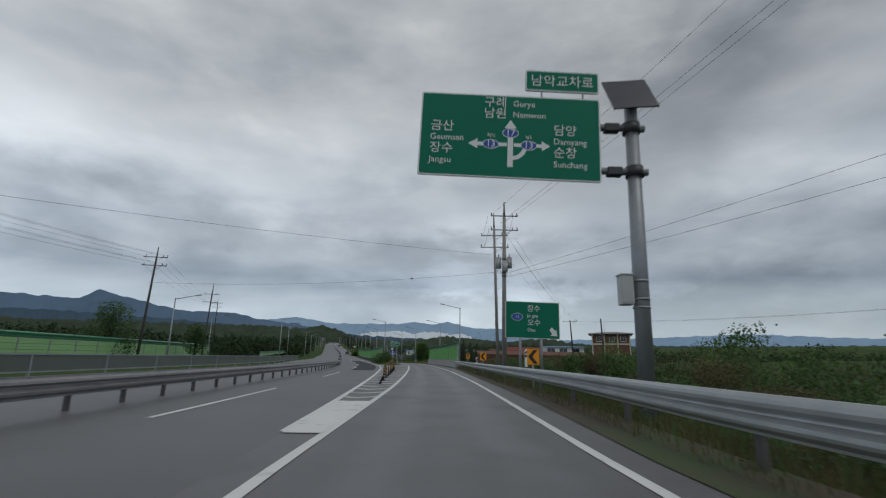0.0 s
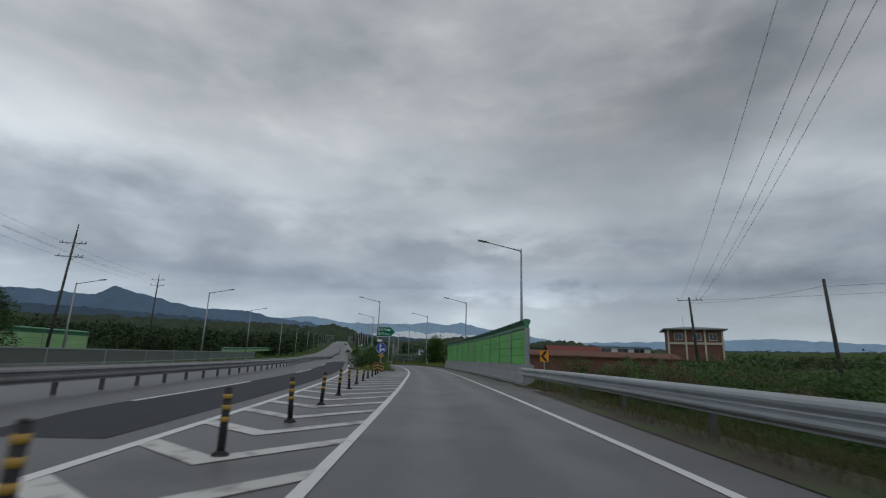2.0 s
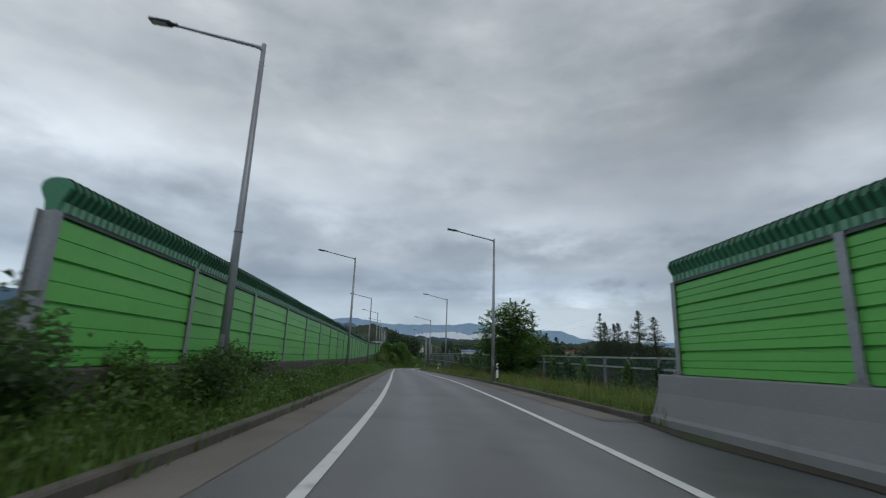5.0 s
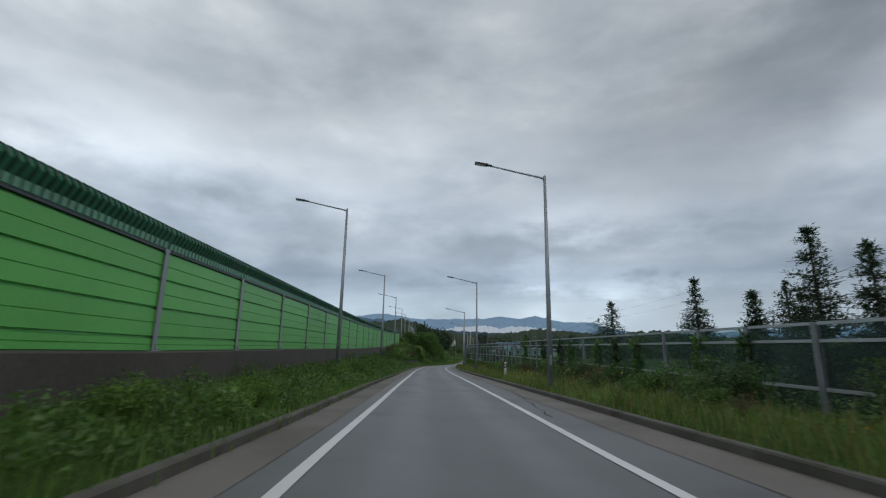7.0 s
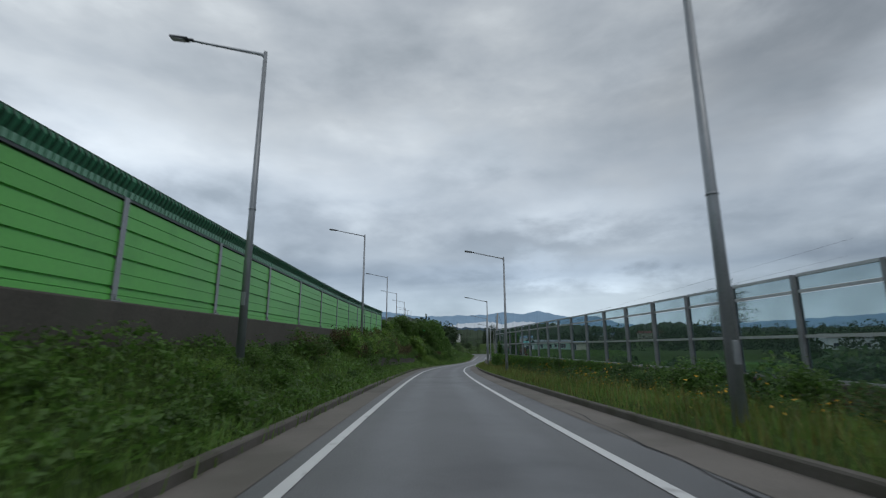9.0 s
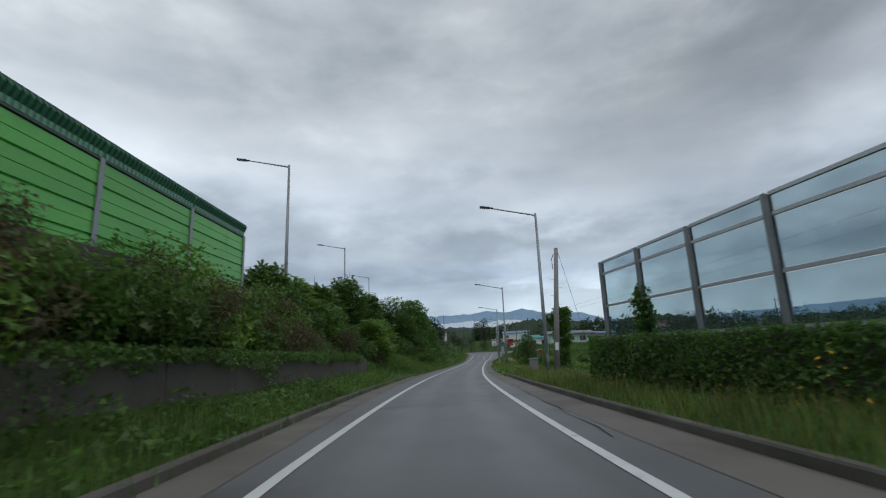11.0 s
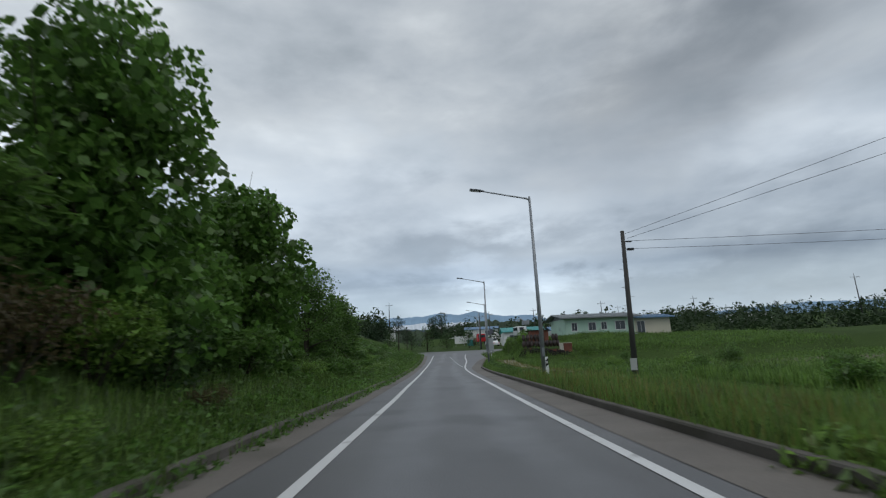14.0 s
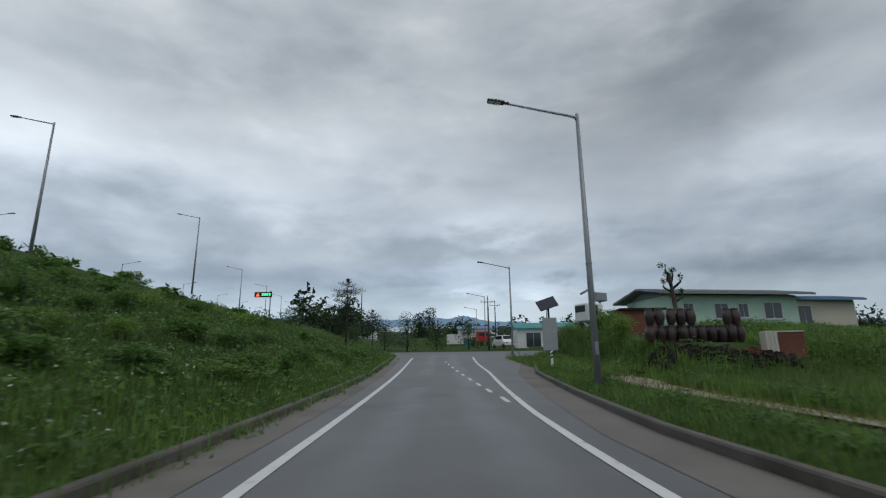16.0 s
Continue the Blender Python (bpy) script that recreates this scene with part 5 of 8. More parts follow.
def crown_points(blobs, n, rng, shell=0.55):
    """Points in a crown of overlapping rounded masses (x, y, z, rx, ry, rz)."""
    b = np.array(blobs, float)
    w = (b[:, 3] * b[:, 4] + b[:, 5] * b[:, 3])
    k = rng.choice(len(b), n, p=w / w.sum())
    v = rng.normal(size=(n, 3))
    v /= np.linalg.norm(v, axis=1, keepdims=True)
    lump = 1 + 0.22 * np.sin(v[:, 0] * 7 + k) * np.sin(v[:, 1] * 6 + 2 * k) + 0.15 * np.sin(v[:, 2] * 9 + k)
    r = (shell + (1 - shell) * rng.uniform(0, 1, n) ** 0.6) * lump
    return b[k, :3] + v * b[k, 3:] * np.minimum(r, 1.12)[:, None]


def tree(label, tall, wide, kind, seed, m, lean=0.0, group="trees", low=0.25, count=5200, mat="leaf_mid", size=0.2, blobs_n=11):
    """A tapered trunk with limbs and a broken crown of leaves."""
    rng = np.random.default_rng(seed)
    ob = thing("tree", label, "tree", m, group)
    blobs = []
    for i in range(blobs_n):
        u = i / (blobs_n - 1)
        z = tall * (low + (0.88 - low) * u)
        spread_r = wide * (0.62 + 0.38 * math.sin(math.pi * min(1, 0.25 + 0.75 * u))) * (1 - 0.5 * u**2)
        a = i * 2.4 + rng.uniform(-0.5, 0.5)
        rr = spread_r * rng.uniform(0.3, 0.72)
        q = wide * rng.uniform(0.36, 0.54)
        blobs.append((rr * math.cos(a) + lean * z / tall, rr * math.sin(a), z, q, q, min(q * 0.8, 0.2 * tall + 0.2)))
    bm = bmesh.new()
    r0 = 0.016 * tall + 0.03
    top = [(0, 0, -0.5)] + [(lean * u + 0.12 * rng.normal(), 0.12 * rng.normal(), tall * u * 0.85) for u in (0.3, 0.6, 1.0)]
    tube(bm, top, [r0 * 1.2, r0, r0 * 0.6, 0.02], 8)
    part("trunk", bm, M["bark"], ob, "dark brown tapering trunk")
    bm = bmesh.new()
    for bx, by, bz, q, _, _ in blobs:
        h = max(0.3, bz * rng.uniform(0.45, 0.75))
        tube(bm, [(lean * h / tall, 0, h), (bx * 0.55, by * 0.55, (h + bz) / 2 + 0.1), (bx, by, bz)], [r0 * 0.5, r0 * 0.3, 0.012], 5)
        for _ in range(3):
            e = Vector((bx, by, bz)) + Vector(rng.normal(size=3)) * q * 0.6
            tube(bm, [(bx * 0.8, by * 0.8, bz * 0.95), e], [0.02, 0.006], 4)
    tagged(part("limb", bm, M["bark"], ob), kind="stuff")
    pts = crown_points(blobs, count, rng)
    if kind == "feather":
        n = count // 4
        quads = np.concatenate([spray_quads(pts[:n], rng, 0.38, 7, 0.11, 0.25), leaf_tris(crown_points(blobs, count, rng, 0.3), 0.17, rng)])
    else:
        quads = leaf_quads(pts, size, rng, shape=0.85, droop=0.5) if kind == "vine" else leaf_tris(pts, size, rng)
    cr = new("crown", raw_mesh("crown", quads, 4, M[mat]))
    cr.parent = ob
    return ob


def conifer(label, tall, wide, seed, m, group="conifers", bare=0.06, tiers=17, density=1.0, power=0.85):
    """A conifer with whorls of needled branches and a spiky leader."""
    rng = np.random.default_rng(seed)
    ob = thing("conifer", label, "conifer", m, group)
    bm = bmesh.new()
    tube(bm, [(0, 0, -0.5), (0.03, 0, tall * 0.5), (0, 0, tall)], [0.02 * tall, 0.012 * tall, 0.012], 7)
    part("trunk", bm, M["bark"], ob)
    bm = bmesh.new()
    quads = []
    for i in range(tiers):
        u = i / (tiers - 1)
        z = tall * (bare + (0.97 - bare) * u)
        r = wide * (1 - u) ** power * rng.uniform(0.8, 1.15) + 0.10
        n_b = 9 if u < 0.7 else 6
        for k in range(n_b):
            a = 6.283 * (k + rng.uniform(-0.35, 0.35)) / n_b + i
            rk = r * rng.uniform(0.65, 1.15)
            z = tall * (bare + (0.97 - bare) * min(1.0, max(0.0, u + rng.uniform(-0.5, 0.5) / tiers)))
            e = Vector((rk * math.cos(a), rk * math.sin(a), z + rk * rng.uniform(-0.05, 0.32)))
            tube(bm, [(0, 0, z), e, e + (e - Vector((0, 0, z))).normalized() * 0.22], [0.018, 0.010, 0.004], 3)
            n = int(105 * density * max(0.3, rk / wide))
            s = (rng.uniform(0.1, 1, n) ** 0.8)[:, None]
            p = np.array((0, 0, z)) * (1 - s) + np.array(e) * s + rng.normal(size=(n, 3)) * (0.04 + 0.05 * rk)
            quads.append(leaf_tris(p, 0.21, rng, up=0.1, shape=0.22, droop=-0.1))
    tagged(part("branch", bm, M["bark"], ob), kind="stuff")
    cr = new("crown", raw_mesh("crown", np.concatenate(quads), 4, M["leaf_conifer"]))
    cr.parent = ob
    return ob


SHRUBS = {}
THICKET = {}


def shrub_mesh(kind, v):
    key = (kind, v)
    if key not in SHRUBS:
        rng = np.random.default_rng(500 + 17 * v + len(kind))
        blobs = []
        for _ in range(9):
            a, r = rng.uniform(0, 6.28), rng.uniform(0.1, 0.62)
            q = rng.uniform(0.28, 0.5)
            blobs.append((r * math.cos(a), r * math.sin(a), rng.uniform(0.25, 0.95), q, q, q * 0.85))
        if kind == "feather":
            pts = crown_points(blobs, 260, rng)
            quads = np.concatenate([spray_quads(pts, rng, 0.30, 6, 0.075), leaf_tris(crown_points(blobs, 900, rng, 0.35), 0.09, rng)])
            mat = M["leaf_mid"]
        elif kind == "brown":
            pts = crown_points(blobs, 2200, rng, 0.2)
            quads = leaf_tris(pts, 0.14, rng, up=0.1, shape=0.2)
            mat = M["leaf_brown"]
        else:
            size, mat = {"vine": (0.15, M["leaf_vine"]), "dark": (0.12, M["leaf_dark"]), "mid": (0.12, M["leaf_mid"]), "fresh": (0.11, M["leaf_fresh"])}[kind]
            pts = crown_points(blobs, 1300 if kind == "vine" else 1800, rng, 0.5)
            quads = leaf_tris(pts, size, rng, shape=0.95 if kind == "vine" else 0.62)
        SHRUBS[key] = raw_mesh("foliage", quads, 3, mat)
        SHRUBS[key, "quads"] = quads, mat
        bm = bmesh.new()
        for bx, by, bz, q, _, _ in blobs:
            tube(bm, [(0, 0, -0.25), (bx * 0.5, by * 0.5, bz * 0.5), (bx, by, bz)], [0.022, 0.015, 0.006], 4)
        SHRUBS[key, "stem"] = mesh_of("stem", bm, M["bark"])
    return SHRUBS[key], SHRUBS[key, "stem"]


SHRUB_WORDS = {"feather": "feathery green roadside shrub", "brown": "dry brownish roadside shrub", "vine": "broad-leaved vine thicket on the bank",
               "dark": "dark green roadside shrub", "mid": "green leafy roadside shrub", "fresh": "fresh green leafy shrub"}


def shrub(kind, y, d, s, rng, sz=None, sink=0.15):
    a, st = shrub_mesh(kind, int(rng.integers(0, 3)))
    p = spot(y, d, sink)
    ob = thing("shrub", SHRUB_WORDS[kind], "shrub", Matrix.Translation(p) @ Matrix.Rotation(rng.uniform(0, 6.28), 4, "Z") @ Matrix.Diagonal((s, s, (sz or s), 1)), "shrubs")
    for me in (a, st):
        o = new(me.name, me)
        o.parent = ob
    return ob


def thicket(kind, y, d, s, rng, sz=None, fine=False):
    """A bush that joins the mass of bushes farther from the road."""
    v = int(rng.integers(0, 3))
    shrub_mesh(kind, v)
    q, mat = SHRUBS[(kind, v), "quads"]
    q = q[rng.choice(len(q), min(len(q), 1500 if fine else 680), replace=False)]
    a = rng.uniform(0, 6.28)
    r = np.array([[math.cos(a), -math.sin(a), 0], [math.sin(a), math.cos(a), 0], [0, 0, 1]])
    c = q.mean(1, keepdims=True)
    q = c + (q - c) * (1.5 / max(s, 1) if fine else 1.6 if s < 1.3 else 2.6 / s)
    THICKET.setdefault(kind, []).append((q * np.array([s, s, sz or s])) @ r.T + np.array(spot(y, d, 0.15)))


rng = np.random.default_rng(11)
# verge growth beyond the guard rail
for y in np.arange(-14, 63, 1.9):
    for d0, s0 in ((6.6, 0.9), (8.6, 1.25), (10.6, 1.7), (13.5, 2.1), (17.0, 2.4)):
        if rng.uniform() < 0.86 and not (abs(y - 12) < 1.6 and d0 < 8) and not (34 < y < 46 and d0 < 8 and rng.uniform() < 0.6):
            f = shrub if d0 < 8 else (lambda *q: thicket(*q, fine=True))
            low = 1.15 if 16 < y < 31 else 0.92
            f(("dark", "brown", "brown", "dark", "dark", "brown", "mid")[int(rng.integers(0, 7))], y + rng.uniform(-0.8, 0.8), EDGE_R(y) - 3.5 + d0 + rng.uniform(-0.5, 0.7), s0 * rng.uniform(0.75, 1.2), rng, low * s0 * rng.uniform(0.6, 1.0) * (1.0 if d0 < 8 else 1.3))
for y in np.arange(-10, 100, 6):
    for d0 in (18, 22, 27, 33, 40):
        thicket(("dark", "brown", "dark")[int(rng.integers(0, 3))], y + rng.uniform(-3, 3), d0 + rng.uniform(-3, 3), rng.uniform(2.0, 3.0), rng, rng.uniform(1.9, 2.8))
# taller bushes that stand out of the verge growth
for kind, y, d, s, sz in (("dark", 52.0, 16.5, 2.2, 2.0), ("dark", 54.5, 18.5, 2.6, 2.4), ("mid", 56.0, 20.5, 2.4, 2.3), ("dark", 58.5, 22.0, 2.8, 2.4), ("dark", 61.0, 24.5, 2.8, 2.6), ("mid", 47.0, 9.6, 1.0, 1.35),
                          ("brown", 55.0, 8.4, 1.1, 1.5), ("brown", 59.5, 8.0, 1.0, 1.4), ("feather", 63.0, 9.5, 1.0, 1.5)):
    shrub(kind, y, d, s, rng, sz)
# gore island
for y, d, s in ((83, -3.9, 1.1), (84.5, -4.6, 1.5), (86.5, -4.3, 1.7), (89, -4.6, 1.7), (91.5, -4.7, 1.5), (94.5, -4.4, 1.3), (87.5, -5.6, 1.5), (97.5, -4.2, 1.3)):
    shrub("dark", y, d, s, rng)
# bank below the long wall
for y in np.arange(99, 182, 1.5):
    d = EDGE_L(y) - rng.uniform(0.9, 2.1)
    if y < 108:
        shrub(("mid", "dark")[int(rng.integers(0, 2))], y, d - 0.2, rng.uniform(0.8, 1.15), rng)
    elif rng.uniform() < (0.6 if y < 150 else 0.9):
        shrub(("fresh", "mid", "vine", "mid")[int(rng.integers(0, 4))], y, d, rng.uniform(0.35, 0.62) * (1 if y < 150 else 1.25), rng)
for y in np.arange(180, 276, 1.5):
    k = min(1, (y - 176) / 30)
    for d0, s0 in ((1.2, 0.5), (2.7, 1.0), (4.1, 1.35), (5.6, 1.5), (7.4, 1.5)):
        d = EDGE_L(y) - d0 - rng.uniform(-0.35, 0.35)
        if d < (WALL_L(y) + 0.5 if y < 223 else trunk_gap(y) + 3) or rng.uniform() > (0.85 if d0 > 2 else 0.5):
            continue
        if 197 < y < 236 and d0 < 3.4:
            if d0 < 2 or rng.uniform() < 0.3:
                continue
            d = EDGE_L(y) - 2.75
        kind = ("mid", "dark", "feather", "vine", "brown", "fresh")[int(rng.choice(6, p=(0.28, 0.17, 0.22, 0.15, 0.10, 0.08)))]
        if 246.5 < y < 259 and d0 > 2:
            s0 *= 0.5
        (shrub if d0 < 5 else thicket)("brown" if 214 < y < 236 and d0 == 2.7 and rng.uniform() < 0.5 else kind, y, d, s0 * (0.6 + 0.55 * k) * rng.uniform(0.8, 1.25), rng)
for y in np.arange(195, 226, 0.8):
    for _ in range(4):
        lo, hi = (WALL_L(y) + 0.4 if y < 223 else EDGE_L(y) - 6), EDGE_L(y) - 2.45
        sh = rng.uniform(0.65, 1.05)
        thicket(("mid", "feather", "brown", "brown", "mid", "fresh")[int(rng.integers(0, 6))], y + rng.uniform(-0.5, 0.5), rng.uniform(lo, hi), sh, rng, sh * rng.uniform(0.9, 1.5))
for y in np.arange(276, 334, 1.9):
    for d0 in (2.6, 5.0, 8.0, 11.5, 15, 18.5):
        d = EDGE_L(y) - d0 - rng.uniform(-1, 1)
        if d > trunk_gap(y) + 2.0 and rng.uniform() < (0.8 if y < 310 else 0.65):
            (shrub if d0 < 9 and y < 318 else thicket)(("vine", "mid", "fresh", "vine")[int(rng.integers(0, 4))], y, d, rng.uniform(0.55, 1.05) * (1.25 if y < 300 else 1.1), rng, rng.uniform(0.45, 0.85))
# undergrowth between verge and clear fence
for y in np.arange(106, 219, 1.6):
    for d0, s0 in ((6.0, 0.6), (7.4, 1.0), (10.6, 1.3)):
        f = (FENCE_X(y) - RAMP(y)[0]) * math.cos(turn_at(RAMP, y))
        if not (f - 0.9 < d0 < f + 0.6) and rng.uniform() < 0.8 and (y > 119 or d0 > 9):
            (shrub if d0 < 9 else thicket)(("dark", "mid", "dark", "brown")[int(rng.integers(0, 4))], y + rng.uniform(-0.6, 0.6), d0 + rng.uniform(-0.4, 0.3), s0 * rng.uniform(0.7, 1.15), rng)
# low growth by the fields
for y, d, s in ((252.3, 6.6, 1.25), (253.5, 7.4, 1.45), (254.8, 8.3, 1.2), (262, 10.0, 0.9), (270, 9, 0.7), (276, 12.5, 0.9), (284, 13.5, 0.8), (246, 10.6, 0.8), (290, 15, 1.1), (238, 12, 0.8), (264.5, 14, 1.4), (272, 19, 1.3), (280, 24, 1.6), (286, 20, 1.2), (296, 17, 1.2), (300, 22, 1.6), (304, 15, 1.0), (322, 9.6, 1.1), (325, 10.5, 1.3), (330, 11.5, 1.4), (335, 13.0, 1.5), (312, 14.5, 0.9), (308, 17, 1.2)):
    shrub(("mid", "fresh", "vine", "mid")[int(rng.integers(0, 4))], y, d, s, rng)
for kind, heaps in THICKET.items():
    ob = new("thicket", raw_mesh("thicket", np.concatenate(heaps), 4, SHRUBS[(kind, 0), "quads"][1] if ((kind, 0), "quads") in SHRUBS else M["leaf_mid"]))
    tagged(ob, "dense " + {"dark": "dark green", "mid": "green", "vine": "vine-covered", "brown": "dry brownish", "fresh": "fresh green", "feather": "feathery green"}[kind] + " thicket behind the verge", "thicket", kind="stuff")

# trees on the bank and along the verge: y, d, height over the road, crown, kind
BANK = [(214.5, -8.6, 4.9, 1.4, "feather", "leaf_mid"), (221.5, -9.3, 4.9, 1.6, "feather", "leaf_fresh"), (226.5, -8.6, 5.6, 1.8, "feather", "leaf_mid"), (231.2, -8.7, 5.7, 1.7, "feather", "leaf_fresh"),
        (235.8, -8.8, 6.1, 1.6, "feather", "leaf_mid"), (239.6, -6.0, 3.9, 1.6, "feather", "leaf_fresh"),
        (241.2, -8.4, 7.5, 2.3, "feather", "leaf_mid"), (244.5, -6.9, 4.3, 1.9, "feather", "leaf_fresh"), (247.7, -8.1, 7.4, 1.6, "feather", "leaf_mid"), (255.0, -11.2, 6.7, 1.6, "leaf", "leaf_mid"),
        (262.6, -9.0, 8.3, 3.2, "feather", "leaf_mid"), (265.5, -7.4, 6.6, 2.2, "feather", "leaf_mid"), (270.0, -7.3, 8.9, 3.3, "vine", "leaf_vine"), (274.5, -8.2, 5.8, 2.3, "vine", "leaf_vine"),
        (278.3, -7.3, 7.8, 2.7, "vine", "leaf_vine"), (286.4, -7.0, 6.1, 2.2, "leaf", "leaf_mid"), (291.5, -8.3, 4.4, 1.3, "leaf", "leaf_mid"), (297.6, -8.0, 5.9, 2.2, "feather", "leaf_mid")]
for k, (y, d, tall, wide, kind, mat) in enumerate(BANK):
    base = spot(y, d, 0.1)
    words = {"feather": "tall locust tree with feathery leaves on the bank", "vine": "tree smothered in broad vine leaves on the bank", "leaf": "leafy green tree on the bank"}[kind]
    tree(words, max(1.7, tall - (base.z - RAMP(y)[1])), wide, kind, 40 + k, Matrix.Translation(base), low=0.06 if kind == "vine" else 0.36 if tall > 7 else 0.2,
         count={"feather": 7200, "leaf": 12000, "vine": 15500}[kind], mat=mat, size=0.205 if kind == "vine" else 0.18, blobs_n=15)
tree("young leafy tree growing in the verge", 3.3, 1.35, "leaf", 73, Matrix.Translation(spot(253.3, 6.5, 0.1)), count=7000, mat="leaf_mid", low=0.12, size=0.14)
tree("spreading locust tree beside the slip road", 5.3, 2.7, "feather", 71, Matrix.Translation(spot(129.5, 7.3, 0.1)), count=9500, mat="leaf_mid", low=0.12, blobs_n=16)
tree("young locust tree beside the slip road", 3.9, 1.8, "feather", 72, Matrix.Translation(spot(133.5, 9.9, 0.1)), count=5000, mat="leaf_mid", low=0.1)
for k, (x, y, z, tall, wide) in enumerate(((-4.8, 146.2, 0.6, 5.9, 1.45), (-3.8, 145.4, 0.6, 5.2, 1.1), (-2.9, 144.8, 0.6, 4.4, 1.3), (-5.0, 149.8, 0.6, 4.4, 1.0), (-5.6, 154.0, 0.6, 5.6, 1.3), (-7.9, 162.4, 0.6, 5.5, 1.55), (-9.6, 172.0, 0.7, 3.6, 1.3),
                                           (8.2, 141.5, 0.9, 6.4, 2.1), (6.0, 138.6, 0.9, 6.6, 2.0), (3.2, 139.2, 0.8, 5.6, 1.9), (5.4, 143.5, 0.8, 6.0, 2.0), (10.3, 139.6, 0.8, 5.8, 1.9), (6.8, 159.0, 0.5, 9.0, 2.6), (8.8, 160.2, 0.5, 7.8, 2.4), (10.8, 161.5, 0.5, 7.0, 2.3), (-0.2, 157.5, 0.6, 6.0, 1.9), (1.2, 159.0, 0.6, 5.6, 1.8))):
    conifer("dark green young spruce behind the clear fence", tall, wide, 80 + k, Matrix.Translation((x, y, z)))
conifer("tall dark pine beyond the clear fence", 10.3, 2.6, 94, Matrix.Translation((-0.6, 222.0, -0.2)), bare=0.55, tiers=9, power=0.5)
conifer("slender pine with tufted branches at the junction", 5.6, 1.5, 95, Matrix.Translation(spot(334.8, -6.84, 0.1)), bare=0.5, tiers=7, density=0.7, power=0.4)
conifer("small pine with tufted branches at the junction", 5.2, 1.4, 96, Matrix.Translation(spot(352.9, -7.05, 0.1)), bare=0.5, tiers=7, density=1.0, power=0.5)
tree("dark round tree beyond the far carriageway", 7.4, 3.4, "leaf", 97, Matrix.Translation((-38.5, 56.5, 0.2)), mat="leaf_dark", count=7000, size=0.26)
tree("leafy tree beyond the far carriageway", 6.0, 2.4, "feather", 98, Matrix.Translation((-37.0, 74.0, 0.4)), mat="leaf_dark", count=3600)

# vine-clad pillar: an old pole buried in climbing leaves
pillar = thing("vine_pillar", "old pole buried in climbing green vines", "vine pillar", Matrix.Translation((-23.55, 248.6, 0.35)))
bm = bmesh.new()
rod(bm, (0, 0, -0.3), (0.05, 0, 5.3), 0.14, 0.10, 10)
part("pole", bm, M["pole_dark"], pillar)
prng = np.random.default_rng(5)
blobs = [(0.05 * math.sin(k) + 0.012 * k, 0.1 * math.cos(2 * k), 0.2 + k * 0.33, 0.60 + 0.012 * k + 0.04 * math.sin(k * 1.7), 0.6, 0.45) for k in range(16)] + [(-0.75, 0, 4.75, 0.55, 0.5, 0.35), (-0.6, 0, 4.3, 0.45, 0.45, 0.4), (0.6, 0, 5.1, 0.4, 0.4, 0.34), (0.1, 0, 5.1, 0.6, 0.5, 0.3), (0.72, 0, 5.42, 0.16, 0.16, 0.2)]
o = new("vine_leaves", raw_mesh("vine_leaves", leaf_quads(crown_points(blobs, 11000, prng, 0.7), 0.15, prng, shape=0.8, droop=0.5), 4, M["leaf_vine"]))
o.parent = pillar


def strip_points(n, y0, y1, d_in, d_out, rng, power=1.0):
    y = rng.uniform(y0, y1, n)
    u = rng.uniform(0, 1, n) ** power
    a = np.array([d_in(v) for v in np.linspace(y0, y1, 120)])
    b = np.array([d_out(v) for v in np.linspace(y0, y1, 120)])
    g = np.linspace(y0, y1, 120)
    d = np.interp(y, g, a) * (1 - u) + np.interp(y, g, b) * u
    return y, d


def grass(label, n, y0, y1, d_in, d_out, tall, mat, rng, power=1.0, width=0.014):
    y, d = strip_points(n, y0, y1, d_in, d_out, rng, power)
    clump = np.array([noise.noise(Vector((a * 0.45, b * 0.8, 1.0))) for a, b in zip(y[::8], d[::8])]).repeat(8)[:n]
    p = lay(y, d) - np.array([0, 0, 0.03])
    near = np.abs(d) < 4.2
    p[near, 2] = np.maximum(p[near, 2], np.interp(y[near], GY, GROAD) - 0.03)
    h = tall * rng.uniform(0.4, 1.2, n) * (1 + 0.6 * clump)
    a = rng.uniform(0, 6.28, n)
    bend = rng.uniform(0.1, 0.55, n) * h
    side = np.stack([np.cos(a), np.sin(a), 0 * a], -1) * width * (0.7 + h[:, None])
    tip = p + np.stack([-np.sin(a) * bend, np.cos(a) * bend, h], -1)
    ob = new("grass", raw_mesh("grass", np.stack([p - side, p + side, tip], 1), 3, mat))
    return tagged(ob, label, "grass", kind="stuff")


def weeds(label, n, y0, y1, d_in, d_out, tall, size, mat, rng, shape=0.6, power=1.0, name="weeds"):
    y, d = strip_points(n, y0, y1, d_in, d_out, rng, power)
    p = lay(y, d)
    near = np.abs(d) < 4.2
    p[near, 2] = np.maximum(p[near, 2], np.interp(y[near], GY, GROAD) - 0.02)
    k = np.array([noise.noise(Vector((a * 0.6, b * 0.9, 7.0))) for a, b in zip(y, d)])
    p[:, 2] += np.maximum(0.02, tall * (0.5 + 1.4 * k) * rng.uniform(0.15, 1, n))
    ob = new(name, raw_mesh(name, leaf_tris(p, size, rng, up=0.8, shape=shape), 3, mat))
    return tagged(ob, label, "weeds" if name == "weeds" else "flowers", kind="stuff")


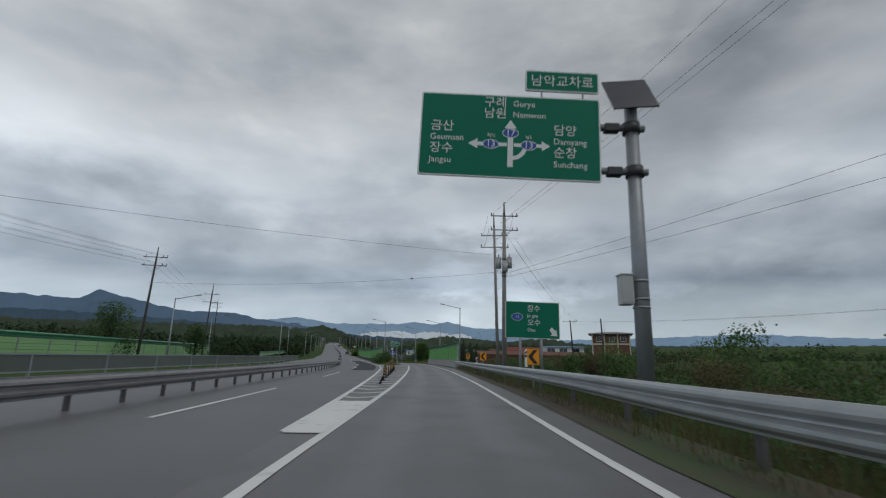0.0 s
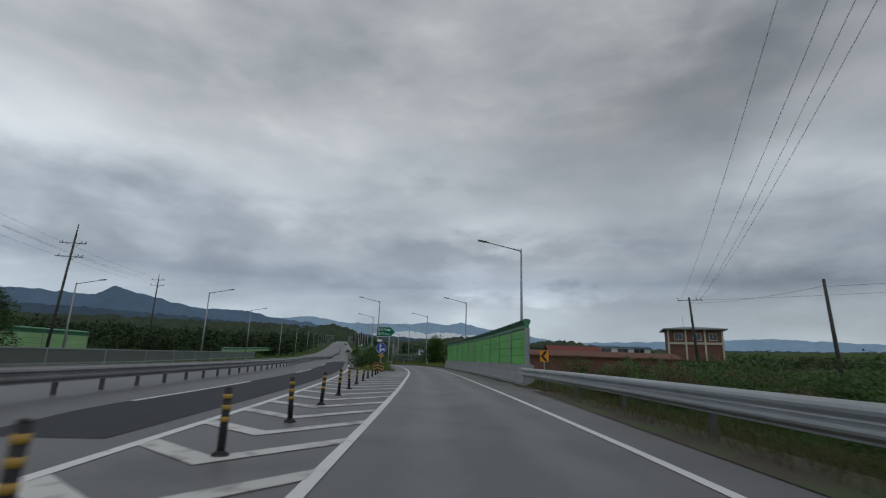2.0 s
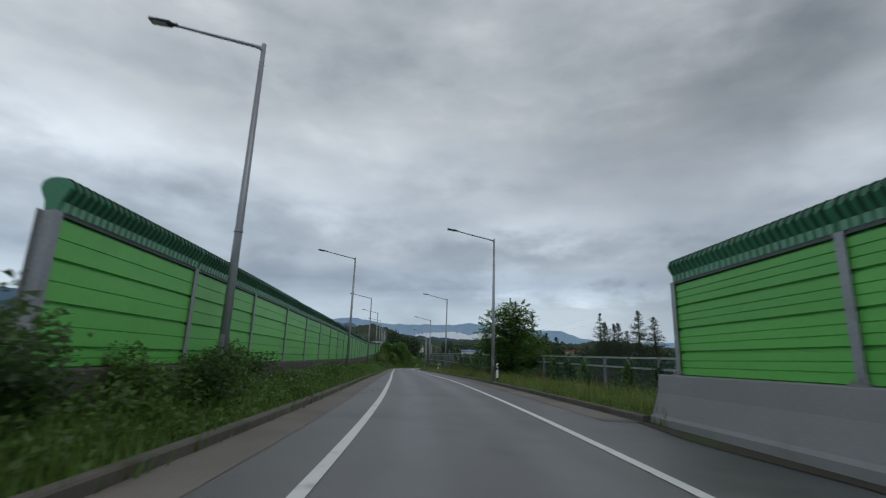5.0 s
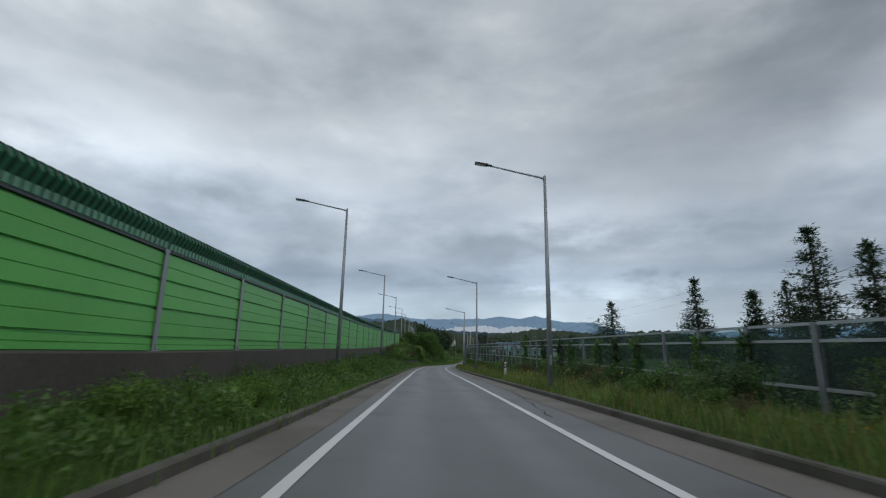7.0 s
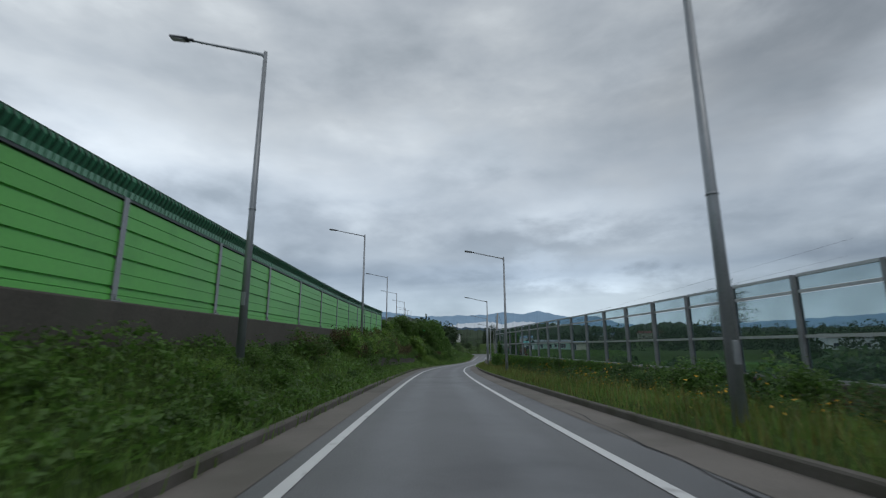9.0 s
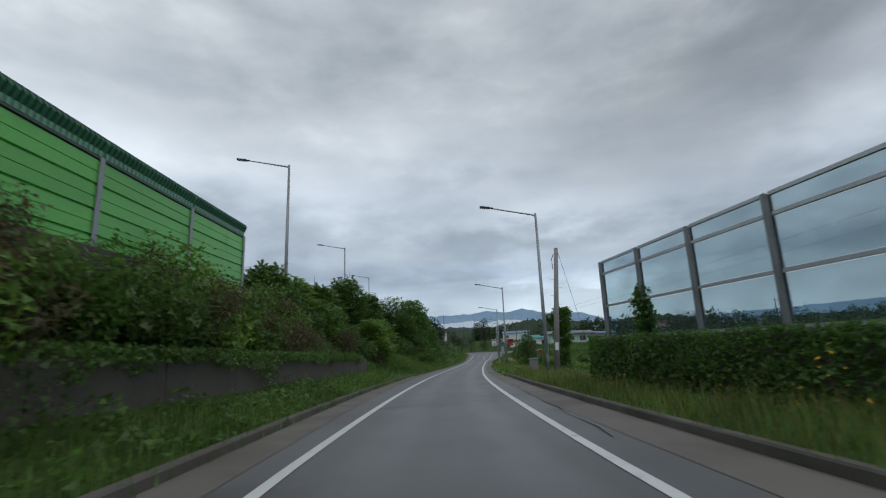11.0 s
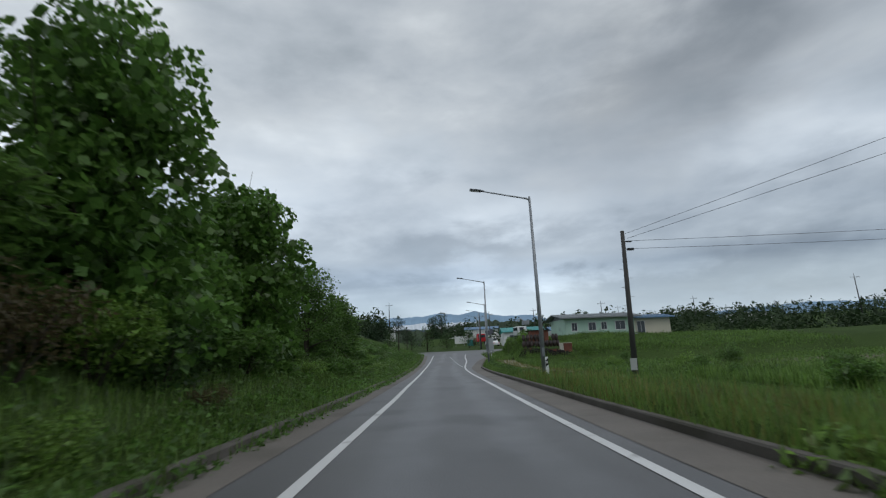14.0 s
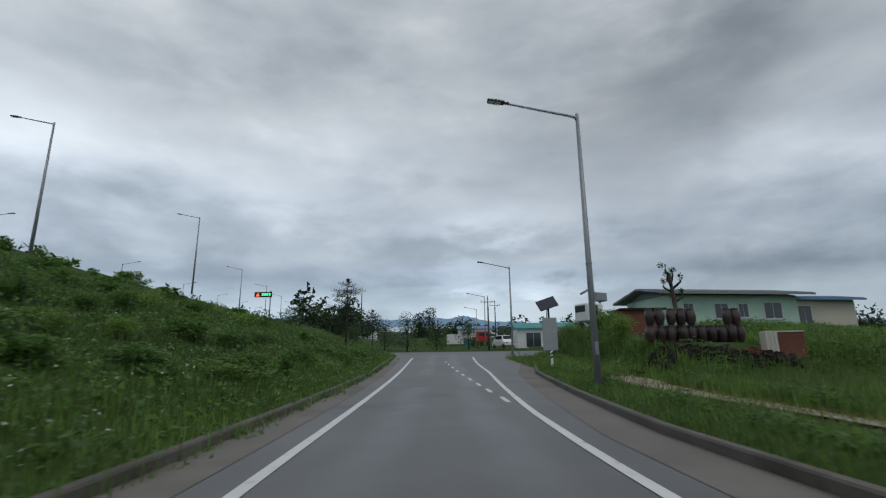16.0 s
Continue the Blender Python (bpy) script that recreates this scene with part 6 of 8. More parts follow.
gr = np.random.default_rng(23)
grass("ragged green grass on the verge", 64000, 104, 232, lambda y: EDGE_R(y) + 0.06, lambda y: EDGE_R(y) + 3.6, 0.27, M["blade"], gr, 1.3)
grass("yellowing grass on the verge", 22000, 104, 284, lambda y: EDGE_R(y) + 0.12, lambda y: EDGE_R(y) + 3.2, 0.42, M["blade_dry"], gr, 1.2)
grass("ragged green grass beside the field", 56000, 232, 284, lambda y: EDGE_R(y) + 0.12, lambda y: EDGE_R(y) + 8, 0.32, M["blade"], gr, 1.5)
grass("short green grass beside the farm track", 30000, 284, 345, lambda y: EDGE_R(y) + 0.06, lambda y: EDGE_R(y) + 2.2, 0.19, M["blade"], gr, 1.2)
grass("green grass at the foot of the bank", 90000, 92, 345, lambda y: EDGE_L(y) + (0.05 if y < 225 else 0.18), lambda y: EDGE_L(y) - 2.8, 0.30, M["blade"], gr, 0.9)
grass("ragged grass on the gore island", 9000, 80, 99, lambda y: gore_left(y) - 0.3 if y > 84 else LINE_L(y) - 1.2, lambda y: trunk_gap(y) + 0.6, 0.35, M["blade"], gr)
grass("tall reed grass at the foot of the bank", 5000, 244, 254.5, lambda y: EDGE_L(y) + 0.1, lambda y: EDGE_L(y) - 2.6, 0.8, M["blade"], gr, 0.8, 0.012)
grass("long grass on the bank", 30000, 236, 345, lambda y: EDGE_L(y) - 0.9, lambda y: EDGE_L(y) - 12, 0.42, M["blade_dark"], gr, 1.1)
# the darker blade colour stands in for shade under the rail
grass("grass under the guard rail", 24000, -12, 63, lambda y: EDGE_R(y) + 0.25, lambda y: EDGE_R(y) + 4.5, 0.32, M["blade_dark"], gr, 0.8)
weeds("broad-leaved weeds on the bank", 30000, 97, 180, lambda y: EDGE_L(y) - 0.3, lambda y: WALL_L(y) + 0.3, 0.62, 0.13, M["leaf_mid"], gr)
weeds("climbing vine leaves on the bank", 54000, 150, 345, lambda y: EDGE_L(y) - 0.2, lambda y: max(EDGE_L(y) - 9, WALL_L(y) + 0.3 if y < 223 else -99), 0.55, 0.15, M["leaf_vine"], gr, 0.85)
weeds("leafy weeds over the slope", 30000, 284, 346, lambda y: EDGE_L(y) + 0.3, lambda y: EDGE_L(y) - 17, 0.42, 0.17, M["leaf_mid"], gr, 0.8)
weeds("leafy weeds at the kerb", 12000, 240, 290, lambda y: EDGE_L(y) + 0.3, lambda y: EDGE_L(y) - 1.6, 0.3, 0.13, M["leaf_vine"], gr, 0.85)
weeds("weeds growing over the farm track", 2600, 286, 326, lambda y: TRACK(y) - 1.5, lambda y: TRACK(y) + 1.5, 0.16, 0.11, M["leaf_mid"], gr, 0.6)
weeds("leafy weeds below the scrap heap", 15000, 302, 315.6, lambda y: TRACK(y) + 0.9, lambda y: 18, 0.55, 0.13, M["leaf_mid"], gr, 0.8)
grass("tall grass below the scrap heap", 14000, 304, 315.4, lambda y: TRACK(y) + 0.8, lambda y: 17, 0.55, M["blade"], gr, 1.0)
grass("tall grass on the mound before the yard", 12000, 315, 336, lambda y: 5.6, lambda y: 9.4, 0.45, M["blade"], gr, 1.0)
weeds("leafy weeds on the mound before the yard", 9000, 315, 336, lambda y: 5.8, lambda y: 11.5, 0.5, 0.14, M["leaf_mid"], gr, 0.8)
grass("dry grass growing over the farm track", 9000, 286, 326, lambda y: TRACK(y) - 1.3, lambda y: TRACK(y) + 1.3, 0.24, M["blade_dry"], gr, 1.0)
weeds("dark weeds on the verge", 26000, 104, 232, lambda y: EDGE_R(y) + 0.9, lambda y: EDGE_R(y) + 5.5, 0.55, 0.11, M["leaf_mid"], gr)
weeds("pale squash vine leaves creeping over the kerb", 15000, 234, 266, lambda y: EDGE_R(y) - 0.12, lambda y: EDGE_R(y) + 3.2, 0.34, 0.19, M["leaf_fresh"], gr, 0.95)
weeds("low weeds beside the field", 26000, 228, 345, lambda y: EDGE_R(y) + 0.8, lambda y: EDGE_R(y) + (9 if y < 284 else 1.2), 0.34, 0.12, M["leaf_mid"], gr)
# dark leaf colour used here for the shade below the beam
weeds("low weeds under the guard rail", 15000, -12, 62, lambda y: EDGE_R(y) + 0.5, lambda y: EDGE_R(y) + 4, 0.4, 0.10, M["leaf_dark"], gr, power=0.7)
grass("withered grass under the guard rail", 34000, -12, 62, lambda y: EDGE_R(y) - 0.05, lambda y: EDGE_R(y) + 2.6, 0.26, M["leaf_brown"], gr, 0.9)
weeds("yellow coneflowers in the verge", 1700, 150, 226, lambda y: EDGE_R(y) + 1.6, lambda y: EDGE_R(y) + 3.4, 0.95, 0.075, M["flower_yellow"], gr, 0.9, name="flowers")
weeds("small yellow flowers in the grass", 1300, 108, 260, lambda y: EDGE_R(y) + 0.3, lambda y: EDGE_R(y) + 3.4, 0.55, 0.045, M["flower_yellow"], gr, 0.9, name="flowers")
weeds("small white flowers on the bank", 2200, 290, 335, lambda y: EDGE_L(y) - 0.6, lambda y: EDGE_L(y) - 6, 0.7, 0.05, M["flower_white"], gr, 0.9, name="flowers")
weeds("white flower heads by the kerb", 160, 104, 112, lambda y: EDGE_L(y) - 0.7, lambda y: EDGE_L(y) - 1.6, 0.9, 0.05, M["flower_white"], gr, 0.9, name="flowers")

# ---------------------------------------------------------------- fields


def field(name, label, mat, y0, y1, d0, d1, lift):
    """A sheet laid on the land between two offsets, each a number or a function of y."""
    bm = bmesh.new()
    rows = []
    for y in np.linspace(y0, y1, max(2, int((y1 - y0) / 1.5))):
        a, b = (d0(y) if callable(d0) else d0), (d1(y) if callable(d1) else d1)
        rows.append([bm.verts.new(Vector(lay([y], [d])[0]) + Vector((0, 0, lift))) for d in np.linspace(a, b, 14)])
    for a, b in zip(rows, rows[1:]):
        for k in range(13):
            bm.faces.new((a[k], a[k + 1], b[k + 1], b[k]))
    tagged(part(name, bm, mat), label, "field", kind="structure")


field("rice_field", "bright green rice field beside the road", M["paddy"], 228, 292, 12, 58, 0.10)
field("bare_field", "bare brown field before the farmhouse", M["earth"], 294, 305, 18, 40, 0.10)
field("farm_track", "pale brown dirt farm track beside the verge", M["path_pale"], 286, 326, lambda y: TRACK(y) - 0.95 - 0.1 * math.sin(y * 1.7), lambda y: TRACK(y) + 0.95 + 0.12 * math.sin(y * 1.1), 0.06)
weeds("rough meadow weeds round the farm", 26000, 284, 344, lambda y: TRACK(y) + 1.2 if y < 314 else 15.5, lambda y: 44, 0.5, 0.3, M["leaf_mid"], gr, power=1.5)
grass("rough meadow grass round the farm", 64000, 284, 344, lambda y: TRACK(y) + 1.0 if y < 314 else 15.0, lambda y: 44, 0.42, M["blade"], gr, 1.5, 0.03)
grass("dense rice in the field", 70000, 229, 291, lambda y: 12, lambda y: 45, 0.55, M["blade"], gr, 1.4, 0.03)

# ---------------------------------------------------------------- clear noise fence with ivy

FENCE = curve([(y, FENCE_X(y), z - 0.32) for y, z in ((98, 0.25), (112, 0.5), (124, 0.75), (140, 1.1), (160, 1.53), (173, 1.82), (181, 1.98), (200, 2.33), (210, 2.52), (221.6, 2.74), (230, 2.9))])
FENCE_TALL = steps([(100, 2.52), (222, 2.52)])
fence = thing("clear_noise_fence", "clear noise fence with steel posts, partly hung with vines", "noise fence")
fy = [221.6 - 2.38 * k for k in range(50)]
for k, y in enumerate(fy):
    h = FENCE_TALL(y)
    bm = bmesh.new()
    for a, b in (((-0.07, -0.06), (-0.058, 0.06)), ((0.058, -0.06), (0.07, 0.06)), ((-0.058, -0.01), (0.058, 0.01))):
        box(bm, (a[0], a[1], 0), (b[0], b[1], h))
    part("post", bm, M["fence_post"], fence).matrix_world = facing(FENCE, y)
for ya, yb in zip(fy[1:], fy):
    h0 = FENCE_TALL(yb)
    for z in (0.015, 0.41, 0.83, 0.985):
        bm = bmesh.new()
        sweep(bm, FENCE, [(-0.035, 0), (-0.035, 0.07), (0.035, 0.07), (0.035, 0)], ya + 0.1, yb - 0.1, 4, True, lift=lambda y, z=z: z * FENCE_TALL(y) - 0.02)
        part("rail", bm, M["galv"], fence)
    for z0, z1 in ((0.04, 0.395), (0.435, 0.815), (0.855, 0.98)):
        bm = bmesh.new()
        n = [bm.verts.new(on(FENCE, y, d, z * FENCE_TALL(y))) for d in (-0.006, 0.006) for y, z in ((ya + 0.1, z0), (yb - 0.1, z0), (yb - 0.1, z1), (ya + 0.1, z1))]
        for f in ((0, 1, 2, 3), (7, 6, 5, 4), (0, 4, 5, 1), (1, 5, 6, 2), (2, 6, 7, 3), (3, 7, 4, 0)):
            bm.faces.new([n[i] for i in f])
        part("pane", bm, M["clear"], fence).visible_shadow = False
bm = bmesh.new()
sweep(bm, FENCE, [(-0.22, -2.8), (-0.22, 0.0), (0.22, 0.0), (0.22, -2.8)], 98, 222.2, 4.0, True)
tagged(part("fence_footing", bm, M["concrete_dark"]), "dark concrete footing under the clear fence", "footing", kind="structure")
ir = np.random.default_rng(9)
# ivy over the footing
n = 56000
y = ir.uniform(186, 222.5, n)
h = ir.uniform(-2.3, 0.12, n)
p = np.array([on(FENCE, float(a), 0.0) for a in np.linspace(190, 222.3, 64)])
g0 = np.linspace(190, 222.3, 64)
c = np.stack([np.interp(y, g0, p[:, k]) for k in range(3)], -1)
c[:, 0] += -0.26 - 0.16 * np.abs(np.sin(y * 1.3) * np.sin(h * 2 + y)) - 0.13 * ir.uniform(0, 1, n)
c[:, 2] += h
ivy = new("ivy", raw_mesh("ivy", leaf_tris(c, 0.095, ir, up=0.3, shape=0.95, droop=0.6), 3, M["leaf_vine"]))
tagged(ivy, "thick ivy hanging over the fence footing", "ivy", kind="stuff")
n = 9000
y = ir.uniform(104, 190, n)
p = np.array([on(FENCE, float(a), 0.0) for a in np.linspace(104, 190, 90)])
g0 = np.linspace(104, 190, 90)
c = np.stack([np.interp(y, g0, p[:, k]) for k in range(3)], -1)
c[:, 0] += -0.28 - 0.3 * ir.uniform(0, 1, n)
c[:, 2] += ir.uniform(-1.2, 0.2, n)
ivy = new("ivy", raw_mesh("ivy", leaf_quads(c, 0.17, ir, up=0.3, shape=0.85, droop=0.5), 4, M["leaf_dark"]))
tagged(ivy, "dark creepers along the fence footing", "ivy", kind="stuff")
# growth trailing over the retaining wall
n = 15000
y = ir.uniform(196, 233, n)
g0 = np.linspace(196, 233, 40)
p = np.array([on(RAMP, float(a), EDGE_L(float(a)) - 2.0, 1.36 + min(0.0, (a - 206) * 0.05)) for a in g0])
c = np.stack([np.interp(y, g0, p[:, k]) for k in range(3)], -1)
reach = 0.25 + 0.75 * np.clip(np.sin(y * 0.9) + np.sin(y * 2.3 + 1) * 0.6, 0, 1.4) * np.clip((226 - y) / 16, 0.15, 1)
c[:, 2] += 0.22 - ir.uniform(0, 1, n) ** 1.3 * reach
c[:, 0] += ir.uniform(-0.25, 0.22, n)
trail = new("ivy", raw_mesh("ivy", leaf_tris(c, 0.11, ir, up=0.3, shape=0.6, droop=0.6), 3, M["leaf_mid"]))
tagged(trail, "tangled growth trailing over the retaining wall", "ivy", kind="stuff")
# vines climbing single posts
for k, y in enumerate(fy):
    if k == 1 or k == 19 or (k > 21 and k % 7 not in (2, 5)):
        t = FENCE_TALL(y) * (0.45 if k == 1 else 1.1 if k == 19 else 0.84)
        blobs = [(0.06 * math.sin(j * 2 + k), 0.06 * math.cos(j), 0.1 + j * t / 7, 0.20 + 0.12 * ((j + k) % 3 == 0), 0.24, 0.26) for j in range(8)]
        v = thing("climbing_vine", "leafy vine climbing a fence post", "vine", facing(FENCE, y), "climbing vines")
        o = new("vine_leaves", raw_mesh("vine_leaves", leaf_quads(crown_points(blobs, 900, ir), 0.13, ir, shape=0.8), 4, M["leaf_vine"] if k % 2 else M["leaf_dark"]))
        o.parent = v
        bm = bmesh.new()
        tube(bm, [(0.1, 0, -0.6), (0.12, 0.03, t * 0.5), (0.08, -0.02, t)], 0.012, 4)
        part("stem", bm, M["bark"], v)

# ---------------------------------------------------------------- utility poles and wires


def insulator(bm, p, way, n=3):
    p, way = Vector(p), Vector(way).normalized()
    for k in range(n):
        rod(bm, p + way * 0.09 * k, p + way * (0.09 * k + 0.05), 0.055, 0.03, 8)
    rod(bm, p, p + way * 0.09 * n, 0.015, seg=6)


def utility_pole(label, tall, m, arms, mat="pole_concrete", r=0.17, cans=False, steps_on=True, turn=0.0, spike=True):
    """A tapered pole with cross arms at heights, insulators and climbing steps."""
    ob = thing("utility_pole", label, "utility pole", m, "utility poles")
    bm = bmesh.new()
    rod(bm, (0, 0, -0.5), (0, 0, tall - (1.3 if spike else 0)), r, r * 0.62, 14)
    if spike:
        rod(bm, (0, 0, tall - 1.3), (0, 0, tall), r * 0.5, r * 0.28, 8)
    part("pole", bm, M[mat], ob)
    if steps_on:
        bm = bmesh.new()
        z, s = 2.2, 1
        while z < tall - 1.6:
            rod(bm, (s * r * 0.6, 0, z), (s * (r + 0.13), 0, z), 0.011, seg=5)
            z, s = z + 0.45, -s
        part("step_bolts", bm, M["galv_dull"], ob)
    for z, w in arms:
        q = Matrix.Rotation(radians(turn), 4, "Z")
        bm = bmesh.new()
        box(bm, (-w / 2, -0.04, z - 0.045), (w / 2, 0.04, z + 0.045), q, bevel=0.008)
        rod(bm, q @ Vector((0, -0.05, z - 0.5)), q @ Vector((w * 0.28, -0.05, z - 0.03)), 0.02, seg=6)
        arm = part("cross_arm", bm, M["galv_dull"], ob)
        for x in (-0.48, 0.3, 0.48):
            bm = bmesh.new()
            insulator(bm, q @ Vector((x * w, 0, z + 0.02)), (0, 0, 1))
            insulator(bm, q @ Vector((x * w, -0.05, z)), q @ Vector((0, -1, -0.25)), 4)
            part("insulator", bm, M["insulator"], arm)
    if cans:
        for a, zz in ((160, 9.15), (20, 9.2), (270, 8.75)):
            x, yy = 0.46 * math.cos(radians(a)), 0.46 * math.sin(radians(a))
            bm = bmesh.new()
            rod(bm, (x, yy, zz - 0.45), (x, yy, zz + 0.38), 0.225, 0.225, 18)
            rod(bm, (x, yy, zz + 0.38), (x, yy, zz + 0.45), 0.24, 0.19, 18)
            for s in range(3):
                rod(bm, (x, yy, zz - 0.30 + s * 0.28), (x, yy, zz - 0.28 + s * 0.28), 0.232, 0.232, 18)
            can = part("transformer", bm, M["transformer"], ob, "grey cylindrical transformer")
            bm = bmesh.new()
            insulator(bm, (x, yy, zz + 0.44), (0, 0, 1), 3)
            part("bushing", bm, M["insulator"], can)
        bm = bmesh.new()
        for z in (8.0, 8.25, 9.0, 9.4):
            rod(bm, (0, 0, z), (0, 0, z + 0.06), 0.19, 0.19, 12)
        for k in range(7):
            a = k * 0.9
            tube(bm, [(0.15 * math.cos(a), 0.15 * math.sin(a), 8.3), (0.5 * math.cos(a), 0.5 * math.sin(a), 8.0 + 0.1 * k), (0.62 * math.cos(a + 0.3), 0.62 * math.sin(a + 0.3), 8.6 + 0.1 * k), (0.4 * math.cos(a + 0.5), 0.4 * math.sin(a + 0.5), 9.7)], 0.011, 4)
        part("jumper_wires", bm, M["cable"], ob)
    return ob


utility_pole("tall concrete utility pole with two cross arms", 14.6, Matrix.Translation((4.84, 42.8, 0.2)) @ Matrix.Rotation(radians(-1.2), 4, "Y"), [(12.5, 2.4), (11.4, 2.5)], r=0.16)
utility_pole("tall concrete utility pole carrying three transformers", 14.3, Matrix.Translation((4.80, 38.4, 0.1)) @ Matrix.Rotation(radians(0.6), 4, "Y"), [(13.1, 2.2), (11.9, 2.2)], r=0.21, cans=True)
utility_pole("slim utility pole with two cross arms", 12.7, Matrix.Translation((-31.0, 50.3, 0.1)) @ Matrix.Rotation(radians(2.2), 4, "Y"), [(11.6, 2.4), (10.7, 2.5)], "pole_dark", 0.15)
utility_pole("slim utility pole beyond the far carriageway", 14.0, Matrix.Translation((-41.2, 84.7, 0.4)) @ Matrix.Rotation(radians(2.5), 4, "Y"), [(12.0, 2.6), (10.6, 2.6)], "pole_dark", 0.15)
utility_pole("distant utility pole with two cross arms", 14.0, Matrix.Translation((-62.0, 133.0, 3.6)), [(12.8, 2.6), (11.7, 2.6)], "pole_dark", 0.16)
utility_pole("leaning wooden utility pole with one cross arm", 7.0, Matrix.Translation((24.4, 92.0, 2.7)) @ Matrix.Rotation(radians(-3), 4, "Y"), [(6.7, 2.6)], "pole_dark", 0.16, spike=False)
utility_pole("dark utility pole in the thicket", 7.6, Matrix.Translation((23.2, 70.7, 0.4)) @ Matrix.Rotation(radians(-2), 4, "Y"), [], "pole_dark", 0.15, spike=False)
field_pole = utility_pole("weathered concrete utility pole by the field", 7.1, Matrix.Translation((-25.45, 231.9, 0.6)) @ Matrix.Rotation(radians(4.5), 4, "Y"), [], r=0.17, spike=False)
old = utility_pole("dark old utility pole by the field", 7.3, Matrix.Translation((-25.55, 284.63, 0.25)) @ Matrix.Rotation(radians(1.9), 4, "Y"), [], "pole_dark", 0.15, spike=False)
bm = bmesh.new()
tube(bm, [(-0.14, 0.0, 6.75), (-0.26, -0.05, 6.45), (-0.21, -0.06, 6.2), (-0.18, -0.05, 5.9)], 0.018, 6)
part("cable", bm, M["cable"], field_pole)
bm = bmesh.new()
box(bm, (-0.09, -0.185, 1.55), (0.09, -0.165, 1.95))
part("plate", bm, M["sign_white"], field_pole, "small pale number plate")
bm = bmesh.new()
box(bm, (0.1, -0.03, 6.72), (0.42, 0.03, 6.78))
box(bm, (0.15, -0.06, 6.30), (0.5, 0.06, 6.42), bevel=0.02)
part("bracket", bm, M["lamp_dark"], old)
bm = bmesh.new()
box(bm, (-0.24, -0.22, 0.5), (0.05, -0.12, 1.05), bevel=0.01)
part("meter_box", bm, M["box_grey"], old, "pale grey meter box")
for x, y, z, tall in ((-27.0, 395, 5.0, 8.5), (-30.5, 365, 3.2, 7.5), (-10, 430, 8.0, 9.0), (22, 440, 8.5, 9.0), (40, 420, 8.5, 9), (5, 400, 7, 8.5), (60, 380, 8.0, 9.0), (34, 330, 5.5, 7.5), (-57, 410, 11, 8)):
    utility_pole("distant utility pole with a cross arm", tall, Matrix.Translation((x, y, z)), [(tall - 0.9, 2.0)], "pole_dark", 0.15, steps_on=False)


def wire(a, b, sag, n=14):
    a, b = Vector(a), Vector(b)
    return [a.lerp(b, k / n) - Vector((0, 0, sag * 4 * (k / n) * (1 - k / n))) for k in range(n + 1)]


def wires(label, runs, r=0.009):
    for a, b, sag in runs:
        bm = bmesh.new()
        tube(bm, wire(a, b, sag), r, 4)
        tagged(part("overhead_wire", bm, M["cable"]), label, "wire", "overhead wires")


wires("black overhead wire strung between utility poles",
      [((x, 38.4, z), (x + 13, -22, z + 0.6), 0.5) for x, z in ((3.8, 13.2), (5.4, 13.25), (5.8, 13.2))]
      + [((x, 42.7, z), (4.8 + (x - 4.84) * 0.9, 38.4, z + 0.6), 0.12) for x, z in ((3.5, 12.6), (5.8, 12.6), (3.6, 11.5))]
      + [((4.8, 42.8, 9.3), (-31.0, 50.3, 9.0), 0.6), ((4.2, 42.8, 10.9), (-29.4, 21.6, 9.6), 0.3)]
      + [((4.8, 38.4, 8.3), (22, 8, 10.0), 0.25), ((4.8, 38.4, 8.0), (24, 8, 9.5), 0.3)]
      + [((-31 + x, 50.3, z), (-44 + x, -30, z + 0.5), 1.0) for x, z in ((-1.1, 11.9), (0.6, 11.9), (1.1, 11.9), (-1.1, 11.0), (0.6, 11.0), (1.1, 11.0))]
      + [((-31 + x, 50.3, z), (-62 + x, 133, z + 4.6), 1.0) for x, z in ((-1.1, 11.9), (1.1, 11.9), (-1.1, 11.0), (1.1, 11.0))]
      + [((5.6 + x, 42.8, z), (24.4 + x, 92.0, 9.6), 0.8) for x, z in ((-1.2, 12.5), (0.2, 12.6), (0.9, 12.5), (0.9, 11.4))]
      + [((24.4, 92, 9.4), (60, 40, 8.5), 0.8), ((24.4, 92, 9.1), (23.2, 70.7, 7.6), 0.3), ((23.2, 70.7, 7.5), (48, 30, 7), 0.6)]
      + [((-25.25, 284.4, 7.35), (21.5, 238.4, 17.2), 0.3), ((-25.2, 284.4, 7.1), (21.2, 239.6, 15.1), 0.3)]
      + [((-24.87, 231.9, 7.7), (-22.6, 236.5, 0.4), 0.0)]
      + [((-25.2, 284.5, 7.0), (40, 290, 9.5), 0.6), ((-25.2, 284.5, 6.6), (40, 290, 8.6), 0.6)])
marker = thing("wire_marker", "small dark marker ball on the overhead wire", "wire marker", Matrix.Translation((-2.95, 44.4, 8.85)))
bm = bmesh.new()
bmesh.ops.create_icosphere(bm, subdivisions=2, radius=0.09)
part("ball", bm, M["cable"], marker)

# ---------------------------------------------------------------- roadside boxes

cabn = thing("concrete_pedestal", "weathered grey concrete utility pedestal in the verge", "utility box", Matrix.Translation((-26.55, 232.68, 0.85)) @ Matrix.Diagonal((0.9, 0.9, 0.9, 1)))
bm = bmesh.new()
box(bm, (-0.26, -0.2, 0), (0.26, 0.2, 0.95), bevel=0.02)
part("body", bm, M["pole_concrete"], cabn)
bm = bmesh.new()
box(bm, (-0.31, -0.25, 0.95), (0.31, 0.25, 1.03), bevel=0.02)
part("lid", bm, M["concrete_light"], cabn)
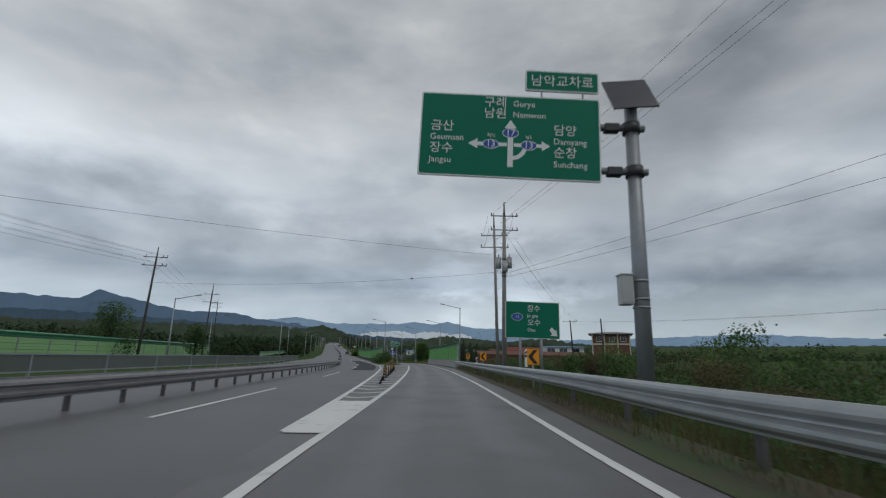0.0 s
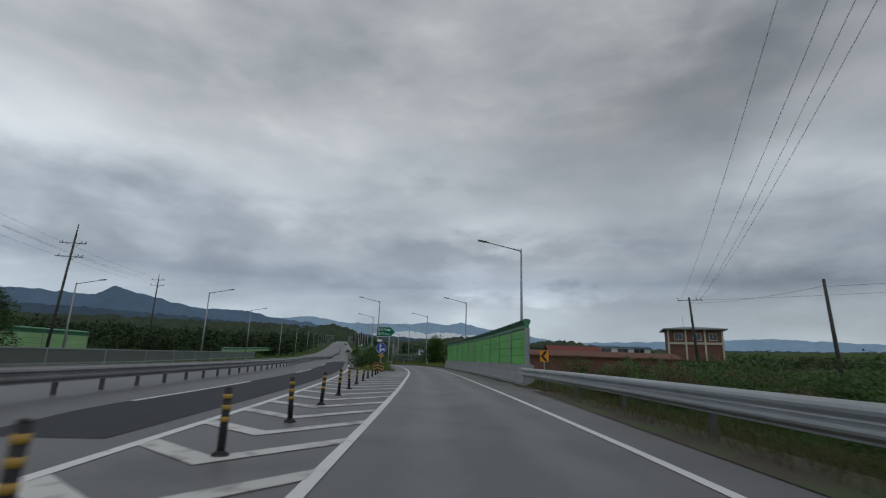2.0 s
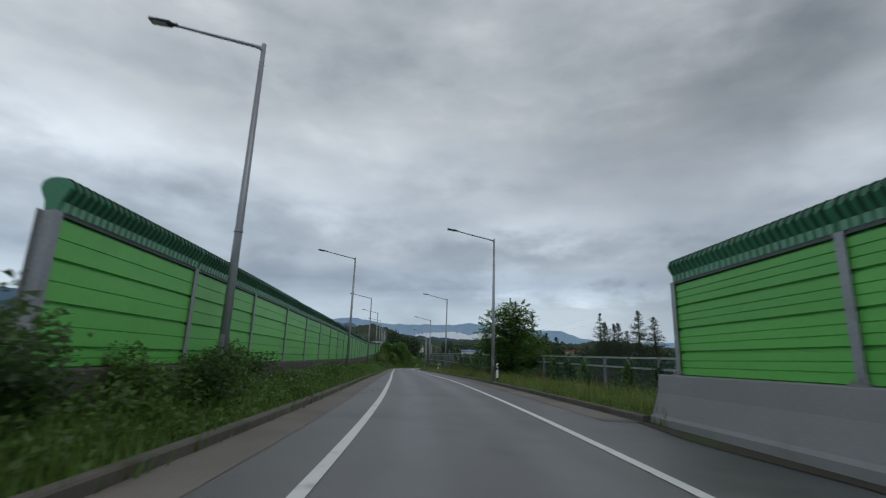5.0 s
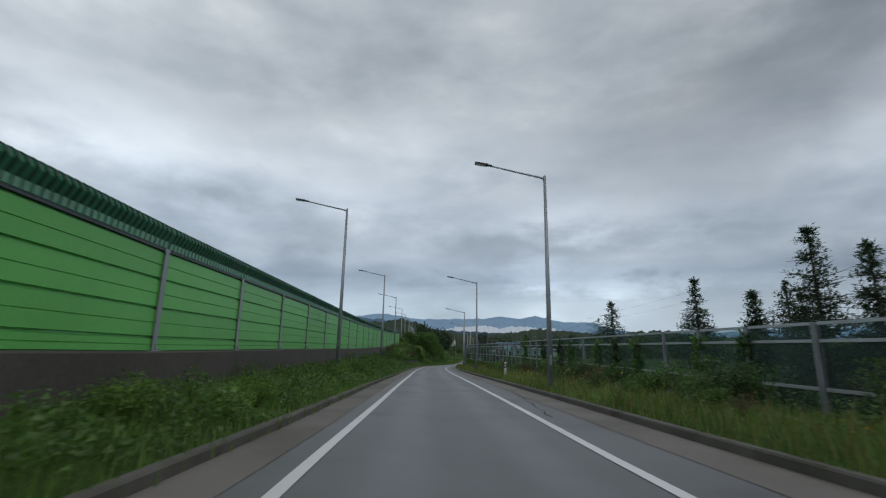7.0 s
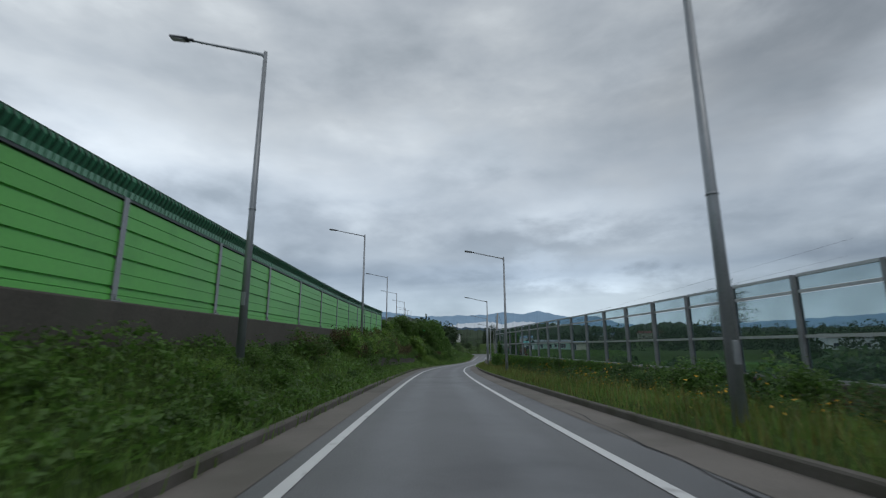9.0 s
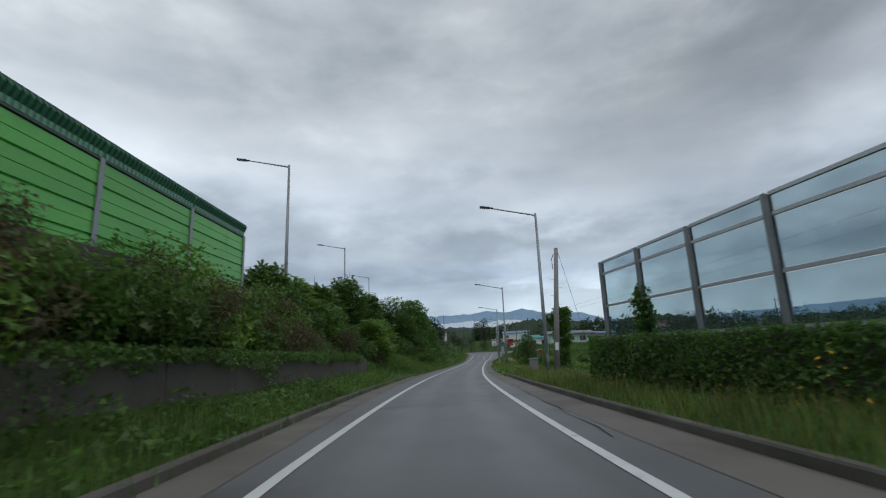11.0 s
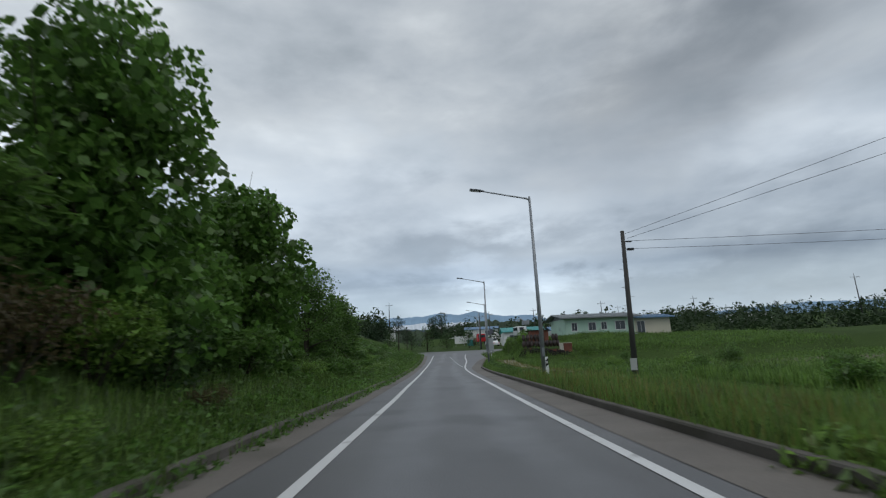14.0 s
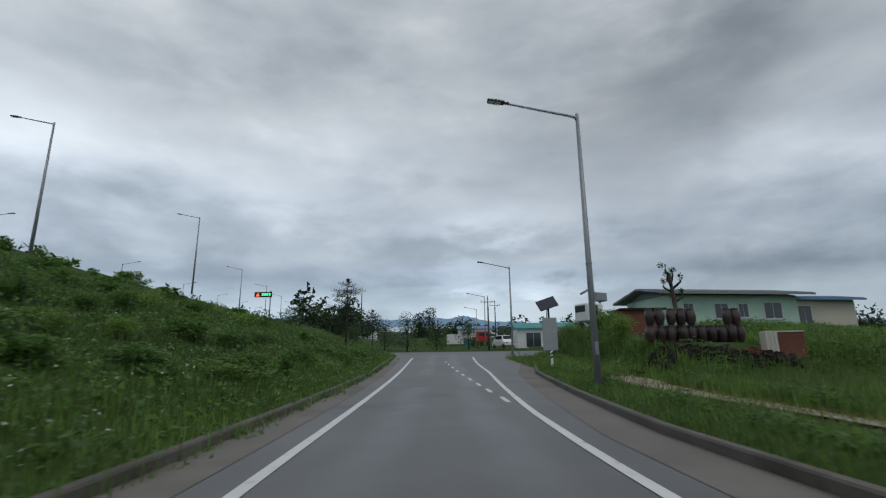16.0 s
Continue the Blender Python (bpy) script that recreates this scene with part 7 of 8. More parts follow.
# speed display with solar panel before the junction
disp = thing("display_sign", "grey roadside display board seen from behind, with solar panel", "road sign", Matrix.Translation(spot(321.0, 5.75, 0.1)))
bm = bmesh.new()
rod(bm, (0, 0, -0.2), (0, 0, 3.1), 0.05, seg=10)
part("post", bm, M["sign_black"], disp)
bm = bmesh.new()
box(bm, (-0.36, -0.12, 0.95), (0.36, -0.04, 2.55), bevel=0.02)
part("board", bm, M["sign_back"], disp)
bm = bmesh.new()
box(bm, (-0.48, -0.36, -0.02), (0.48, 0.36, 0.02), Matrix.Translation((-0.05, 0, 3.25)) @ Matrix.Rotation(radians(-18), 4, "Y") @ Matrix.Rotation(radians(48), 4, "X"))
part("solar_panel", bm, M["solar"], disp)

# lit message sign over the trunk road
led = thing("message_sign", "lit electronic message sign on a post above the trunk road", "road sign", Matrix.Translation((-67.4, 376.4, 10.9)) @ Matrix.Scale(0.78, 4))
bm = bmesh.new()
box(bm, (-1.5, -0.2, 2.0), (2.2, 0.2, 3.1), bevel=0.03)
part("housing", bm, M["sign_black"], led)
sheet([(-1.2, 2.15), (-0.3, 2.15), (-0.75, 2.95)], M["led_red"], led, 0.21, "warning_triangle")
for k, x in enumerate((0.1, 0.6, 1.1, 1.6)):
    sheet(rect(x, 2.3, x + 0.36, 2.85), M["led_green"], led, 0.21, "letter_bar")
bm = bmesh.new()
rod(bm, (1.9, 0.1, -2.5), (1.9, 0.1, 3.4), 0.12, seg=10)
part("post", bm, M["pole_steel"], led)

# ---------------------------------------------------------------- buildings


def house(label, m, w, dp, h, roof_h, wall, roof, openings=(), over=0.5, flat=False, group=""):
    """A plain building: walls, pitched or flat roof with overhang, windows with frames. Front faces -y."""
    ob = thing("house", label, "house", m, group)
    bm = bmesh.new()
    box(bm, (0, 0, -1.5), (w, dp, h), bevel=0.02)
    part("wall", bm, M[wall], ob)
    bm = bmesh.new()
    if flat == "hip":
        lo = [bm.verts.new(q) for q in ((-over, -over, h), (w + over, -over, h), (w + over, dp + over, h), (-over, dp + over, h))]
        up = [bm.verts.new((v.co.x, v.co.y, h + 0.22)) for v in lo]
        top = [bm.verts.new((w * 0.36, dp / 2, h + 0.22 + roof_h)), bm.verts.new((w * 0.64, dp / 2, h + 0.22 + roof_h))]
        bm.faces.new(lo[::-1])
        for k in range(4):
            bm.faces.new((lo[k], lo[(k + 1) % 4], up[(k + 1) % 4], up[k]))
        for f in ((up[0], up[1], top[1], top[0]), (up[1], up[2], top[1]), (up[2], up[3], top[0], top[1]), (up[3], up[0], top[0])):
            bm.faces.new(f)
    elif flat:
        box(bm, (-over, -over, h), (w + over, dp + over, h + roof_h), bevel=0.03)
    else:
        pts = [(-over, h - 0.05), (-over, h + 0.12), (dp / 2, h + roof_h + 0.12), (dp + over, h + 0.12), (dp + over, h - 0.05), (dp / 2, h + roof_h)]
        a = [bm.verts.new((-over, y, z)) for y, z in pts]
        b = [bm.verts.new((w + over, y, z)) for y, z in pts]
        for k in range(6):
            j = (k + 1) % 6
            bm.faces.new((a[k], b[k], b[j], a[j]))
        bm.faces.new((a[0], a[1], a[2], a[5]))
        bm.faces.new((a[5], a[2], a[3], a[4]))
        bm.faces.new((b[5], b[2], b[1], b[0]))
        bm.faces.new((b[4], b[3], b[2], b[5]))
        for x in (0.0, w):
            bm.faces.new([bm.verts.new((x, 0, h)), bm.verts.new((x, dp, h)), bm.verts.new((x, dp / 2, h + roof_h))])
    top = part("roof", bm, M[roof], ob)
    if not flat:
        bm = bmesh.new()
        for k in range(int((w + 2 * over) / 0.45)):
            x = -over + (k + 0.5) * 0.45
            for y0, y1 in ((-over, dp / 2), (dp + over, dp / 2)):
                tube(bm, [(x, y0, h + 0.14), (x, y1, h + roof_h + 0.14)], 0.02, 4)
        tagged(part("roof_rib", bm, M[roof], top), kind="stuff")
    for x, z, ww, hh in openings:
        bm = bmesh.new()
        box(bm, (x - 0.06, -0.05, z - 0.06), (x + ww + 0.06, 0.02, z + hh + 0.06))
        win = part("window", bm, M["frame_white"], ob)
        bm = bmesh.new()
        for k in range(2):
            box(bm, (x + k * ww / 2 + 0.02, -0.06, z), (x + (k + 1) * ww / 2 - 0.02, -0.045, z + hh))
        part("pane", bm, M["window_dark"], win)
        bm = bmesh.new()
        box(bm, (x - 0.1, -0.12, z - 0.12), (x + ww + 0.1, 0.0, z - 0.06))
        part("sill", bm, M["frame_white"], win)
    return ob


house("long mint green farmhouse with a grey sheet roof", Matrix.Translation((-18.8, 333.8, 3.8)) @ Matrix.Rotation(radians(9), 4, "Z"), 10.8, 6.5, 2.7, 0.75, "wall_mint", "roof_slate",
      ((1.0, 0.9, 0.8, 1.1), (3.6, 0.9, 1.1, 1.1), (5.6, 1.0, 0.8, 1.0), (7.8, 0.9, 1.5, 1.2)), 0.9)
house("small cream outbuilding with a blue-grey roof", Matrix.Translation((-7.9, 336.7, 3.8)) @ Matrix.Rotation(radians(9), 4, "Z"), 6.0, 4.5, 2.5, 0.5, "wall_cream", "roof_blue", ((0.6, 0.2, 1.2, 1.8),), 0.6)
villa = house("two-storey red-brown house with pale columns and a low hipped roof", Matrix.Translation((44.5, 146.0, 5.6)) @ Matrix.Rotation(radians(-18), 4, "Z"), 10.5, 8, 5.0, 0.75, "wall_brick", "roof_slate",
              ((1.3, 2.9, 1.5, 1.3), (4.9, 2.9, 1.5, 1.3), (8.0, 2.9, 1.4, 1.3)), 1.0, "hip")
for x in (-0.12, 3.3, 7.0, 10.3):
    bm = bmesh.new()
    box(bm, (x, -0.16, -1.5), (x + 0.34, 0.02, 5.0))
    part("column", bm, M["wall_cream"], villa, "pale plastered column")
bm = bmesh.new()
box(bm, (-0.2, -0.22, 1.9), (10.7, -0.002, 2.35))
part("band", bm, M["wall_cream"], villa, "pale plastered band between the storeys")
bm = bmesh.new()
rod(bm, (3.6, 4.0, 5.7), (3.6, 4.0, 8.4), 0.04, 0.02, 6)
part("mast", bm, M["pole_dark"], villa, "thin rooftop mast")
house("low house with a red tiled roof", Matrix.Translation((18.5, 141.0, 0.7)), 10, 8, 3.2, 2.4, "wall_cream", "roof_red", ((2, 1, 1.5, 1.2),), 0.7)
house("long red-brown shed beyond the thicket", Matrix.Translation((9, 120, 1.0)), 26, 6, 2.6, 0.9, "wall_brick", "wall_brick", (), 0.4)
house("long blue and white building on the rise", Matrix.Translation((33, 160, 5.4)), 13, 6, 1.7, 0.4, "wall_white", "roof_blue", ((1, 0.2, 2.5, 1.2), (5, 0.2, 2.5, 1.2), (9, 0.2, 2.5, 1.2)), 0.3)
house("teal roofed workshop at the junction", Matrix.Translation((-24.5, 381, 3.6)), 10, 9, 3.4, 1.2, "wall_white", "roof_teal", ((1.5, 0.3, 2.5, 2.4), (6, 0.3, 2.5, 2.4)), 0.4)
house("blue roofed workshop at the junction", Matrix.Translation((-13.5, 377, 3.8)), 12, 8, 3.0, 0.9, "wall_white", "roof_blue", ((1.5, 0.3, 3, 2.2), (7, 0.3, 3, 2.2)), 0.4)
VILLAGE = [(-34, 470, 9, 14, 3.4, "wall_white", "roof_blue"), (-16, 455, 8.5, 12, 3.4, "wall_white", "roof_slate"), (2, 470, 9, 13, 3.2, "wall_cream", "roof_red"), (-28, 520, 12, 18, 6, "wall_white", "roof_slate"),
           (-4, 540, 12, 16, 4, "wall_cream", "roof_teal"), (22, 520, 12, 14, 4, "wall_white", "roof_blue"), (48, 500, 12, 16, 4, "wall_cream", "roof_red"), (-46, 585, 16, 12, 5, "wall_white", "roof_slate"),
           (84, 480, 12, 16, 4, "wall_white", "roof_blue"), (70, 340, 11, 14, 4, "wall_white", "roof_slate"), (-90, 560, 21, 12, 4, "wall_white", "roof_slate")]
for x, y, z, w, h, wl, rf in VILLAGE:
    house("distant village house with a " + {"roof_blue": "blue", "roof_slate": "grey", "roof_red": "red", "roof_teal": "teal"}[rf] + " roof", Matrix.Translation((x, y, height(y, x - RAMP(min(y, 600))[0]) + 0.1)), w, 8, h, 1.2, wl, rf,
          ((1.5, 1, 1.6, 1.3), (w - 4, 1, 1.6, 1.3)), 0.4, group="village houses")

# yard before the farmhouse: clay jars, crates, scrap, pruned tree


def jar(s):
    ob = thing("clay_jar", "dark brown glazed clay storage jar", "jar", group="clay jars")
    bm = bmesh.new()
    prof = [(0.17, 0), (0.24, 0.1), (0.33, 0.32), (0.35, 0.5), (0.31, 0.68), (0.24, 0.78), (0.25, 0.83)]
    rings = [[bm.verts.new((r * math.cos(6.283 * k / 14), r * math.sin(6.283 * k / 14), z)) for k in range(14)] for r, z in prof]
    for a, b in zip(rings, rings[1:]):
        for k in range(14):
            bm.faces.new((a[k], a[(k + 1) % 14], b[(k + 1) % 14], b[k])).smooth = True
    bm.faces.new(rings[0][::-1])
    part("body", bm, M["clay"], ob)
    bm = bmesh.new()
    rod(bm, (0, 0, 0.82), (0, 0, 0.87), 0.27, 0.25, 14)
    rod(bm, (0, 0, 0.87), (0, 0, 0.91), 0.08, 0.05, 10)
    part("lid", bm, M["clay"], ob)
    return ob


jr = np.random.default_rng(3)
base_jar = jar(1)
JAR_GROUND = max(height(y, d) - RAMP(y)[1] for y in (317.4, 318.1) for d in (9.6, 11.0, 12.5, 13.2)) + 0.01
placed = 0
for row, (y0, d0, n, up) in enumerate(((317.4, 9.35, 10, 0.0), (318.1, 9.6, 9, 0.0), (317.4, 9.35, 5, 0.72), (317.5, 12.7, 2, 0.72))):
    for k in range(n):
        y, d = y0 + 0.03 * jr.normal(), d0 + k * 0.43 + 0.02 * jr.normal()
        m = Matrix.Translation(on(RAMP, y, d, JAR_GROUND + up))
        if not placed:
            base_jar.matrix_world = m
            base_jar.scale = (0.62, 0.62, 0.84)
        else:
            s = jr.uniform(0.57, 0.66)
            copy_thing(base_jar, m).scale = (s, s, 0.84)
        placed += 1
chest = thing("old_cabinet", "discarded white and rust-red cabinet on the bank", "cabinet", Matrix.Translation(spot(316.2, 13.4, 0.1)) @ Matrix.Rotation(radians(-12), 4, "Z") @ Matrix.Scale(0.8, 4))
bm = bmesh.new()
box(bm, (0.0, -0.3, 0), (1.15, 0.4, 1.2), bevel=0.02)
part("body", bm, M["rust"], chest)
bm = bmesh.new()
box(bm, (-0.55, -0.34, 0.0), (0.0, 0.36, 1.28), bevel=0.02)
box(bm, (-0.02, -0.33, 1.2), (1.17, 0.42, 1.27), bevel=0.01)
part("door", bm, M["wall_cream"], chest)
bm = bmesh.new()
for x in (-0.5, -0.3, -0.1):
    box(bm, (x, -0.36, 0.05), (x + 0.05, -0.34, 1.22))
part("slats", bm, M["frame_white"], chest)
for k in range(34):
    y, d = 315.9 + jr.uniform(-0.5, 0.9), 8.7 + jr.uniform(0, 4.6)
    ob = thing("scrap_piece", "dark heap of scrap and stones on the bank", "scrap", Matrix.Translation(spot(y, d, 0.1)) @ Matrix.Rotation(jr.uniform(0, 6), 4, "Z"), "scrap heap")
    bm = bmesh.new()
    a, b, c = jr.uniform(0.08, 0.2), jr.uniform(0.08, 0.18), jr.uniform(0.15, 0.36)
    box(bm, (-a, -b, 0), (a, b, c), bevel=0.03)
    for v in bm.verts:
        v.co += Vector(jr.normal(size=3)) * 0.05
    part("lump", bm, M[("scrap", "scrap", "rust", "scrap")[k % 4]], ob)
bm = bmesh.new()
for k in range(300):
    y, d = 315.9 + jr.uniform(-0.6, 1.0), 7.6 + jr.uniform(0, 6.2)
    a, b, c = jr.uniform(0.06, 0.16, 3)
    m = Matrix.Translation(spot(y, d, 0.08)) @ Matrix.Rotation(jr.uniform(0, 6), 4, "Z") @ Matrix.Rotation(jr.normal() * 0.4, 4, "X")
    n0 = len(bm.verts)
    box(bm, (-a, -b, -0.1), (a, b, c * 1.8), m, bevel=0.03)
    bm.verts.ensure_lookup_table()
    for v in bm.verts[n0:]:
        v.co += Vector(jr.normal(size=3)) * 0.025
tagged(part("scrap_heap", bm, M["scrap"]), "dark heap of stones and scrap under the clay jars", "scrap heap", kind="stuff")
shed = thing("scrap_shed", "rusty brown corrugated shed full of scrap", "shed", Matrix.Translation(spot(327.5, 12.8, 0.1)))
bm = bmesh.new()
box(bm, (-1.2, -1.0, 0), (1.2, 1.2, 1.7), bevel=0.03)
part("body", bm, M["rust"], shed)
bm = bmesh.new()
box(bm, (-1.4, -1.2, 1.7), (1.4, 1.4, 1.8))
part("roof", bm, M["scrap"], shed)
digger = thing("parked_truck", "white truck with a crane behind the scrap heap", "truck", Matrix.Translation(spot(331, 11.0, 0.0)) @ Matrix.Rotation(radians(25), 4, "Z") @ Matrix.Scale(0.75, 4))
bm = bmesh.new()
box(bm, (-1.1, -0.9, 0.9), (0.9, 0.9, 2.6), bevel=0.12)
part("cab", bm, M["car_white"], digger)
bm = bmesh.new()
box(bm, (-1.12, -0.7, 1.8), (-1.08, 0.7, 2.4))
box(bm, (-0.7, -0.92, 1.8), (0.2, -0.9, 2.4))
part("window", bm, M["window_dark"], digger)
bm = bmesh.new()
box(bm, (0.9, -1.0, 0.8), (5.2, 1.0, 1.0))
part("bed", bm, M["scrap"], digger)
bm = bmesh.new()
tube(bm, [(1.3, 0, 1.0), (1.3, 0, 3.2), (0.3, 0, 4.1), (-0.9, 0, 3.5)], 0.12, 6)
box(bm, (0.7, -0.4, 2.9), (1.9, 0.4, 3.7), bevel=0.05)
part("crane", bm, M["pole_steel"], digger)
for x in (-0.4, 2.2, 4.2):
    for s in (-0.95, 0.75):
        bm = bmesh.new()
        rod(bm, (x, s, 0.45), (x, s + 0.2, 0.45), 0.45, seg=16)
        part("wheel", bm, M["rubber"], digger)
pruned = thing("pruned_tree", "hard-pruned dark tree with stubby knobs", "tree", Matrix.Translation(spot(321.5, 12.3, 0.1)))
bm = bmesh.new()
tube(bm, [(0, 0, -0.2), (0.05, 0, 1.4), (-0.05, 0, 2.6), (-0.12, 0, 3.7)], [0.14, 0.12, 0.11, 0.07], 8)
for a, z, r in ((0.5, 2.2, 0.6), (2.4, 2.7, 0.55), (4.0, 3.0, 0.5), (5.4, 2.9, 0.5), (1.2, 3.3, 0.35), (3.2, 3.5, 0.3)):
    tube(bm, [(-0.05, 0, z), (r * math.cos(a), r * 0.5 * math.sin(a), z + 0.35), (r * 0.9 * math.cos(a), r * 0.5 * math.sin(a), z + 0.7)], [0.07, 0.06, 0.045], 6)
part("trunk", bm, M["bark"], pruned)
pts = crown_points([(0.5 * math.cos(a), 0.25 * math.sin(a), z + 0.65, 0.16, 0.16, 0.16) for a, z in ((0.5, 2.2), (2.4, 2.7), (4.0, 3.0), (5.4, 2.9), (1.2, 3.3), (3.2, 3.5))], 420, jr)
o = new("sprouts", raw_mesh("sprouts", leaf_quads(pts, 0.10, jr), 4, M["leaf_dark"]))
o.parent = pruned

# ---------------------------------------------------------------- vehicles


def car(label, m, paint, tall=1.45, long=4.4, cargo=None):
    ob = thing("car", label, "car", m)
    bm = bmesh.new()
    w = 0.86
    prof = [(-long / 2, 0.35), (-long / 2, 0.8), (-long / 2 + 0.9, 0.95), (-long / 2 + 1.5, tall), (long / 2 - 1.1, tall), (long / 2 - 0.25, 0.95), (long / 2, 0.85), (long / 2, 0.35)]
    a = [bm.verts.new((-w * (0.84 if z > 1.2 else 1), x, z)) for x, z in prof]
    b = [bm.verts.new((w * (0.84 if z > 1.2 else 1), x, z)) for x, z in prof]
    for k in range(len(prof)):
        j = (k + 1) % len(prof)
        bm.faces.new((a[k], a[j], b[j], b[k]))
    bm.faces.new(a[::-1])
    bm.faces.new(b)
    bmesh.ops.recalc_face_normals(bm, faces=bm.faces)
    bmesh.ops.bevel(bm, geom=list(bm.edges), offset=0.05, segments=2, affect="EDGES")
    part("body", bm, M[paint], ob)
    bm = bmesh.new()
    y0, y1 = -long / 2 + 1.35, long / 2 - 1.2
    for s in (-1, 1):
        box(bm, (s * w * 0.93 - 0.012, y0, 1.02), (s * w * 0.93 + 0.012, y1, tall - 0.12))
    box(bm, (-0.62, -long / 2 + 1.12, 1.02), (0.62, -long / 2 + 1.2, tall - 0.1))
    part("window", bm, M["window_dark"], ob)
    for y in (-long / 2 + 0.8, long / 2 - 0.8):
        for s in (-1, 1):
            bm = bmesh.new()
            rod(bm, (s * 0.68, y, 0.32), (s * 0.88, y, 0.32), 0.32, seg=16)
            part("wheel", bm, M["rubber"], ob)
    for s in (-0.6, 0.6):
        bm = bmesh.new()
        box(bm, (s - 0.16, -long / 2 - 0.01, 0.66), (s + 0.16, -long / 2 + 0.03, 0.8))
        part("light", bm, M["red_reflector"], ob)
    return ob


car("white van parked by the workshop", Matrix.Translation((-27.8, 372.0, RAMP(372)[1] + 0.1)) @ Matrix.Rotation(radians(20), 4, "Z"), "car_white", 1.9, 4.8)
for y, d, paint, lab in ((470, -1.5, "car_dark", "dark car far up the trunk road"), (540, -4.0, "car_white", "white car far up the trunk road"), (520, -9.5, "car_white", "white car coming down the trunk road"), (600, -12.5, "car_dark", "dark car coming down the trunk road"), (250, -2.0, "car_dark", "dark car driving up the trunk road")):
    car(lab, facing(TRUNK, y, d, 0.02), paint)
hoard = thing("billboard", "white and green banner board beside the junction", "billboard", Matrix.Translation((-37.0, 404.0, 5.0)))
bm = bmesh.new()
box(bm, (0, -0.1, 0.3), (5.6, 0.1, 2.4), bevel=0.02)
part("board", bm, M["wall_white"], hoard)
bm = bmesh.new()
box(bm, (3.7, -0.13, -0.8), (5.6, -0.101, 1.4))
part("panel", bm, M["roof_teal"], hoard)
bm = bmesh.new()
for x in (0.3, 2.8, 5.3):
    rod(bm, (x, 0, -1.5), (x, 0, 2.4), 0.06, seg=8)
part("post", bm, M["galv_dull"], hoard)
tr = thing("parked_truck", "orange-red truck parked by the workshop", "truck", Matrix.Translation((-29.5, 398.0, 4.7)) @ Matrix.Rotation(radians(12), 4, "Z"))
bm = bmesh.new()
box(bm, (-1.1, -0.9, 0.8), (1.1, 1.2, 2.9), bevel=0.1)
part("cab", bm, M["car_red"], tr)
bm = bmesh.new()
box(bm, (-1.1, 1.3, 1.0), (1.1, 6.0, 1.7), bevel=0.04)
part("bed", bm, M["rust"], tr)
bm = bmesh.new()
box(bm, (-0.95, -0.93, 1.9), (0.95, -0.9, 2.6))
part("window", bm, M["window_dark"], tr)
for y in (0.2, 3.5, 5.0):
    for s in (-1.05, 0.85):
        bm = bmesh.new()
        rod(bm, (s, y, 0.45), (s + 0.2, y, 0.45), 0.45, seg=14)
        part("wheel", bm, M["rubber"], tr)

# ---------------------------------------------------------------- distance: woods, hills, mountains


def ridge(name, label, rows, dist, mat, rough, rough_scale, drop, cat):
    """A range of hills round the place: rows of (bearing, rise) in degrees as seen from its middle, at a distance."""
    a = np.array(rows)
    bm = bmesh.new()
    prev = None
    c = Vector((-12, 120, 1.5))
    for b in np.arange(a[0, 0], a[-1, 0], 0.25 if dist > 1500 else 0.2):
        e = float(np.interp(b, a[:, 0], a[:, 1]))
        h = dist * math.tan(radians(e)) + rough * noise.fractal(Vector((b * rough_scale, dist * 0.01, 0)), 1.0, 2.0, 5)
        r = radians(b)
        top = c + Vector((math.sin(r) * dist, math.cos(r) * dist, h))
        foot = c + Vector((math.sin(r) * dist * 0.93, math.cos(r) * dist * 0.93, drop))
        mid = c + Vector((math.sin(r) * dist * 0.96, math.cos(r) * dist * 0.96, drop * 0.4 + h * 0.6 + rough * 0.5 * noise.noise(Vector((b * rough_scale * 2, 5, 1)))))
        row = [bm.verts.new(foot), bm.verts.new(mid), bm.verts.new(top)]
        if prev:
            for k in (0, 1):
                bm.faces.new((prev[k], row[k], row[k + 1], prev[k + 1]))
        prev = row
    tagged(part(name, bm, mat), label, cat, kind="structure")


# haze is painted on: the farthest range has the palest, bluest colour
SLATE = [(-100, 3.4), (-70, 4.2), (-42.7, 5.7), (-38.3, 5.6), (-36.8, 6.7), (-35.2, 6.3), (-29.4, 5.15), (-24, 5.2), (-21, 4.6), (-17, 4.3), (-14, 3.4), (-11, 2.4)]
ridge("backdrop", "mountain range under the clouds, coloured slate blue for haze", SLATE, 2900, M["mountain"], 9, 0.9, 20, "mountains")
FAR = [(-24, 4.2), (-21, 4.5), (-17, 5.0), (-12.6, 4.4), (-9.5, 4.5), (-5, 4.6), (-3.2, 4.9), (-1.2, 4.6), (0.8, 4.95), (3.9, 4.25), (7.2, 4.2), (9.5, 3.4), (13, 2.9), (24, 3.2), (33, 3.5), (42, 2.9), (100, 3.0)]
ridge("backdrop", "distant mountain range under the clouds, coloured pale blue for haze", FAR, 4300, M["mountain_pale"], 9, 0.9, 20, "mountains")
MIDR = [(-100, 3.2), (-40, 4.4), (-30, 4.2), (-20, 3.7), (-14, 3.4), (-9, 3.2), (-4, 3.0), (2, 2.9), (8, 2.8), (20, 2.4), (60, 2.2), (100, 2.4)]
ridge("backdrop", "hills before the mountains, coloured blue-grey for haze", MIDR, 2600, M["mountain_mid"], 8, 1.4, 15, "hills")
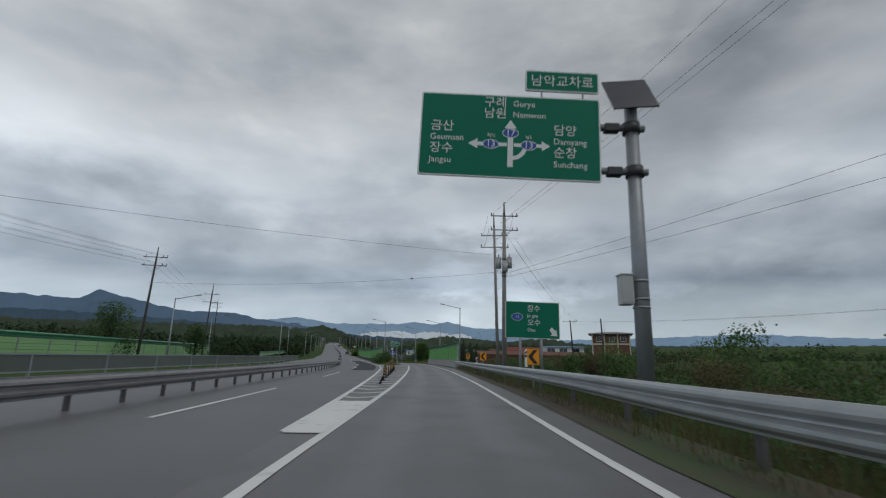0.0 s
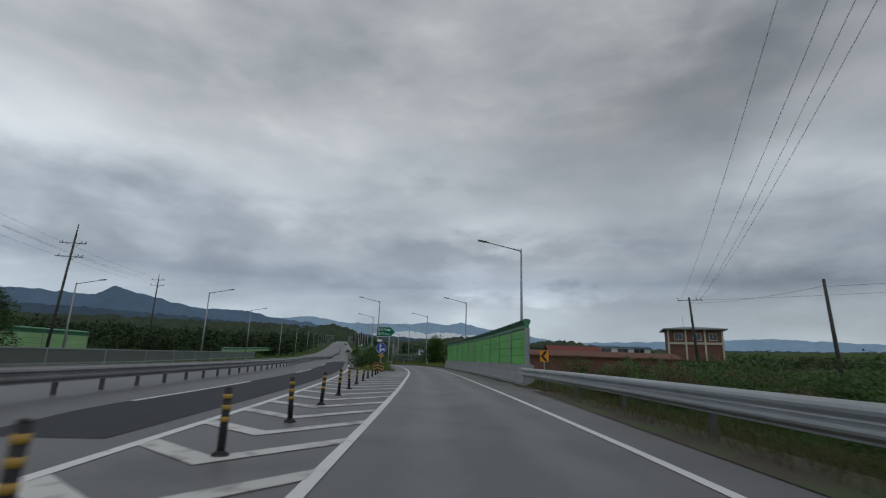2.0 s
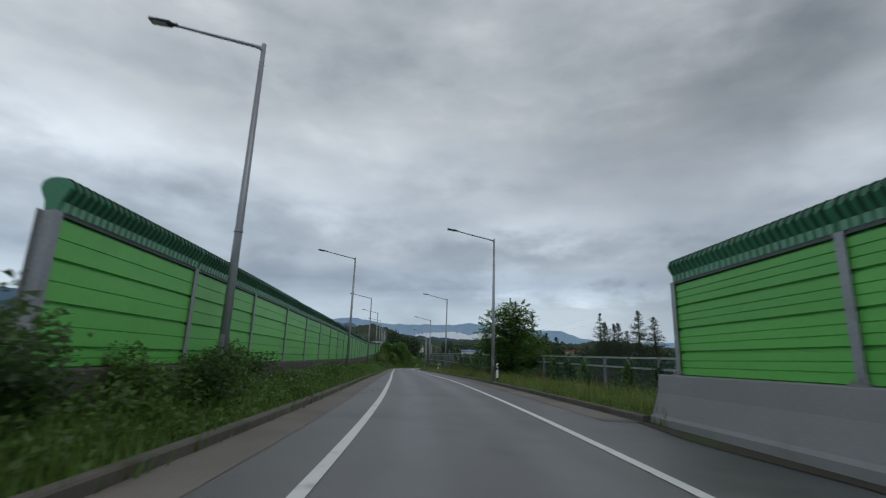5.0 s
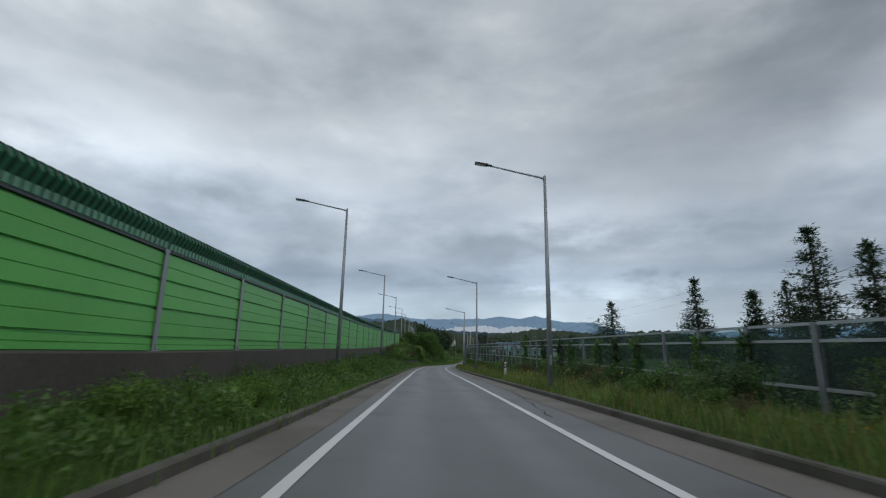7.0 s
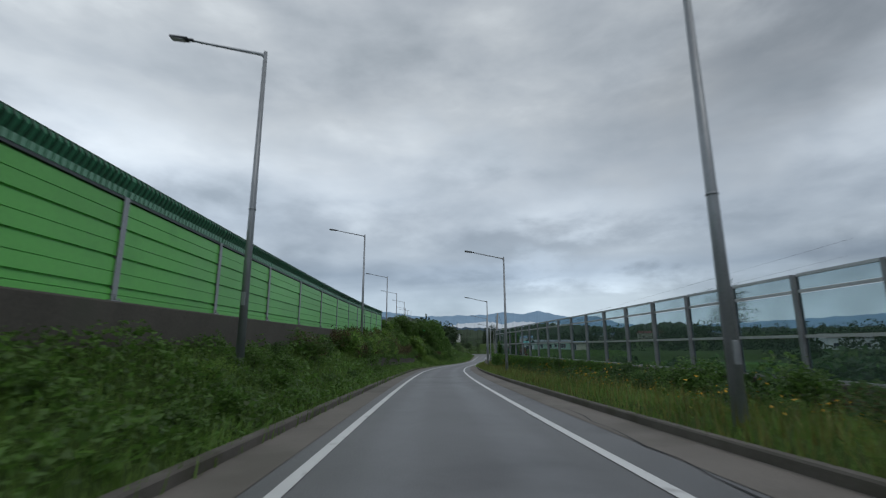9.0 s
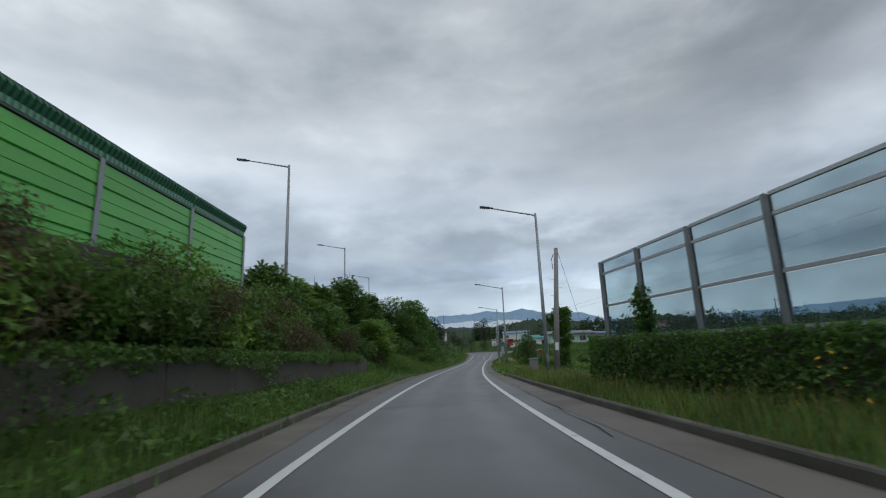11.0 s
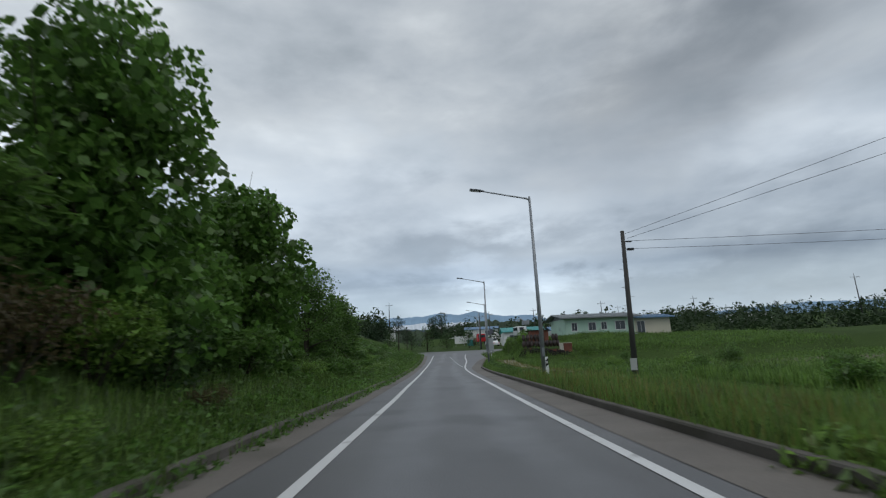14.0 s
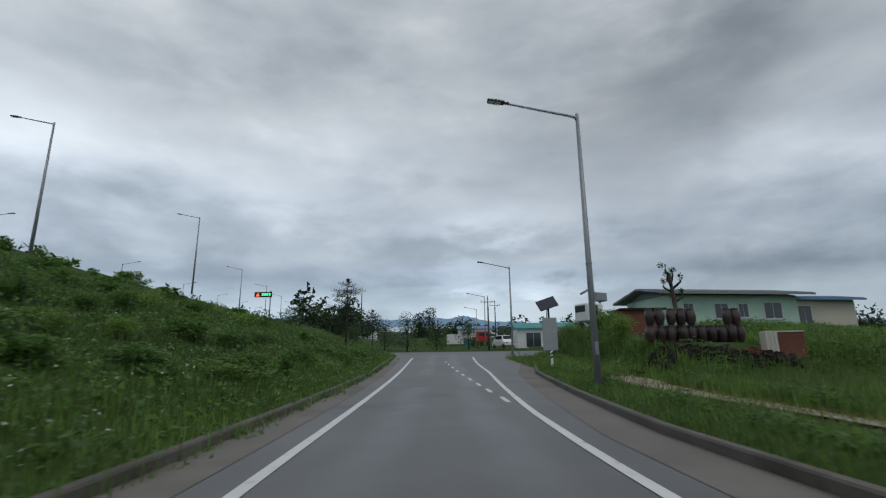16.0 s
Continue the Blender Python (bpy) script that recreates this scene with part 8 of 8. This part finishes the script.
MIST = [(-10, 3.3), (-8, 3.6), (-6, 3.75), (-5, 3.85), (-3.5, 3.5), (-2, 3.7), (-0.5, 3.8), (1, 3.5), (2.5, 3.6), (4, 3.2)]
ridge("backdrop", "low bank of white mist before the mountains", MIST, 3300, M["mist"], 14, 2.2, 60, "mist")
WOODS = [(-110, 3.6), (-60, 3.8), (-42, 3.6), (-38, 3.9), (-28, 4.0), (-21.7, 4.2), (-17, 4.0), (-14.5, 4.4), (-12.6, 3.9), (-10.5, 3.1), (-5.5, 2.7), (-1.5, 3.1), (1.1, 3.5), (4.4, 3.2), (9, 2.9), (14, 3.3), (17, 2.8), (25, 2.4), (42, 2.1), (110, 2.4)]
ridge("wooded_hill", "dark wooded hills round the valley", WOODS, 1150, M["hill_near"], 5, 2.6, 8, "hills")

# far woods: many crowns in one mass
wr = np.random.default_rng(77)
quads = []


def far_trees(n, bearing, dist, tall, base_rise, wide=0.12):
    b = np.radians(wr.uniform(*bearing, n))
    r = wr.uniform(*dist, n)
    x, y = -12 + np.sin(b) * r, 120 + np.cos(b) * r
    for k in range(n):
        if abs(x[k] - TRUNK(min(y[k], 740))[0] + 7) < 15 or (abs(x[k] + 40) < 16 and y[k] < 430) or y[k] < 60:
            continue
        z = height(float(y[k]), float(x[k] - RAMP(min(y[k], 600))[0])) + base_rise
        t = tall * wr.uniform(0.6, 1.25)
        blobs = [(wr.normal() * t * wide, wr.normal() * t * wide, t * (0.3 + 0.14 * j), t * 0.24 * (1.15 - 0.13 * j), t * 0.24 * (1.15 - 0.13 * j), t * 0.2) for j in range(5)]
        q = leaf_tris(crown_points(blobs, 88, wr, 0.5), t * 0.15, wr, shape=0.95)
        quads.append(q + np.array([x[k], y[k], z]))


far_trees(420, (-62, -13), (190, 520), 10, 0.0)
far_trees(620, (-75, -16), (110, 260), 9, -0.3)
far_trees(150, (-13, -9), (330, 640), 11, 0.0)
far_trees(230, (-2, 16), (330, 640), 9, 0.0)
far_trees(420, (14, 75), (150, 420), 7, -0.5, 0.25)
far_trees(420, (3, 60), (240, 420), 7, -0.5, 0.3)
far_trees(70, (-6, -2), (360, 560), 9, 0.0)
woods = new("far_woods", raw_mesh("far_woods", np.concatenate(quads), 3, M["far_leaf"]))
tagged(woods, "dense dark green woods on the far slopes", "woods", kind="stuff")
for k, (x, y, z, tall, wide) in enumerate(((-44.5, 478, 8.5, 13, 4.0), (-48.5, 482, 8.7, 11.5, 3.6), (-56.5, 392, 4.5, 7.5, 3.0), (-60, 400, 5.0, 6.5, 3.0))):
    tree("tall dark tree standing beyond the junction", tall, wide, "leaf", 300 + k, Matrix.Translation((x, y, z)), mat="leaf_conifer", count=3600, size=0.5, low=0.1)
for k, (x, y) in enumerate(((-52, 340), (-55, 346), (-58, 338), (-60, 350), (-64, 360), (-56, 358), (-50, 366), (-46, 372), (-42, 366), (-38, 372), (-33, 376))):
    tree("bushy dark green tree beside the junction", 3.2 + 1.6 * (k % 3) * 0.6, 2.2, "leaf", 320 + k, Matrix.Translation((x, y, RAMP(min(y, 420))[1] + 0.02 * abs(x + 42) + 0.2)), mat="leaf_dark", count=1500, size=0.3, low=0.08)
